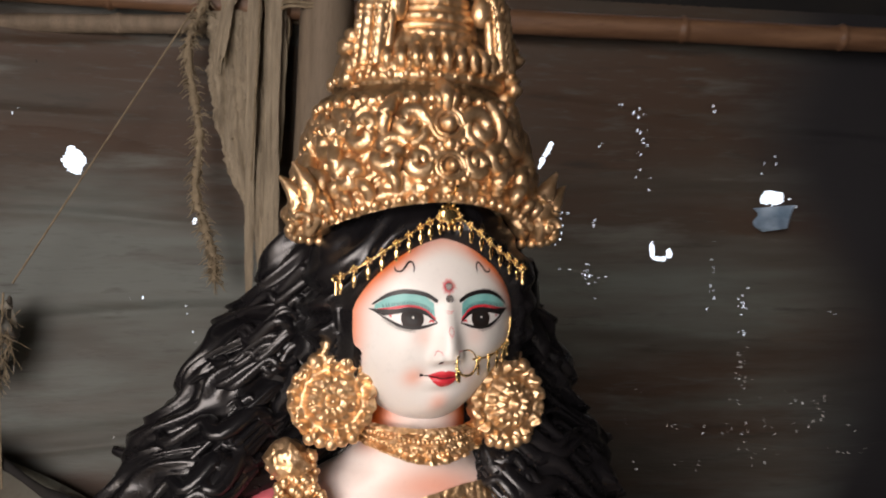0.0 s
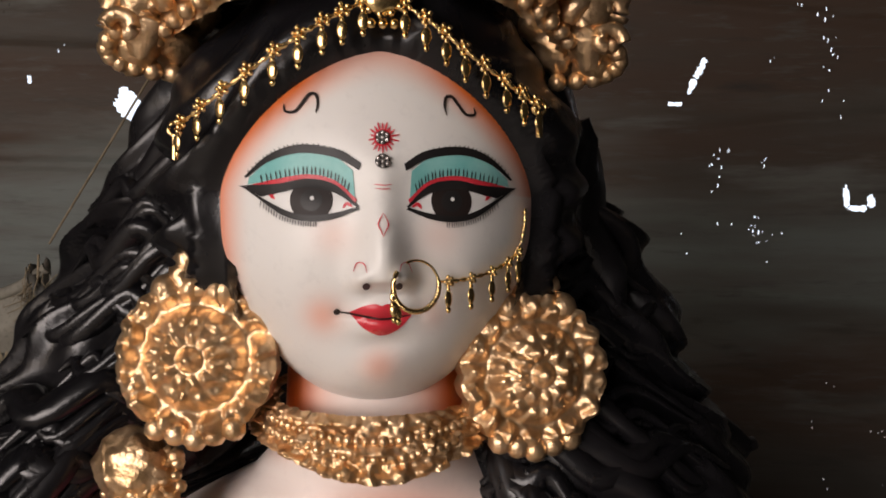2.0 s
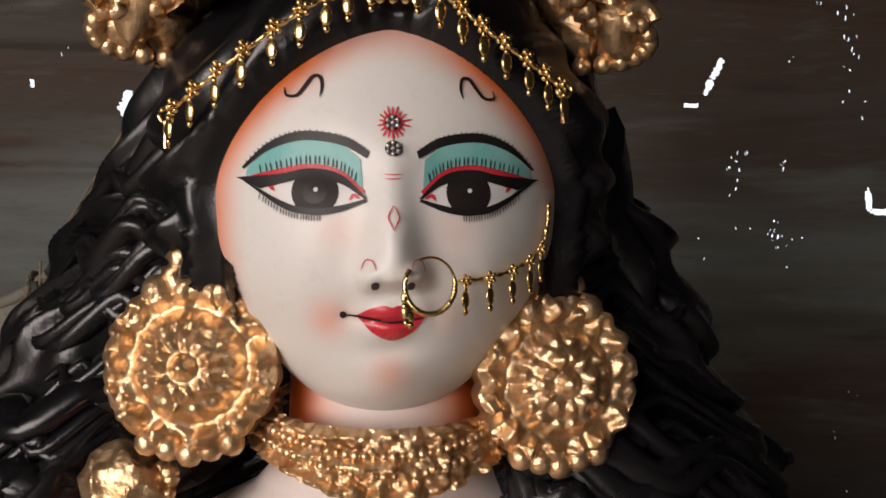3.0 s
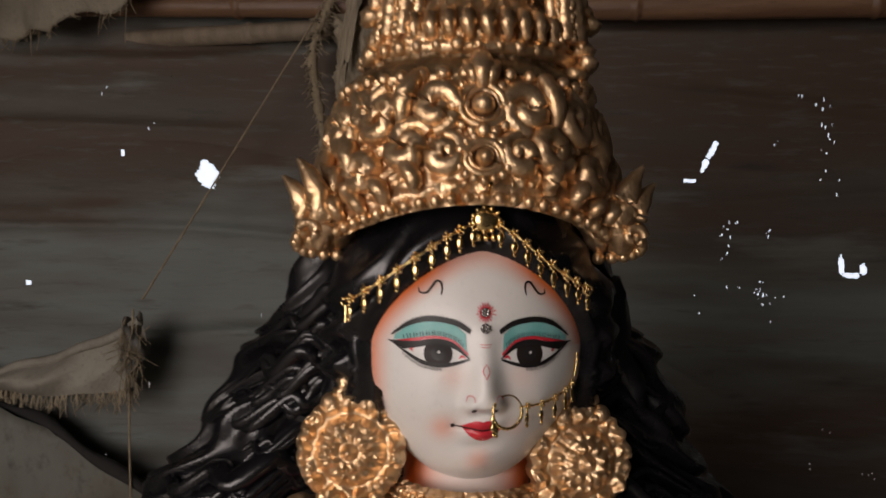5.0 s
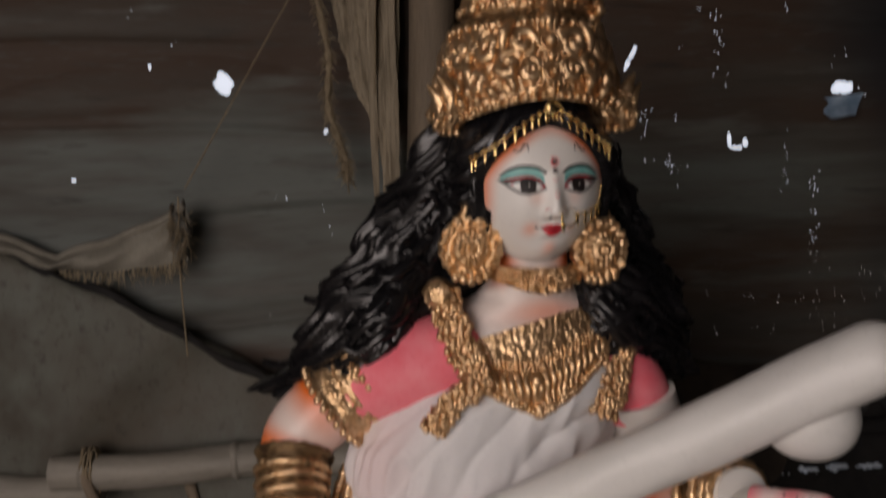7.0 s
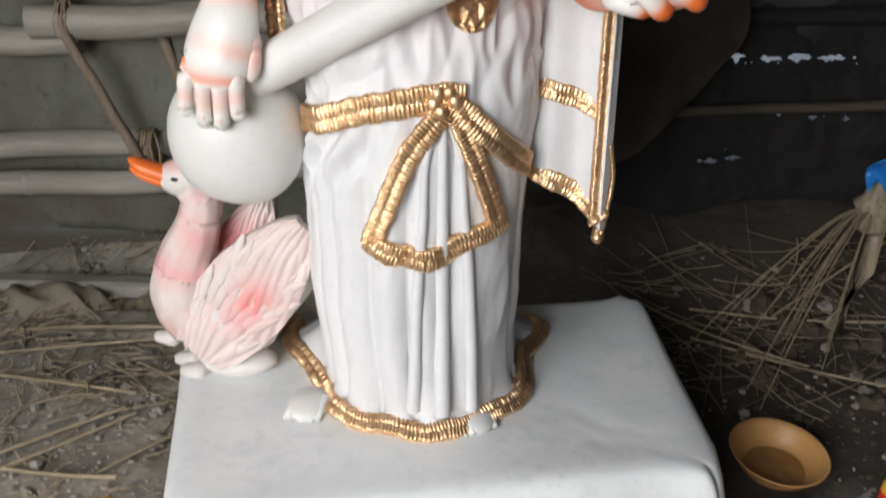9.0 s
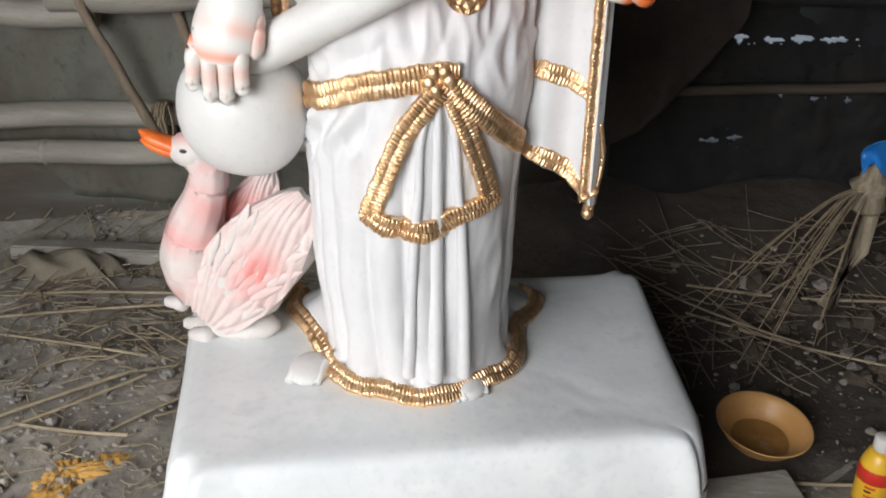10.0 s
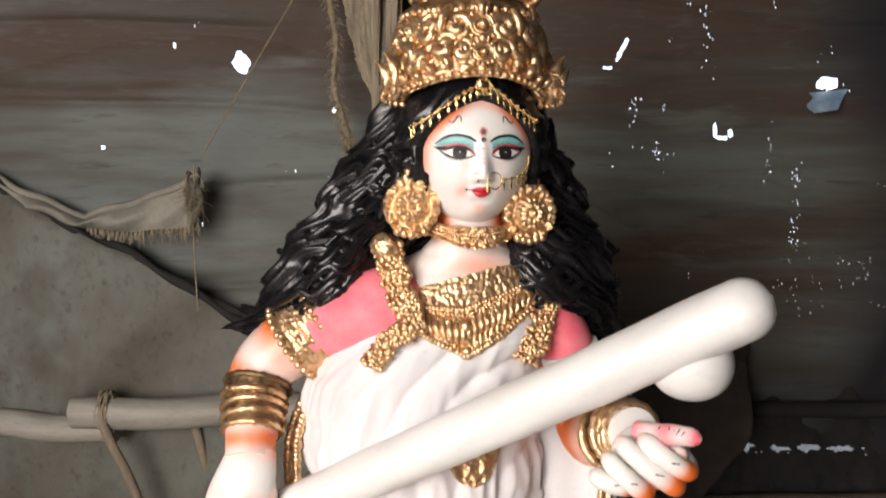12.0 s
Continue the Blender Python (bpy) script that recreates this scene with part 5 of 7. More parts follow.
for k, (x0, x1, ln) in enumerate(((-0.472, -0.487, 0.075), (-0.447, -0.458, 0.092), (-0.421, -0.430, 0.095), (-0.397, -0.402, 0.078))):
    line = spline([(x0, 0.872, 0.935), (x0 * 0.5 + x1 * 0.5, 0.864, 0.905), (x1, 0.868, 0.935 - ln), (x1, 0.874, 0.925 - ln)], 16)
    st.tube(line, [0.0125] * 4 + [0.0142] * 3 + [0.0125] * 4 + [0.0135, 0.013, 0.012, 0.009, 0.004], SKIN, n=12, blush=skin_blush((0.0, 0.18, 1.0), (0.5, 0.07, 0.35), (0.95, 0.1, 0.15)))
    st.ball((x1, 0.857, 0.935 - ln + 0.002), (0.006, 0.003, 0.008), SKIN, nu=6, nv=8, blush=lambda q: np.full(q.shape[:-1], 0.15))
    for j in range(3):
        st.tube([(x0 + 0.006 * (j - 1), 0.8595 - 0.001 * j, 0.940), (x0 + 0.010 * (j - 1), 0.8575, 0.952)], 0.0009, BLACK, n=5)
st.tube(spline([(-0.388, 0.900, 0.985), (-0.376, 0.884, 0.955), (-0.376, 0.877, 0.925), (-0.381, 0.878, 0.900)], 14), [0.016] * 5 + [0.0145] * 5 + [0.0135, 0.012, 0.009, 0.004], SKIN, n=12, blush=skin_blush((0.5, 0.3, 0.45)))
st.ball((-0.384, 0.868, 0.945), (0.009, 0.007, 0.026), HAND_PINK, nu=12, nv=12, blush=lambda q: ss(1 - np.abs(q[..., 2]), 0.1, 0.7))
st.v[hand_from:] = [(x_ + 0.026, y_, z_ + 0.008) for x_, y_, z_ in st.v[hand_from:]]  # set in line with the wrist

# arm under the instrument's neck, with the cupped hand
st.tube(spline([(0.04, 1.04, 1.26), (0.085, 1.045, 1.255), (0.118, 1.055, 1.22), (0.130, 1.06, 1.17)], 20), np.linspace(0.042, 0.055, 20), PINK, n=22)
arm2 = spline([(0.13, 1.05, 1.20), (0.150, 1.06, 1.13), (0.175, 1.03, 1.065), (0.195, 0.95, 1.075), (0.222, 0.875, 1.105), (0.238, 0.835, 1.118)], 40)
st.tube(arm2, spline([(0.055,), (0.056,), (0.056,), (0.050,), (0.043,), (0.038,)], 40)[:, 0], SKIN, n=22, blush=skin_blush((0.45, 0.16, 1.15), (0.70, 0.08, 0.7)))
st.tube(arm2[27:38], np.linspace(0.0490, 0.0430, 11), BRONZE, n=32, bumps=lambda q, an_: 0.03 * np.sin(9 * an_ + 30 * q))
for k, i0 in enumerate((28, 31, 34, 36)):
    d_ = unit(arm2[i0 + 1] - arm2[i0 - 1])
    x_ = unit(np.cross(d_, (0, 0, 1)))
    y_ = np.cross(x_, d_)
    q = np.linspace(0, 2 * math.pi, 40)
    r_ = 0.050 - 0.002 * k + (0.005 if k == 0 else 0)
    st.tube(arm2[i0] + r_ * (np.outer(np.cos(q), x_) + np.outer(np.sin(q), y_)), 0.0072 * (1 + 0.2 * np.sin(np.arange(40) * 2.4)), GOLD, n=8, cap=False)
palm = np.array((0.258, 0.795, 1.097))
st.ball(palm, (0.058, 0.040, 0.048), SKIN, axes=np.array((unit((0.9, -0.2, 0.1)), unit((0.2, 0.95, 0)), unit((-0.1, 0, 0.95)))), nu=16, nv=26, blush=lambda q: 0.75 * ss(-q[..., 2], 0.55, 0.95))
# four fingers curled back towards the wrist, orange over the knuckles
for tx_, tz_, kx_, kz_, ty_ in ((0.176, 1.066, 0.228, 1.053, 0.795), (0.192, 1.104, 0.250, 1.054, 0.770), (0.209, 1.133, 0.290, 1.070, 0.755), (0.240, 1.138, 0.306, 1.094, 0.752)):
    line = spline([(tx_, ty_ + 0.006, tz_), (tx_ * 0.7 + kx_ * 0.3, ty_ - 0.014, tz_ * 0.7 + kz_ * 0.3), (tx_ * 0.3 + kx_ * 0.7, ty_ - 0.017, tz_ * 0.3 + kz_ * 0.7), (kx_, ty_ - 0.004, kz_), (kx_ - 0.002, ty_ + 0.030, kz_ + 0.008)], 26)
    st.tube(line, [0.004, 0.009, 0.012, 0.0135] + [0.0145] * 18 + [0.0145, 0.014, 0.013, 0.012], SKIN, n=14, blush=skin_blush((0.02, 0.07, 0.4), (0.68, 0.11, 1.2)))
    st.tube([line[12] + (-0.004, -0.0142, 0.004), line[13] + (0.004, -0.0142, 0.006)], 0.0009, BLACK, n=5)
# pink forefinger and thumb pointing out
for pts, r_, mt in (([(0.240, 0.785, 1.134), (0.272, 0.755, 1.142), (0.300, 0.728, 1.149), (0.317, 0.712, 1.150)], 0.0160, HAND_PINK), ([(0.262, 0.780, 1.118), (0.285, 0.755, 1.120), (0.304, 0.745, 1.112)], 0.0145, SKIN)):
    st.tube(spline(pts, 14), list(r_ * np.array([1.08, 1.05, 1.0, 0.94, 0.92, 0.96, 0.95, 0.88, 0.83, 0.82, 0.80, 0.72, 0.55, 0.18])), mt, n=14,
            blush=skin_blush((1.0, 0.22, 1.0), (0.42, 0.14, 0.75), (0.0, 0.12, 0.8)) if mt is HAND_PINK else skin_blush((0.9, 0.2, 0.4)))
for j in range(6):
    q0 = np.array((0.262 + 0.006 * j, 0.7475 - 0.0058 * j, 1.146 + 0.001 * j))
    st.tube([q0, q0 + (0.004, -0.001, 0.010 - 0.003 * (j % 2))], 0.0008, BLACK, n=5)

statue = st.link("statue", tuple(body(-0.01, 0.0, 0.255)))
tagged(statue, "painted clay statue in white draped robe with gold crown and jewellery", "statue")

# ---- what the statue holds and stands on ----
ins = thing("stringed_instrument", (-0.425, 0.985, 0.66), "unpainted white clay lute with round gourd, laid across the statue", "instrument")
g = Sculpt()
g.ball((-0.420, 0.985, 0.785), (0.118, 0.105, 0.128), CLAY, nu=30, nv=44, bumps=lambda q: 0.03 * np.sin(2 * q[..., 2] + 0.5) + 0.05 * np.clip(-q[..., 2], 0, 1) * (np.abs(q[..., 0]) ** 2) + 0.012 * np.sin(4 * q[..., 0] + 3 * q[..., 1]))
g.link("gourd", (-0.428, 0.985, 0.66), ins)
g = Sculpt()
neck_line = np.linspace((-0.40, 0.945, 0.885), (0.408, 0.744, 1.341), 150)
to_end = np.linalg.norm(neck_line - neck_line[-1], axis=1)
neck_r = (0.0375 + 0.0075 * np.linspace(0, 1, 150)) * np.sqrt(np.clip(1.0004 - (1 - np.clip(to_end / 0.046, 0, 1)) ** 2, 0, 1))
g.tube(neck_line, neck_r, CLAY, n=36, bumps=lambda q, an_: 0.020 * np.sin(3 * an_ + 9 * q) + 0.014 * np.sin(5 * an_ - 23 * q) + 0.010 * np.sin(2 * an_ + 41 * q))
g.link("neck", (-0.40, 0.945, 0.885), ins)
g = Sculpt()
ax = np.array((unit((0.85, -0.2, 0.42)), unit((0.2, 0.97, 0.05)), unit((-0.45, 0, 0.88))))
g.ball((0.310, 0.80, 1.236), (0.060, 0.056, 0.058), CLAY, axes=ax, nu=20, nv=30, bumps=lambda q: 0.03 * np.sin(3 * q[..., 0]))
g.link("small_gourd", (0.322, 0.80, 1.18), ins)

# slab, lumpy where the clay was dragged on
s = Sculpt()
nu_, nr = 220, 44
an = np.linspace(0, 2 * math.pi, nu_, endpoint=False)
e = 0.11


def slab_edge(an_, grow):
    c_, s_ = np.cos(an_), np.sin(an_)
    x_ = np.sign(c_) * np.abs(c_) ** e
    y_ = np.sign(s_) * np.abs(s_) ** e
    w = 0.490 + 0.026 * y_ + grow
    return x_ * w + 0.008 + 0.008 * np.sin(5 * an_ + 1), -0.026 + 0.017 * (x_ - 1) + y_ * (0.325 + grow) + 0.008 * np.sin(7 * an_) + 0.010 * x_ * np.sin(3 * an_)


rows = []
for zz_, grow in ((0.105, 0.01), (0.110, 0.030), (0.14, 0.036), (0.18, 0.028), (0.215, 0.020), (0.236, 0.012), (0.247, 0.004), (0.252, -0.008)):
    x_, y_ = slab_edge(an, grow)
    lump_ = np.array([0.006 * noise.noise(Vector((7 * p_, 7 * q_, 14 * zz_))) + 0.003 * noise.noise(Vector((21 * p_, 21 * q_, 40 * zz_))) for p_, q_ in zip(x_, y_)])
    rows.append(body(x_ + lump_ * np.cos(an), y_ + lump_ * np.sin(an), zz_ + 0.006 * np.sin(6 * an) * (zz_ < 0.13)))
for k in np.linspace(0.94, 0.0, 26):
    x_, y_ = slab_edge(an, -0.008)
    x_, y_ = x_ * k, y_ * k
    dz = np.array([0.006 * noise.noise(Vector((6 * p_, 6 * q_, 3))) + 0.002 * noise.noise(Vector((25 * p_, 25 * q_, 3))) for p_, q_ in zip(x_, y_)])
    rows.append(body(x_, y_, 0.253 + dz * min(1, (1 - k) * 5)))
s.grid(np.array(rows), SLAB, wrap=True)
s.fan(rows[0], body(0, 0, 0.105), SLAB)
tagged(s.link("pedestal_slab", tuple(body(0, 0, 0.105))), "thick white-primed clay slab with rounded lumpy edges", "pedestal")
# timber bearers below
def bearer(u0, v0, u1, v1, z0, z1, label):
    s_ = Sculpt()
    box(s_, (u0, v0, z0), (u1, v1, z1), PLANK, Matrix.Translation((BODY[0], BODY[1], 0)) @ Matrix.Rotation(YAW, 4, "Z"), 0.006, 0.004)
    c_ = body((u0 + u1) / 2, (v0 + v1) / 2, z0)
    return tagged(s_.link("timber_bearer", tuple(c_), smooth=False), label, "timber", "timbers under the slab")


bearer(-0.50, -0.33, 0.52, -0.27, 0.055, 0.108, "rough timber bearer splashed with white primer, under the slab")
bearer(-0.50, 0.20, 0.52, 0.26, 0.055, 0.108, "rough timber bearer under the back of the slab")
for u_ in (-0.36, 0.33):
    bearer(u_, -0.40, u_ + 0.065, 0.32, -0.01, 0.056, "white-splashed timber runner lying on the earth")

# ---- swan ----
sw = Sculpt()


def feathered(q):
    return 0.05 * np.sin(16 * q[..., 0] + 6 * q[..., 2]) * np.clip(1 - np.abs(q[..., 2]), 0, 1)


sw.ball((-0.515, 1.095, 0.385), (0.120, 0.085, 0.115), SWAN, nu=30, nv=48, bumps=feathered, blush=lambda q: 0.35 * ss(-q[..., 0], 0.5, 1.0) * (0.5 + 0.5 * np.sin(22 * q[..., 1])))
neck_sw = spline([(-0.560, 1.080, 0.36), (-0.592, 1.070, 0.43), (-0.574, 1.062, 0.51), (-0.543, 1.055, 0.58), (-0.530, 1.050, 0.632), (-0.545, 1.045, 0.668)], 60)
sw.tube(neck_sw, spline([(0.070,), (0.066,), (0.053,), (0.041,), (0.036,), (0.034,)], 60)[:, 0], SWAN, n=26,
        blush=lambda q: 0.55 * math.exp(-((q - 0.60) / 0.16) ** 2) + 0.6 * math.exp(-((q - 0.10) / 0.09) ** 2) + 0.5 * math.exp(-((q - 0.35) / 0.08) ** 2) + 0.35 * math.exp(-((q - 0.9) / 0.08) ** 2),
        bumps=lambda q, an_: 0.06 * np.sin(9 * an_ + 5 * q) + 0.03 * np.sin(5 * an_ - 14 * q))
sw.ball((-0.558, 1.040, 0.679), (0.043, 0.034, 0.036), SWAN, nu=16, nv=22, blush=lambda q: 0.4 * ss(q[..., 2], 0.2, 0.9))
for dz, tip_z, r_ in ((0.006, 0.716, 0.024), (-0.008, 0.697, 0.019)):
    line = spline([(-0.575, 1.038, 0.679 + dz * 0.5), (-0.600, 1.035, 0.684 + dz), (-0.628, 1.032, 0.695 + dz), (-0.652, 1.030, tip_z)], 18)
    sw.tube(line, r_ * np.array(list(np.linspace(1.0, 0.86, 12)) + [0.8, 0.72, 0.62, 0.48, 0.32, 0.12]), BEAK, n=16, flat=0.72)
sw.ball((-0.558, 1.009, 0.686), (0.009, 0.004, 0.005), BLACK, nu=6, nv=10)


def wing(root, tip, belly, mat_blush, lift, n_=40):
    """A raised wing: layered feathers fanning from its root to its tip."""
    root, tip, belly = (np.asarray(q, float) for q in (root, tip, belly))
    s_, w_ = np.meshgrid(np.linspace(0, 1, n_), np.linspace(-1, 1, n_), indexing="ij")
    mid = root + (tip - root) * s_[..., None]
    half = np.sin(math.pi * np.clip(0.16 + 0.80 * s_, 0, 1)) ** 0.7
    p_ = mid + (belly * half[..., None]) * w_[..., None]
    ridge = 0.010 * np.abs(np.sin(11 * w_ + 6 * s_ + 1.6 * np.sin(9 * s_ + 3 * w_))) ** 0.8 * (0.5 + 0.5 * np.sin(17 * s_ + 9 * w_) ** 2) + 0.012 * (1 - w_ ** 2) + 0.004 * np.sin(13 * s_)
    p_[..., 1] += -lift * ridge
    sw.grid(p_, SWAN, blush=mat_blush(s_, w_))
    q_ = p_.copy()
    q_[..., 1] += 0.020
    sw.grid(q_, SWAN)
    sw.grid(np.stack([p_[:, 0], q_[:, 0]]), SWAN)
    sw.grid(np.stack([p_[:, -1], q_[:, -1]]), SWAN)
    sw.grid(np.stack([p_[-1], q_[-1]]), SWAN)


wing((-0.555, 1.022, 0.315), (-0.325, 1.034, 0.600), (0.070, 0, -0.060), lambda s_, w_: 0.75 * np.exp(-((s_ - 0.45) / 0.16) ** 2 - ((w_ - 0.2) / 0.45) ** 2) + 0.15, 1.0)
feather_rng = np.random.default_rng(5)
for row_, (s0, n_, ln) in enumerate(((0.66, 8, 0.080), (0.54, 8, 0.085), (0.40, 8, 0.080), (0.22, 7, 0.070))):
    for k in range(n_):
        w0 = -0.85 + 1.7 * (k + 0.5 * (row_ % 2)) / n_
        root_ = np.array((-0.555, 1.0, 0.315)) + np.array((0.230, 0.010, 0.285)) * s0 + np.array((0.070, 0, -0.060)) * w0 * math.sin(math.pi * (0.16 + 0.8 * s0)) ** 0.7
        d_ = unit((0.230 + 0.10 * w0, 0.0, 0.285 - 0.16 * w0))
        q_ = np.linspace(-0.5, 0.5, 12)
        line = root_ + np.outer(q_ * ln, d_) + np.outer(0.010 * (q_ + 0.2) ** 2, (0.3, 0, -1)) + np.outer(0.008 * q_, (0, 0.5, 0))
        tint_ = 0.75 * math.exp(-((s0 - 0.45) / 0.18) ** 2 - ((w0 - 0.2) / 0.45) ** 2) + 0.10
        sw.tube(line + (0, 0.0125, 0), 0.0115 * np.sin(np.linspace(0.45, 2.95, 12)), SWAN, n=9, flat=0.5, up=(0, 1, 0), blush=lambda q, tint_=tint_: tint_)
wing((-0.535, 1.125, 0.42), (-0.425, 1.125, 0.620), (0.050, 0, -0.018), lambda s_, w_: 0.8 * np.exp(-((s_ - 0.45) / 0.3) ** 2), 1.0)
sw.tube(spline([(-0.45, 1.09, 0.40), (-0.38, 1.09, 0.45), (-0.32, 1.085, 0.50)], 16), np.linspace(0.07, 0.02, 16), SWAN, n=20, bumps=lambda q, an_: 0.06 * np.sin(7 * an_))
sw.ball((-0.50, 1.075, 0.272), (0.085, 0.05, 0.03), SWAN, nu=10, nv=18)
for x_, y_, z_ in ((-0.668, 1.135, 0.275), (-0.600, 1.075, 0.262), (-0.575, 1.04, 0.258)):
    sw.ball((x_, y_, z_), (0.032, 0.022, 0.018), SWAN, nu=8, nv=12, bumps=lambda q: 0.15 * np.sin(5 * q[..., 0]))
tagged(sw.link("swan_statue", (-0.52, 1.08, 0.25)), "small painted clay swan, white flushed with pink and orange, orange beak", "statue")


# ---- loose gilt jewellery on the statue ----
def hair_f(a, c):
    return 0.114 * math.sqrt(max(0.0, 1 - (a / 0.132) ** 2 - (c / 0.150) ** 2)) + 0.009


chain = thing("forehead_chain", tuple(head(0, hair_f(0, 0.098), 0.098)), "gilt metal forehead chain with drop pendants, pinned over the hair", "jewellery")


def stud(q, r_, outw_):
    """A small pierced flower of five beads round a knob."""
    s_ = Sculpt()
    x_ = unit(np.cross(outw_, (0, 0, 1)))
    y_ = np.cross(x_, outw_)
    for k in range(5):
        an_ = 2 * math.pi * k / 5
        s_.ball(q + r_ * (math.cos(an_) * x_ + math.sin(an_) * y_), r_ * 0.52, BRASS, nu=5, nv=7)
    s_.ball(q + outw_ * r_ * 0.3, r_ * 0.6, BRASS, nu=5, nv=7)
    return s_


def drop(q, ln, outw_):
    """A flat lozenge drop on a loop."""
    s_ = Sculpt()
    d_ = np.array((0, 0, -1.0))
    x_ = unit(np.cross(outw_, d_))
    ax_ = np.array((x_, outw_, d_))
    s_.ball(q + d_ * ln * 0.16, (0.0014, 0.0010, 0.0016), BRASS, ax_, nu=5, nv=7)
    s_.ball(q + d_ * ln * 0.52, (ln * 0.20, 0.0010, ln * 0.34), BRASS, ax_, nu=7, nv=10)
    s_.ball(q + d_ * ln * 0.94, (0.0017, 0.0012, 0.0019), BRASS, ax_, nu=5, nv=7)
    return s_


for side_pts, n_ in (([(-0.004, 0.100), (-0.027, 0.088), (-0.053, 0.071), (-0.083, 0.050), (-0.108, 0.034)], 9), ([(0.006, 0.100), (0.026, 0.086), (0.045, 0.070), (0.066, 0.056), (0.083, 0.046)], 8)):
    ac = spline(side_pts, 80)
    pts_ = np.array([head(a_, hair_f(a_, c_), c_) for a_, c_ in ac])
    s_ = Sculpt()
    s_.tube(pts_, 0.0011 * (1 + 0.35 * np.sin(np.arange(80) * 1.9)), BRASS, n=7)
    s_.link("chain", tuple(pts_[0]), chain)
    for k in range(n_):
        i_ = int((k + 0.6) / n_ * 79)
        a_, c_ = ac[i_]
        outw_ = unit(HF * 0.9 + HR * a_ * 7)
        q_ = pts_[i_] + outw_ * 0.002
        stud(q_, 0.0030, outw_).link("flower_stud", tuple(q_), chain)
        drop(q_ - np.array((0, 0, 0.003)) + outw_ * 0.002, 0.0145, outw_).link("drop_pendant", tuple(q_), chain)
    s_ = Sculpt()
    q_ = pts_[-1]
    an_ = np.linspace(0, 2 * math.pi, 16)
    s_.tube(q_ + np.outer(np.cos(an_) * 0.0035, HR) + np.outer(np.sin(an_) * 0.0035, (0, 0, 1)), 0.0012, BRASS, n=6, cap=False)
    s_.tube([q_ - (0, 0, 0.003), q_ - (0, 0, 0.009), q_ - (0, 0, 0.016)], 0.0019, BRASS, n=7)
    s_.link("hook", tuple(q_), chain)
s_ = Sculpt()
q0 = head(0, hair_f(0, 0.100) + 0.004, 0.100)
ax_ = np.array((HR, HF, (0, 0, 1.0)))
s_.ball(q0, (0.0105, 0.004, 0.0095), BRASS, ax_, nu=10, nv=16, bumps=lambda q: 0.10 * np.sin(14 * np.arctan2(q[..., 1], q[..., 0])))
for k in range(11):
    an_ = 2 * math.pi * k / 11
    s_.ball(q0 + HR * 0.0105 * math.cos(an_) + np.array((0, 0, 0.0095 * math.sin(an_))), 0.0022, BRASS, nu=5, nv=7)
for k in (-1, 0, 1):
    s_.ball(q0 + HR * 0.006 * k - np.array((0, 0, 0.014)), 0.0028, BRASS, nu=5, nv=7)
s_.link("centre_medallion", tuple(q0), chain)
s_ = Sculpt()
s_.tube(head(np.zeros(8), np.linspace(hair_f(0, 0.11), 0.122, 8), np.linspace(0.108, 0.126, 8)), 0.0014 * (1 + 0.4 * np.sin(np.arange(8) * 2.0)), BRASS, n=7)
s_.link("top_link", tuple(head(0, 0.11, 0.112)), chain)

ring = thing("nose_ring", tuple(head(0.016, face_f(0.016, -0.048) + 0.012, -0.060)), "gilt nose ring with beaded rim, hung from a thin chain", "jewellery")
s_ = Sculpt()
an_ = np.linspace(math.radians(115), math.radians(-215), 50)
ring_line = head(0.0165 + 0.0118 * np.cos(an_), 0.1085 - 0.004 * np.cos(an_) + 0 * an_, -0.0475 + 0.0128 * np.sin(an_))
s_.tube(ring_line, 0.0007 + 0.0006 * ss(np.arange(50), 12, 20), BRASS, n=8)
s_.link("hoop", tuple(ring_line[25]), ring)
for k in range(22):
    i_ = 17 + int(k * 1.2)
    s_ = Sculpt()
    s_.ball(ring_line[i_], 0.00155, BRASS, nu=5, nv=7)
    s_.link("bead", tuple(ring_line[i_]), ring)
for i_, ln in ((38, 0.009), (41, 0.012), (44, 0.009)):
    drop(ring_line[min(i_, 49)] - np.array((0, 0, 0.001)), ln, HF).link("drop_pendant", tuple(ring_line[min(i_, 49)]), ring)
ac = spline([(0.0285, -0.046), (0.042, -0.045), (0.056, -0.042), (0.068, -0.037), (0.0765, -0.030), (0.0805, -0.018), (0.081, -0.006)], 60)
pts_ = np.array([head(a_, face_f(a_, c_) + 0.0035, c_) for a_, c_ in ac])
s_ = Sculpt()
s_.tube(pts_, 0.0010 * (1 + 0.4 * np.sin(np.arange(60) * 1.9)), BRASS, n=7)
s_.link("chain", tuple(pts_[0]), ring)
for i_ in (4, 13, 22, 31, 39):
    outw_ = unit(HF * 0.8 + HR * 0.6)
    stud(pts_[i_] + outw_ * 0.0015, 0.0024, outw_).link("flower_stud", tuple(pts_[i_]), ring)
    drop(pts_[i_] - np.array((0, 0, 0.002)) + outw_ * 0.001, 0.0135, outw_).link("drop_pendant", tuple(pts_[i_]), ring)

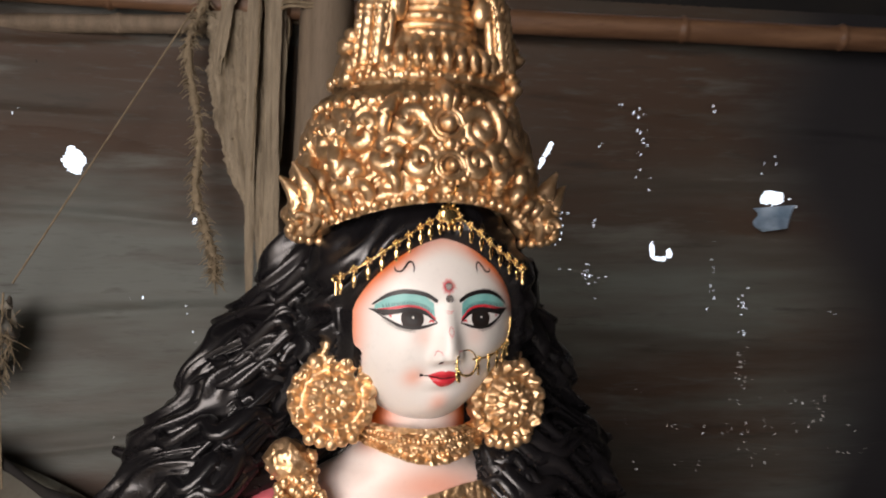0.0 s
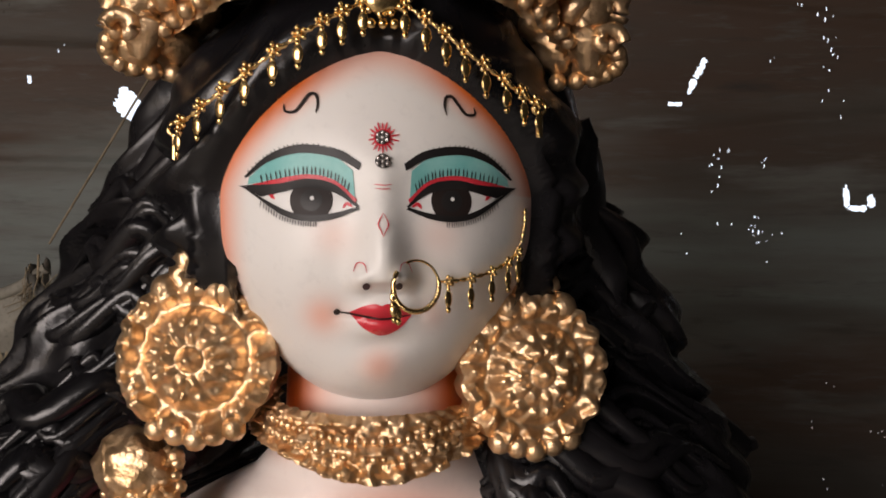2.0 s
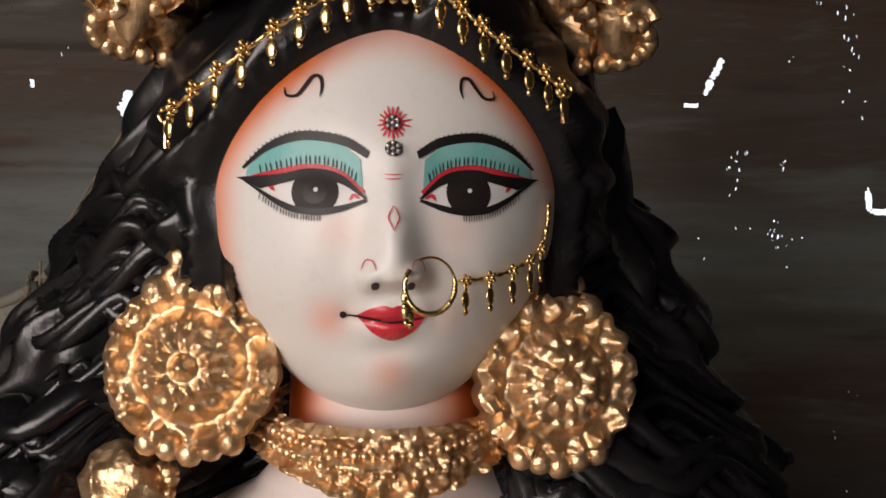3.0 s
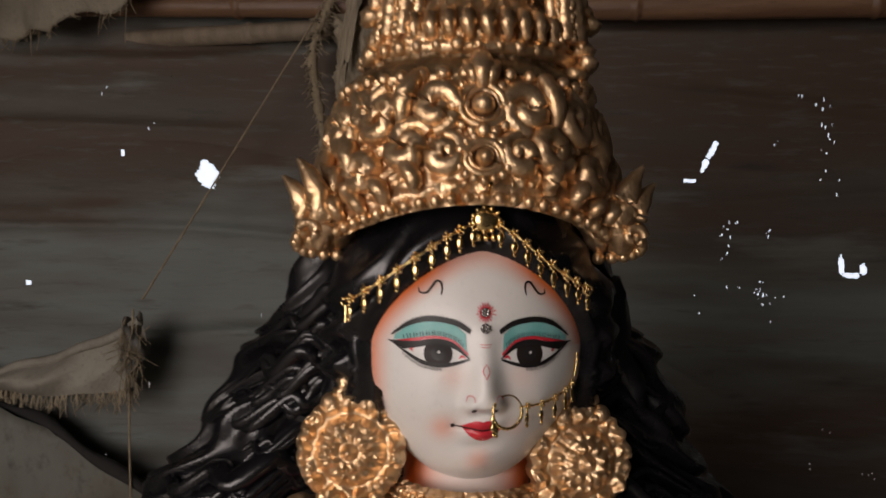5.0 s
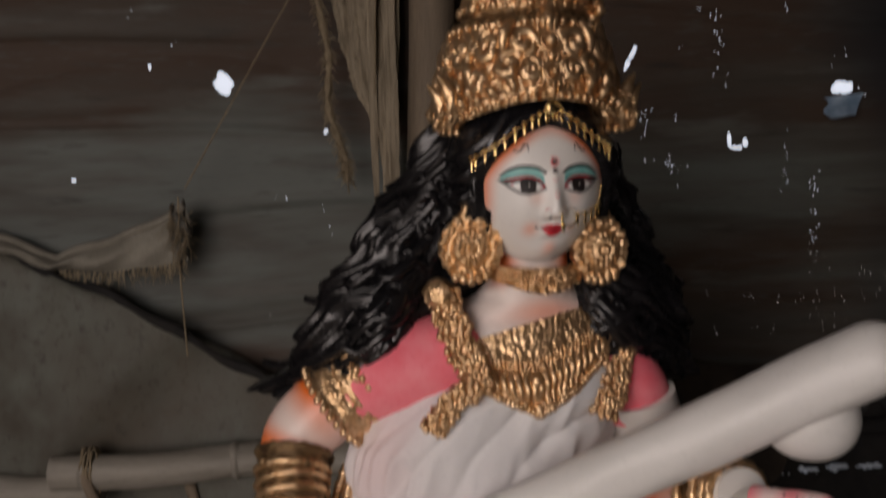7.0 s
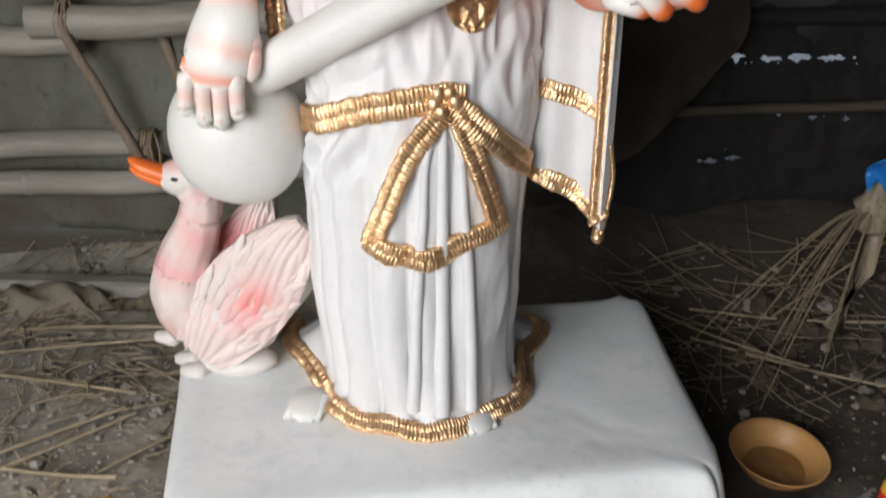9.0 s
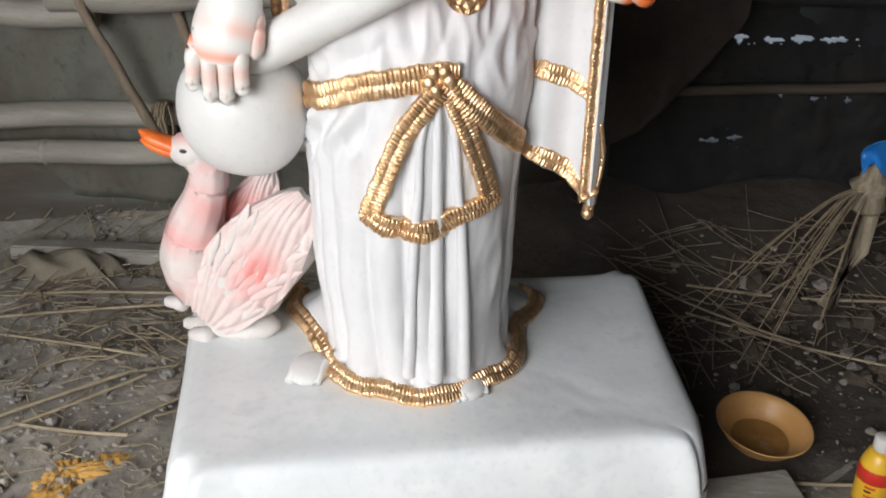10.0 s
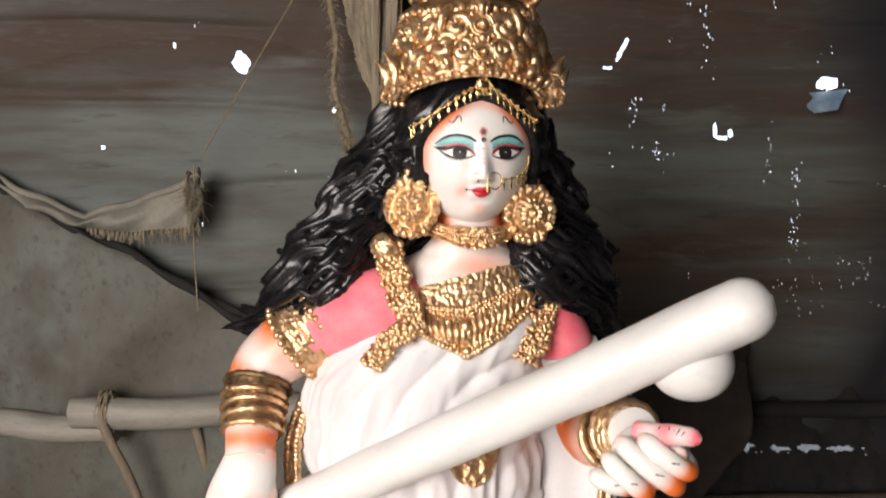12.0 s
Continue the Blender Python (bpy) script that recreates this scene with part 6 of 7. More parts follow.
# ---- poles, posts and hangings of the shed ----
def pole(name, a_, b_, r0, r1, mat, label, category, nodes=(), group="", bend=0.0, seed=0, n=18):
    """A bamboo or round pole between two points, with raised joints as parts."""
    a_, b_ = np.asarray(a_, float), np.asarray(b_, float)
    t_ = thing(name, tuple(a_), label, category, group)
    s_ = np.linspace(0, 1, 40)
    line = a_ + (b_ - a_) * s_[:, None]
    line[:, 2] += bend * np.sin(math.pi * s_)
    line += np.array([[wobble((v_ * 3, seed, k_), 1.0, r0 * 0.5) for k_ in range(3)] for v_ in s_])
    c_ = Sculpt()
    c_.tube(line, np.linspace(r0, r1, 40), mat, n=n, bumps=lambda q, an: 0.04 * np.sin(3 * an + 5 * q + seed) + 0.03 * np.sin(7 * an + 23 * q))
    c_.link("culm" if nodes else "shaft", tuple(a_), t_)
    for q in nodes:
        i_ = min(38, max(1, int(q * 39)))
        d_ = unit(line[i_ + 1] - line[i_ - 1])
        r_ = r0 + (r1 - r0) * q
        c_ = Sculpt()
        c_.tube([line[i_] + d_ * k_ for k_ in (-0.014, -0.006, 0.0, 0.005, 0.012)], [r_ * k_ for k_ in (0.99, 1.06, 1.17, 1.07, 0.99)], mat, n=n)
        c_.link("node_ring", tuple(line[i_]), t_)
    return t_


pole("timber_post", (-0.305, 2.06, 0.05), (-0.275, 2.05, 2.76), 0.062, 0.058, WOOD, "weathered round timber post holding up the roof", "post", group="roof posts", seed=1)
pole("timber_post", (-0.150, 2.17, 0.05), (-0.140, 2.16, 2.76), 0.047, 0.045, WOOD, "slimmer dark timber post behind the thicker one", "post", group="roof posts", seed=2)
pole("bamboo_pole", (-1.30, 2.00, 2.19), (1.30, 2.23, 2.135), 0.026, 0.030, BAMBOO, "reddish-brown bamboo tie pole lashed across the posts", "bamboo pole", (0.06, 0.21, 0.37, 0.55, 0.72, 0.88), "bamboo poles", -0.012, 3)
pole("bamboo_pole", (-1.65, 2.06, 2.115), (-0.36, 2.10, 2.12), 0.022, 0.022, WOOD, "dusty split bamboo lath below the tie pole", "bamboo pole", (0.3, 0.7), "bamboo poles", 0.0, 4)
pole("bamboo_pole", (-1.285, 1.85, 0.79), (-0.20, 1.99, 0.81), 0.046, 0.044, BAMBOO_GREY, "thick grey weathered bamboo rail with a sawn end", "bamboo pole", (0.09, 0.45, 0.8), "bamboo poles", 0.0, 5)
pole("bamboo_pole", (-1.85, 1.90, 0.375), (-0.25, 2.02, 0.50), 0.040, 0.040, BAMBOO_GREY, "grey weathered bamboo rail low on the wall", "bamboo pole", (0.2, 0.55, 0.85), "bamboo poles", 0.0, 6)
pole("bamboo_pole", (-1.85, 1.84, 0.27), (-0.25, 1.97, 0.40), 0.036, 0.036, BAMBOO_GREY, "grey weathered bamboo rail near the ground", "bamboo pole", (0.3, 0.62), "bamboo poles", 0.0, 7)
pole("bamboo_pole", (-1.90, 1.86, 0.72), (-1.18, 1.90, 0.735), 0.040, 0.042, BAMBOO_GREY, "dark bamboo rail end beside the sawn one", "bamboo pole", (0.5,), "bamboo poles", 0.0, 8)
pole("lashed_stick", (-1.19, 1.82, 0.80), (-1.02, 1.84, 0.40), 0.013, 0.016, WOOD, "slanting stick lashed between the bamboo rails", "stick", (), "lashed sticks", 0.0, 9, 12)
pole("lashed_stick", (-0.98, 1.95, 0.80), (-0.90, 1.97, 0.48), 0.015, 0.016, WOOD, "thin dark slanting stick behind the rail", "stick", (), "lashed sticks", 0.0, 10, 12)
pole("lashed_stick", (0.36, 2.20, 0.50), (1.40, 2.28, 0.545), 0.015, 0.018, DARK_WOOD, "thin dull brown stick fixed along the foot of the wall", "stick", (), "lashed sticks", 0.01, 11, 12)
pole("lashed_stick", (0.36, 2.22, 0.78), (1.40, 2.32, 0.80), 0.024, 0.026, TARP_DARK, "black pole under the wall sheet", "stick", (), "lashed sticks", 0.0, 12, 12)


def lashing(c_, d_, r_, turns, label):
    """Cord wound round a pole."""
    s_ = Sculpt()
    d_ = unit(d_)
    x_ = unit(np.cross(d_, (0.3, 1, 0.2)))
    y_ = np.cross(x_, d_)
    an = np.linspace(0, 2 * math.pi * turns, 18 * turns)
    line = np.asarray(c_) + np.outer((an / (2 * math.pi) - turns / 2) * 0.0085, d_) + np.outer(r_ * np.cos(an), x_) + np.outer(r_ * np.sin(an), y_)
    line += 0.003 * rng.normal(size=line.shape) * 0.5
    s_.tube(line, 0.0042, ROPE, n=6)
    s_.tube(spline([line[-1], line[-1] + (0.02, -0.02, -0.05), line[-1] + (0.015, -0.02, -0.12)], 12), 0.003, ROPE, n=6)
    return tagged(s_.link("rope_lashing", tuple(c_)), label, "rope", "rope lashings")


lashing((-1.19, 1.865, 0.80), (1, 0.13, 0.02), 0.052, 4, "coir cord wound round the bamboo rail")
lashing((-1.02, 1.90, 0.43), (1, 0.08, 0.08), 0.052, 5, "coir cord wound round the lower rails")
lashing((-0.315, 2.06, 2.15), (0.02, 0, 1), 0.070, 4, "coir cord binding the tie pole to the post")

# dried palm stalks and crumpled leaf strips tied beside the post
strip_rng = np.random.default_rng(31)
for k, (x0, x1, zt_, zb_, w_, y_) in enumerate(((-0.395, -0.400, 2.70, 1.32, 0.026, 2.03), (-0.440, -0.425, 2.70, 1.38, 0.014, 2.02), (-0.500, -0.440, 2.14, 1.70, 0.052, 2.05), (-0.372, -0.385, 2.70, 1.30, 0.020, 2.00),
                                                (-0.425, -0.405, 2.10, 1.45, 0.034, 2.04), (-0.52, -0.47, 2.70, 2.05, 0.030, 2.05), (-0.455, -0.50, 2.70, 2.0, 0.024, 2.01), (-0.53, -0.485, 2.14, 1.84, 0.040, 2.06))):
    s_ = Sculpt()
    q = np.linspace(0, 1, 60)
    line = np.stack([x0 + (x1 - x0) * q + 0.010 * np.sin(4 * q + k), y_ + 0.012 * np.sin(5 * q + 2 * k), zt_ + (zb_ - zt_) * q], -1)
    hw = w_ * (1 - 0.75 * q ** 4) * (1 + 0.12 * np.sin(15 * q + k) + 0.06 * strip_rng.normal(size=60))
    cross = np.linspace(-1, 1, 11)
    crease = np.array([[noise.noise(Vector((4 * c_ + 3 * k, 3.5 * q_ * (zt_ - zb_), k))) + 0.6 * noise.noise(Vector((9 * c_, 11 * q_, 5 + k))) for q_ in q] for c_ in cross])
    rows = line[None] + np.stack([cross[:, None] * hw[None], 0.5 * hw[None] * crease + 0.004 * np.abs(cross)[:, None], 0.010 * strip_rng.normal(size=11)[:, None] * (q[None] > 0.97)], -1)
    s_.grid(rows, LEAF)
    s_.grid(rows + np.array((0, 0.003, 0)), LEAF)
    for e_ in (0, 10):
        s_.grid(np.stack([rows[e_], rows[e_] + np.array((0, 0.003, 0))]), LEAF)
    tagged(s_.link("dried_palm_strip", (x1, y_, zb_)), "dried brown palm leaf strip hanging beside the post", "leaf", "palm strips")


def frayed(name, pts, r_, hairs, label, category):
    """A hanging frayed cord, bristling with loose fibres."""
    s_ = Sculpt()
    line = spline(pts, 60)
    s_.tube(line, r_ * (1 + 0.25 * np.sin(np.arange(60) * 1.1) + 0.25 * np.sin(np.arange(60) * 2.7)), ROPE, n=8)
    for _ in range(hairs):
        q = line[rng.integers(0, 60)]
        d_ = rng.normal(size=3) * np.array((1, 0.6, 0.7))
        d_ = unit(d_) * rng.uniform(0.010, 0.034)
        s_.tube([q, q + d_ * 0.6 + (0, 0, -0.002), q + d_ + (0, 0, -0.010)], (0.0017, 0.0014, 0.0007), STRAW if rng.random() < 0.4 else ROPE, n=4, cap=False)
    return tagged(s_.link(name, tuple(line[-1])), label, category)


frayed("frayed_rope", [(-0.540, 2.02, 2.16), (-0.575, 2.01, 2.04), (-0.548, 2.01, 1.86), (-0.555, 2.02, 1.72), (-0.520, 2.02, 1.60), (-0.512, 2.02, 1.53)], 0.0095, 620, "frayed brown coir rope hanging from the tie pole", "rope")
for pts, r_, lab in (([(-0.565, 2.02, 2.14), (-0.75, 1.99, 1.83), (-0.93, 1.95, 1.52)], 0.0022, "thin slanting twine tied to the tie pole"), ([(-0.945, 1.94, 1.50), (-0.95, 1.94, 1.30), (-0.942, 1.94, 1.08)], 0.0024, "loose twine hanging from the folded sheet"),
                     ([(-0.415, 1.98, 2.70), (-0.41, 1.98, 2.2), (-0.425, 1.98, 1.75)], 0.003, "thin cord hanging along the post")):
    s_ = Sculpt()
    s_.tube(spline(pts, 30), r_, ROPE, n=6)
    tagged(s_.link("twine", tuple(pts[-1])), lab, "twine", "twines")


def cloth_sheet(name, us, top, bottom, depth, mat, label, category, fringe=0, rows_=40, thick=0.004, flecks_=0, fold=0.012, crumple=0.0, tears=()):
    """A hanging cloth between a top and a bottom line over x, with slack folds and a frayed lower edge."""
    s_ = Sculpt()
    u_, v_ = np.meshgrid(us, np.linspace(0, 1, rows_), indexing="ij")
    tz, bz = top(us)[:, None], bottom(us)[:, None]
    z_ = tz + (bz - tz) * v_
    y_ = depth(u_, v_) + fold * np.sin(9 * u_ + 5 * v_ + 2 * np.sin(4 * u_)) * (0.3 + v_) + 0.4 * fold * np.sin(27 * u_ - 9 * v_)
    if crumple:
        y_ = y_ + np.array([[crumple * (noise.noise(Vector((5 * a_, 5 * b_, 1))) + 0.5 * noise.noise(Vector((13 * a_, 13 * b_, 4))) + 0.25 * noise.noise(Vector((29 * a_, 29 * b_, 9)))) for a_, b_ in zip(ra, rb)] for ra, rb in zip(u_, z_)])
    p_ = np.stack([u_, y_, z_], -1)
    skip_ = None
    if flecks_:
        skip_ = rng.random(u_.shape) < flecks_
        for tu, tz_, ru_, rz_ in tears:
            skip_ |= np.abs((u_ - tu) / ru_) + np.abs((z_ - tz_) / rz_) + 0.25 * np.sin(140 * u_ + 90 * z_) < 1
    s_.grid(p_, mat, skip=skip_)
    f_ = Sculpt()
    for _ in range(fringe):
        q = p_[rng.integers(0, len(us)), -1]
        ln = 0.012 * math.exp(rng.normal(0.3, 0.6))
        f_.tube([q + (0, 0, 0.004), q + (rng.normal(0, 0.004), -0.003, -ln * 0.5), q + (rng.normal(0, 0.008), -0.004, -ln)], (0.0012, 0.001, 0.0005), ROPE, n=4, cap=False)
    ob = s_.link(name, tuple(p_[len(us) // 2, -1]))
    so = ob.modifiers.new("thickness", "SOLIDIFY")
    so.thickness = thick
    if fringe:
        f_.link("fringe", tuple(p_[len(us) // 2, -1]), ob, label="frayed loose threads")["kind"] = "stuff"
    return tagged(ob, label, category)


us = np.linspace(-1.85, -0.56, 150)
cloth_sheet("torn_sacking", us, lambda u_: 2.80 + 0 * u_, lambda u_: np.interp(u_, (-1.85, -1.45, -1.2, -1.02, -0.93, -0.74, -0.64, -0.56), (2.10, 2.13, 2.10, 2.13, 2.17, 2.27, 2.36, 2.48)) + 0.012 * np.sin(40 * u_), lambda u_, v_: 1.98 - 0.10 * np.sin(math.pi * v_) - 0.05 * v_,
            JUTE, "torn grey-brown jute sacking drooping from the roof", "sacking", fringe=190, fold=0.020, rows_=70, crumple=0.035)
us = np.linspace(-1.93, -0.35, 110)
edge_top = lambda u_: np.interp(u_, (-1.93, -1.60, -1.45, -1.27, -1.10, -0.86, -0.62, -0.35), (1.62, 1.47, 1.38, 1.29, 1.22, 1.07, 0.94, 0.84))
slung = cloth_sheet("hanging_tarpaulin", us, edge_top, lambda u_: 0.12 + 0 * u_, lambda u_, v_: 2.03 + 0.07 * u_ + 0.04 * v_ - 0.05 * np.sin(math.pi * v_) + 0.045 * np.sin(6 * (u_ + 0.8 * v_)) * (1 - 0.6 * v_) + 0.010 * np.sin(17 * (u_ + 0.55 * v_) + 3 * np.sin(2 * u_)) * (1 - 0.7 * v_) + 0.014 * np.abs(np.sin(11 * (u_ + 1.0 * v_) + 2 * u_)) ** 0.5, TARP_PALE,
            "faded green-grey tarpaulin slung slantwise below the wall sheet", "tarpaulin", fringe=40, fold=0.008)
# black roll along its slanting edge, in place of the shadow gap there
s_ = Sculpt()
u_ = np.linspace(-1.93, -0.36, 70)
s_.tube(np.stack([u_, 2.025 + 0.07 * u_ + 0.004 * np.sin(20 * u_), edge_top(u_) + 0.006 * np.sin(31 * u_)], -1), 0.013 * (1 + 0.3 * np.sin(np.arange(70) * 0.8)), TARP_DARK, n=8)
s_.link("hem", (-1.1, 1.95, 1.2), slung, label="black roll standing in for the shadow along the slung edge")
# pouch of folded sheet caught up by the twine
s_ = Sculpt()
q, w_ = np.meshgrid(np.linspace(0, 1, 50), np.linspace(0, 1, 22), indexing="ij")
tx = -1.60 + 0.665 * q
tz = np.interp(q, (0, 0.22, 0.47, 0.60, 0.85, 1.0), (1.475, 1.41, 1.345, 1.37, 1.42, 1.475))
bz = np.interp(q, (0, 0.22, 0.47, 0.60, 0.85, 1.0), (1.45, 1.36, 1.315, 1.305, 1.31, 1.335))
py = 1.93 + 0.03 * q - 0.045 * np.sin(math.pi * w_) * np.sin(math.pi * np.clip(q * 0.9 + 0.1, 0, 1)) + 0.006 * np.sin(30 * q + 6 * w_)
pouch = np.stack([tx + 0.01 * np.sin(5 * w_), py, tz + (bz - tz) * w_ + 0.004 * np.sin(25 * q)], -1)
s_.grid(pouch, SACK_PALE)
s_.tube(pouch[:, 0] + np.array((0, -0.004, 0.002)), 0.011, SACK_PALE, n=8)
f_ = Sculpt()
for _ in range(170):
    b_ = pouch[rng.integers(22, 50), -1]
    ln = rng.uniform(0.012, 0.05)
    f_.tube([b_ + (0, 0, 0.006), b_ + (rng.normal(0, 0.005), -0.003, -ln * 0.5), b_ + (rng.normal(0, 0.009), -0.004, -ln)], (0.0015, 0.0012, 0.0006), STRAW, n=4, cap=False)
for _ in range(60):
    b_ = np.array((-0.945, 1.94, 1.42)) + rng.normal(0, 1, 3) * (0.014, 0.008, 0.03)
    ln = rng.uniform(0.02, 0.09)
    f_.tube([b_, b_ + (rng.normal(0, 0.012), -0.01, -ln * 0.5), b_ + (rng.normal(0, 0.02), -0.008, -ln)], (0.0013, 0.0011, 0.0006), ROPE, n=4, cap=False)
s_.ball((-0.948, 1.955, 1.425), (0.024, 0.022, 0.060), TARP, nu=20, nv=26, bumps=lambda q_: 0.30 * np.sin(6 * q_[..., 2] + 3 * q_[..., 0]) + 0.15 * np.sin(11 * q_[..., 0] + 4 * q_[..., 2]))
so = s_.link("folded_sheet", (-1.25, 1.93, 1.31))
tagged(so, "folded fringed cloth pouch hitched up by a twine", "cloth")
f_.link("fringe", (-1.25, 1.93, 1.31), so, label="frayed straw-coloured threads")["kind"] = "stuff"

# dark cloth hanging low behind the statue, and a dark bundle
us = np.linspace(0.12, 0.62, 60)
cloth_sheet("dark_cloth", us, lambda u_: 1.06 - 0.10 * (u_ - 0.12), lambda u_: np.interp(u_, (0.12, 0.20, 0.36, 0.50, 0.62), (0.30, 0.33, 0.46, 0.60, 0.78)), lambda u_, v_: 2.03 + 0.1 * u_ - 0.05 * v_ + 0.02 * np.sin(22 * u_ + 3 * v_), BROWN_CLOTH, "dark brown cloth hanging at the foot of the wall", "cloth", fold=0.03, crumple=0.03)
# rents in it that still let the daylight in
TEARS = [(0.655, 0.665, 0.020, 0.018), (0.75, 0.662, 0.034, 0.010), (0.83, 0.668, 0.045, 0.012), (0.93, 0.665, 0.060, 0.009), (0.605, 0.345, 0.035, 0.010), (0.68, 0.355, 0.022, 0.012), (0.80, 0.50, 0.012, 0.010), (0.90, 0.49, 0.016, 0.008), (1.0, 0.485, 0.012, 0.012)]
# added sheet: its black stands in for shade along the wall's foot
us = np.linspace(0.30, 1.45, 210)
cloth_sheet("black_sheet", us, lambda u_: 0.94 + 0.05 * np.sin(2 * u_) + 0.015 * np.sin(11 * u_), lambda u_: 0.20 + 0.03 * np.sin(9 * u_), lambda u_, v_: 2.19 + 0.13 * u_, TARP_DARK, "black sheet added over the wall's foot, standing in for its shade", "plastic sheet", fold=0.012, flecks_=0.0022, rows_=150, crumple=0.02,
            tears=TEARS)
# added cloth: stands in for the shade in the wall's right corner
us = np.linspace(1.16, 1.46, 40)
cloth_sheet("sooty_cloth", us, lambda u_: 2.20 + 0 * u_, lambda u_: 0.92 + 0.10 * np.sin(7 * u_), lambda u_, v_: wall_y(u_, 1.6) - 0.035 + 0 * v_, TARP_DARK, "black cloth added over the wall's corner, standing in for its shade", "cloth", fold=0.008)
# flap under the square tear, the blue daylight on it put into its colour
s_ = Sculpt()
q, w_ = np.meshgrid(np.linspace(0, 1, 14), np.linspace(0, 1, 12), indexing="ij")
s_.grid(np.stack([0.792 + 0.11 * q * (1 - 0.35 * w_) + 0.01 * np.sin(7 * w_) * (1 - q), wall_y(0.87, 1.7) - 0.015 - 0.05 * w_ ** 1.5 + 0.006 * np.sin(8 * q), 1.722 - 0.062 * w_ + 0.01 * q], -1), FLAP)
tagged(s_.link("torn_flap", (0.87, wall_y(0.87, 1.7), 1.64)), "torn flap folded down under a square tear, blue daylight in its colour", "flap")

# ---- on the ground ----
def at_ground(x_, y_):
    return float(ground_z(np.array(x_), np.array(y_)))


bowl = thing("bowl", (0.645, 1.215, at_ground(0.645, 1.215)), "shallow ochre plastic bowl with dregs of paint, on the earth", "bowl")
bz0 = at_ground(0.645, 1.215) - 0.002
prof = [(0.0, 0.004), (0.045, 0.004), (0.062, 0.010), (0.082, 0.030), (0.096, 0.055), (0.106, 0.064), (0.107, 0.067), (0.104, 0.0675), (0.093, 0.058), (0.078, 0.034), (0.060, 0.015), (0.0, 0.010)]
an = np.linspace(0, 2 * math.pi, 64, endpoint=False)
rot = Matrix.Rotation(0.10, 3, "X") @ Matrix.Rotation(0.06, 3, "Y")
s_ = Sculpt()
s_.grid(np.array([[np.array((0.645, 1.215, bz0 + 0.004)) + np.array(rot @ Vector((r_ * math.cos(t_), r_ * math.sin(t_), h_))) for t_ in an] for r_, h_ in prof]), BOWL, wrap=True)
s_.link("basin", (0.645, 1.215, bz0), bowl)
s_ = Sculpt()
s_.grid(np.array([[np.array((0.645, 1.215, bz0 + 0.006)) + np.array(rot @ Vector((r_ * math.cos(t_), r_ * math.sin(t_) - 0.003, 0.021 + 0.001 * math.sin(3 * t_)))) for t_ in an] for r_ in (0.001, 0.03, 0.055, 0.064)]), PAINT_DREGS, wrap=True)
s_.link("wet_paint", (0.645, 1.215, bz0 + 0.02), bowl, label="wet brown-ochre paint")

tin_at = np.array((0.850, 1.07, at_ground(0.850, 1.07) - 0.002))
tin = thing("paint_bottle", tuple(tin_at), "small yellow and red printed bottle with an off-white cap", "bottle")
for nm, prof, mt, lab in (("body", [(0.0, 0.0), (0.034, 0.0), (0.036, 0.004), (0.036, 0.075), (0.034, 0.10), (0.026, 0.125), (0.018, 0.132), (0.0, 0.132)], TIN_YELLOW, ""), ("cap", [(0.0, 0.132), (0.019, 0.132), (0.020, 0.136), (0.020, 0.160), (0.017, 0.164), (0.0, 0.164)], CAP, "off-white screw cap"),
                          ("label_band", [(0.0362, 0.060), (0.0368, 0.062), (0.0368, 0.088), (0.0355, 0.092)], TIN_RED, "red printed band")):
    s_ = Sculpt()
    s_.grid(np.array([[tin_at + np.array((r_ * math.cos(t_), r_ * math.sin(t_), h_)) for t_ in an] for r_, h_ in prof]), mt, wrap=True)
    s_.link(nm, tuple(tin_at), tin, label=lab)
for k, (z_, w0, w1) in enumerate(((0.050, -2.35, -1.75), (0.040, -2.35, -1.95), (0.028, -2.3, -1.7))):
    s_ = Sculpt()
    t_ = np.linspace(w0, w1, 10)
    s_.grid(np.stack([np.stack([tin_at[0] + 0.0366 * np.cos(t_), tin_at[1] + 0.0366 * np.sin(t_), tin_at[2] + z_ + h_ + 0 * t_], -1) for h_ in (0, 0.005)]), TIN_RED if k != 1 else BLACK)
    s_.link("print_bar", tuple(tin_at), tin)


def board(x_, y_, ln, w_, th_, yaw, label, lift=0.0, tilt=0.0):
    s_ = Sculpt()
    z_ = at_ground(x_, y_) + lift
    m_ = Matrix.Translation((x_, y_, z_)) @ Matrix.Rotation(yaw, 4, "Z") @ Matrix.Rotation(tilt, 4, "Y")
    box(s_, (-ln / 2, -w_ / 2, -0.004), (ln / 2, w_ / 2, th_), PLANK, m_, 0.005, 0.006)
    return tagged(s_.link("wooden_board", (x_, y_, z_), smooth=False), label, "board", "loose boards")


board(0.50, 0.985, 0.40, 0.10, 0.028, radians(18), "rough grey board with a pointed end, lying by the slab")
board(0.88, 0.86, 0.46, 0.09, 0.03, radians(14), "grey weathered board lying on the earth")
board(0.80, 1.13, 0.16, 0.018, 0.010, radians(44), "thin split lath lying beside the bowl")
board(-1.02, 1.62, 0.26, 0.13, 0.02, radians(10), "pale broken board half buried in straw")
board(-1.25, 1.80, 0.50, 0.07, 0.045, radians(6), "dusty plank along the foot of the wall", 0.0)

# ochre powder spilt on the earth
s_ = Sculpt()
rr, an2 = np.meshgrid(np.linspace(0.0, 1, 26), np.linspace(0, 2 * math.pi, 120, endpoint=False), indexing="ij")
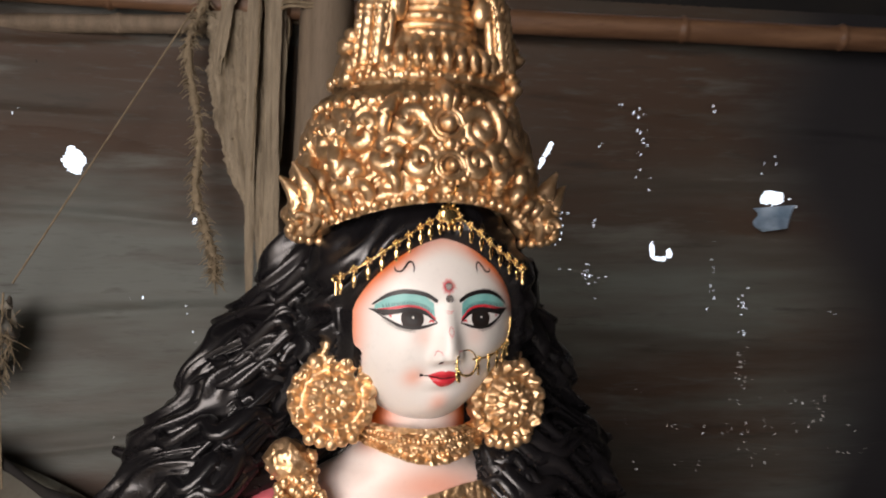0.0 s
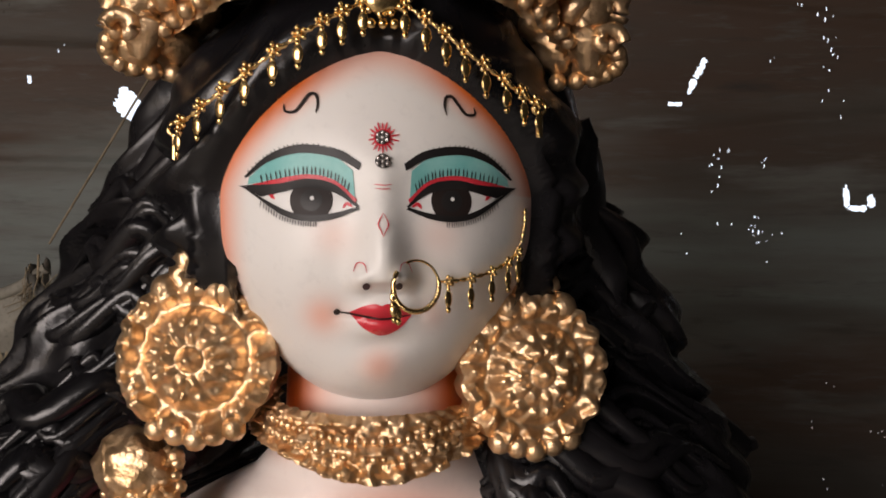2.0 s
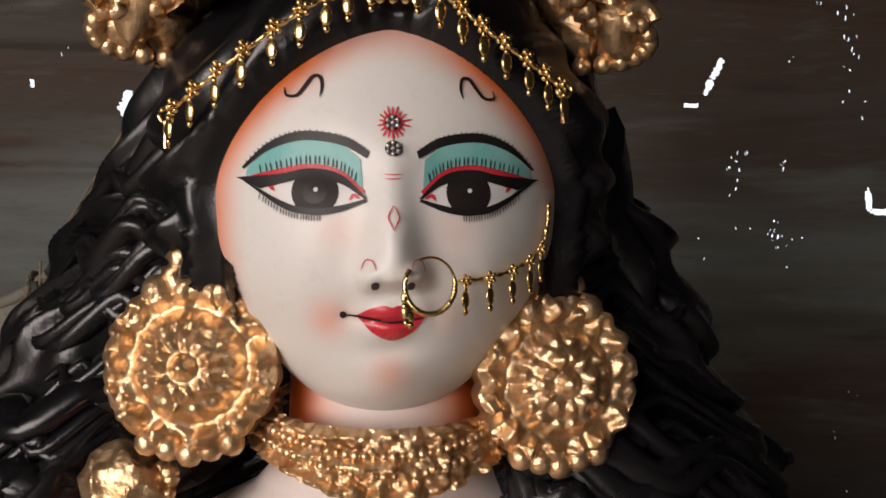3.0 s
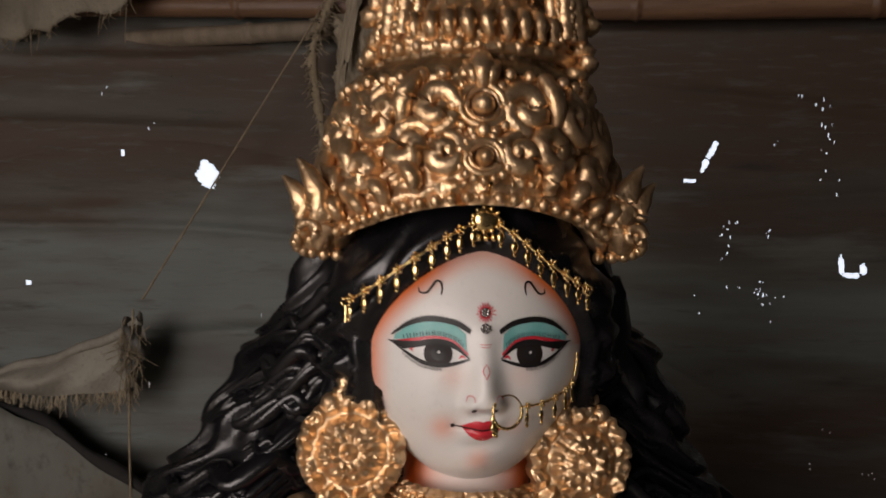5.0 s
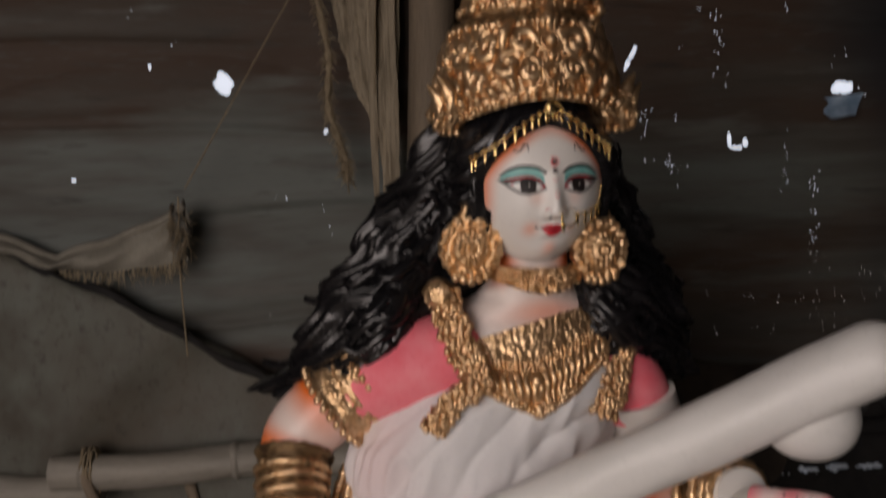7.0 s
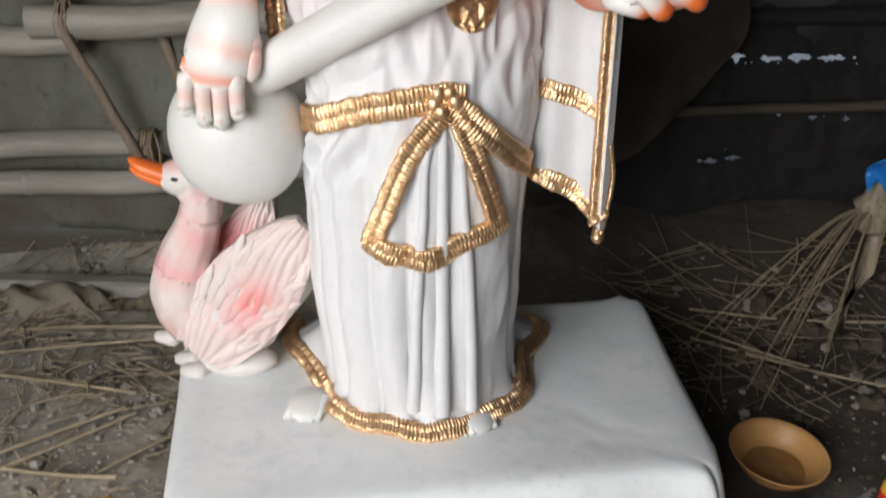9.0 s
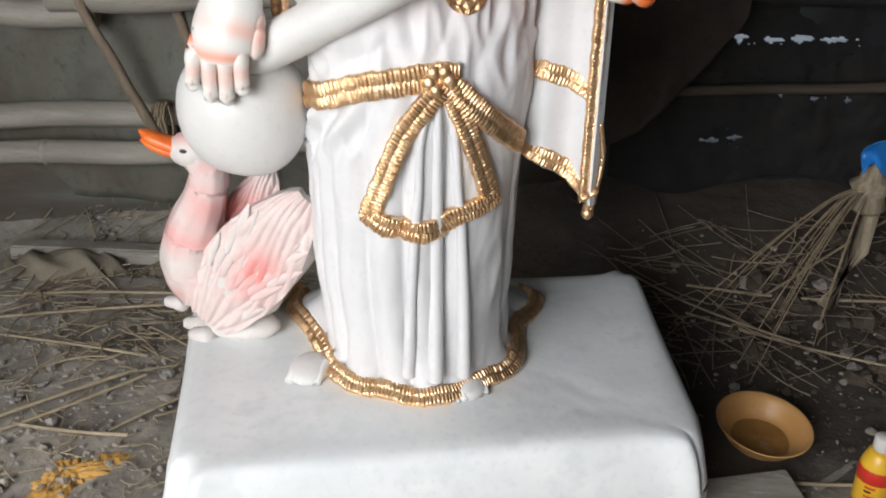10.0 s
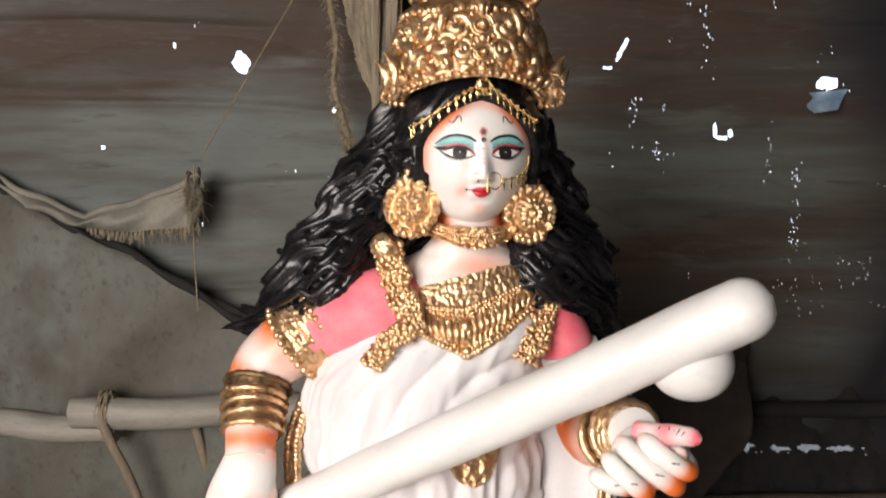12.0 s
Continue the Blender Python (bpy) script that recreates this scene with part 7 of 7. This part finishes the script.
blot = 0.062 * (1 + 0.35 * np.sin(2 * an2 + 0.6) + 0.30 * np.sin(3 * an2 + 1.9) + 0.10 * np.sin(5 * an2) + 0.07 * np.sin(11 * an2 + 1) + 0.06 * np.sin(23 * an2) + 0.04 * np.sin(41 * an2))
px, py_ = blot * rr * np.cos(an2) * 1.45, blot * rr * np.sin(an2) * 1.1
X_, Y_ = -0.835 + px * 0.80 - py_ * 0.60, 0.862 + px * 0.60 + py_ * 0.80
hz = ground_z(X_, Y_) + 0.004 + 0.012 * (1 - rr ** 2)
for i_, j_ in np.ndindex(hz.shape):
    q_ = Vector((X_[i_, j_], Y_[i_, j_], 0))
    hz[i_, j_] += 0.010 * noise.noise(q_ * 9) + 0.006 * noise.noise(q_ * 31) + 0.004 * noise.noise(q_ * 67) + 0.004 * noise.noise(q_ * 110) - 0.010 * rr[i_, j_] ** 6
s_.grid(np.stack([X_, Y_, hz], -1), POWDER, wrap=True)
tagged(s_.link("spilt_powder", (-0.835, 0.862, 0.0)), "spilt ochre-yellow powder pigment on the earth", "powder")

# straw, fibres and crumbs
straw = Sculpt()


def wisp(s_, x_, y_, ln, yaw, r_, mat, rise=0.0, curve=0.0):
    q = np.linspace(-0.5, 0.5, 7)
    dx, dy = math.cos(yaw), math.sin(yaw)
    xx, yy = x_ + dx * ln * q - dy * curve * q * q, y_ + dy * ln * q + dx * curve * q * q
    zz_ = ground_z(xx, yy) + 0.010 + r_ + rise * (q + 0.5)
    s_.tube(np.stack([xx, yy, zz_], -1), r_, mat, n=5, cap=False)


for _ in range(420):
    x_, y_ = rng.normal(-1.0, 0.30), rng.normal(1.62, 0.22)
    if x_ > -0.55 and y_ < 1.5:
        continue
    wisp(straw, x_, min(y_, 2.0), rng.uniform(0.03, 0.22), rng.normal(0.3, 1.1), rng.uniform(0.0009, 0.0024), STRAW if rng.random() < 0.75 else LEAF, rng.uniform(0, 0.03), rng.normal(0, 0.05))
for _ in range(170):
    x_, y_ = rng.uniform(0.30, 1.3), rng.uniform(1.45, 2.15)
    wisp(straw, x_, y_, rng.uniform(0.05, 0.34), rng.normal(-0.45, 0.8), rng.uniform(0.0009, 0.0022), STRAW if rng.random() < 0.15 else WOOD, rng.uniform(0, 0.04), rng.normal(0, 0.05))
for _ in range(160):
    x_, y_ = rng.uniform(-1.25, -0.55), rng.uniform(0.75, 1.45)
    wisp(straw, x_, y_, rng.uniform(0.02, 0.09), rng.uniform(0, 3.1), rng.uniform(0.0008, 0.0016), STRAW, 0.0, rng.normal(0, 0.05))
tagged(straw.link("straw_litter"), "dry straw and leaf fibres strewn over the earth", "straw", kind="stuff")
grit = Sculpt()
for _ in range(4300):
    x_, y_ = (rng.uniform(-1.35, -0.5), rng.uniform(0.55, 2.0)) if rng.random() < 0.6 else (rng.uniform(0.4, 1.3), rng.uniform(0.9, 2.1))
    r_ = min(0.017, 0.0026 * math.exp(rng.normal(0.25, 0.65)))
    ph = rng.uniform(0, 6)
    if math.hypot(x_ - 0.645, y_ - 1.215) < 0.13:
        continue
    # clods right of the slab are coloured as dark as the shaded earth
    grit.ball((x_, y_, at_ground(x_, y_) + 0.006 + r_ * 0.2), (r_, r_ * rng.uniform(0.6, 1), r_ * rng.uniform(0.4, 0.8)), ((STONE, STONE, EARTH, EARTH) if x_ < 0 else (BROWN_CLOD, BROWN_CLOD, BROWN_CLOD, EARTH))[rng.integers(0, 4)], nu=4, nv=6, bumps=lambda q: 0.2 * np.sin(5 * q[..., 0] + ph))
for _ in range(260):
    x_, y_ = rng.uniform(0.62, 1.35), rng.uniform(1.42, 2.15)
    r_ = min(0.045, 0.011 * math.exp(rng.normal(0.2, 0.6)))
    ph = rng.uniform(0, 6)
    grit.ball((x_, y_, at_ground(x_, y_) + r_ * 0.3), (r_, r_ * rng.uniform(0.6, 1), r_ * rng.uniform(0.4, 0.8)), BROWN_CLOD if rng.random() < 0.93 else STONE, nu=6, nv=9, bumps=lambda q: 0.22 * np.sin(5 * q[..., 0] + ph) + 0.12 * np.sin(9 * q[..., 1] + ph))
tagged(grit.link("rubble_grit", smooth=False), "small stones and crumbs of plaster on the earth", "grit", kind="stuff")

# single long straws that stand out
for k, (x_, y_, ln, yaw, r_, rise) in enumerate(((-0.98, 1.10, 0.36, 0.75, 0.0055, 0.01), (-0.93, 1.08, 0.34, 0.80, 0.0045, 0.01), (-0.90, 0.985, 0.27, 0.02, 0.0050, 0.0), (-1.12, 1.45, 0.50, 0.25, 0.0045, 0.03), (-1.10, 1.56, 0.46, 0.10, 0.0050, 0.03),
                                                  (-0.72, 1.12, 0.30, 0.85, 0.0035, 0.01), (-1.05, 1.30, 0.42, -0.12, 0.0040, 0.02), (0.85, 1.85, 0.62, -0.08, 0.0045, 0.02), (0.60, 1.75, 0.50, -0.60, 0.0035, 0.02), (0.80, 1.62, 0.60, -0.45, 0.0035, 0.02), (0.72, 1.08, 0.32, 0.12, 0.0045, 0.0), (0.95, 1.98, 0.42, 0.5, 0.004, 0.1))):
    s_ = Sculpt()
    wisp(s_, x_, y_, ln, yaw, r_, STRAW, rise, 0.03 * math.sin(k))
    tagged(s_.link("straw_stalk", (x_, y_, at_ground(x_, y_))), "long dry straw stalk lying on the earth", "stalk", "straw stalks")

# a knot of palm roots with a scrap of blue plastic
root_at = np.array((0.985, 1.88, at_ground(0.985, 1.88)))
clump = thing("palm_root_clump", tuple(root_at), "dry palm root clump with wiry rootlets", "root clump")
for k in range(14):
    s_ = Sculpt()
    d_ = np.array((rng.normal(-0.6, 0.5), rng.normal(-0.4, 0.4), 0))
    s_.tube(spline([root_at + (0, 0, 0.36), root_at + d_ * 0.10 + (0, 0, 0.31), root_at + d_ * 0.24 + (0, 0, 0.15), root_at + d_ * 0.34 + (0, 0, -0.01)], 14), np.linspace(0.003, 0.0012, 14), ROPE, n=6)
    s_.link("rootlet", tuple(root_at), clump)
s_ = Sculpt()
s_.ball(root_at + (0, 0, 0.34), (0.05, 0.05, 0.08), LEAF, nu=10, nv=14, bumps=lambda q: 0.2 * np.sin(8 * q[..., 2]))
s_.tube([root_at + (-0.06, -0.05, 0.0), root_at + (0.0, -0.02, 0.17), root_at + (0.02, 0.0, 0.34)], (0.03, 0.026, 0.02), LEAF, n=12)
s_.link("stem", tuple(root_at), clump)
s_ = Sculpt()
q, w_ = np.meshgrid(np.linspace(0, 1, 16), np.linspace(0, 1, 14), indexing="ij")
s_.grid(np.stack([0.930 + 0.16 * q, 1.80 + 0.05 * np.sin(5 * q + 3 * w_), 0.43 + 0.14 * w_ - 0.12 * (1 - q) * w_ * 0.5 + 0.02 * np.sin(9 * q)], -1), BLUE)
bl = s_.link("blue_plastic_scrap", (1.01, 1.80, 0.43))
bl.modifiers.new("thickness", "SOLIDIFY").thickness = 0.004
tagged(bl, "crumpled scrap of blue plastic caught on the root clump", "plastic scrap")

# rags and dry leaves heaped under the lower rails
for k, (x_, y_, w0, d0, h0) in enumerate(((-1.30, 1.72, 0.20, 0.08, 0.05), (-0.92, 1.80, 0.14, 0.09, 0.06), (-0.78, 1.66, 0.10, 0.07, 0.04))):
    s_ = Sculpt()
    u_, v_ = np.meshgrid(np.linspace(-1, 1, 30), np.linspace(-1, 1, 22), indexing="ij")
    hgt_ = h0 * np.clip(1 - np.abs(u_) ** 2.5, 0, 1) * np.clip(1 - np.abs(v_) ** 2, 0, 1)
    X_, Y_ = x_ + w0 * u_ + 0.01 * np.sin(7 * v_), y_ + d0 * v_ + 0.02 * np.sin(5 * u_)
    s_.grid(np.stack([X_, Y_, ground_z(X_, Y_) + 0.006 + hgt_ + 0.010 * np.sin(9 * u_ + 5 * v_ + k) * (hgt_ > 0)], -1), JUTE)
    tagged(s_.link("jute_rag", (x_, y_, at_ground(x_, y_))), "rumpled jute rag with a frayed edge on the straw", "rag", "jute rags")
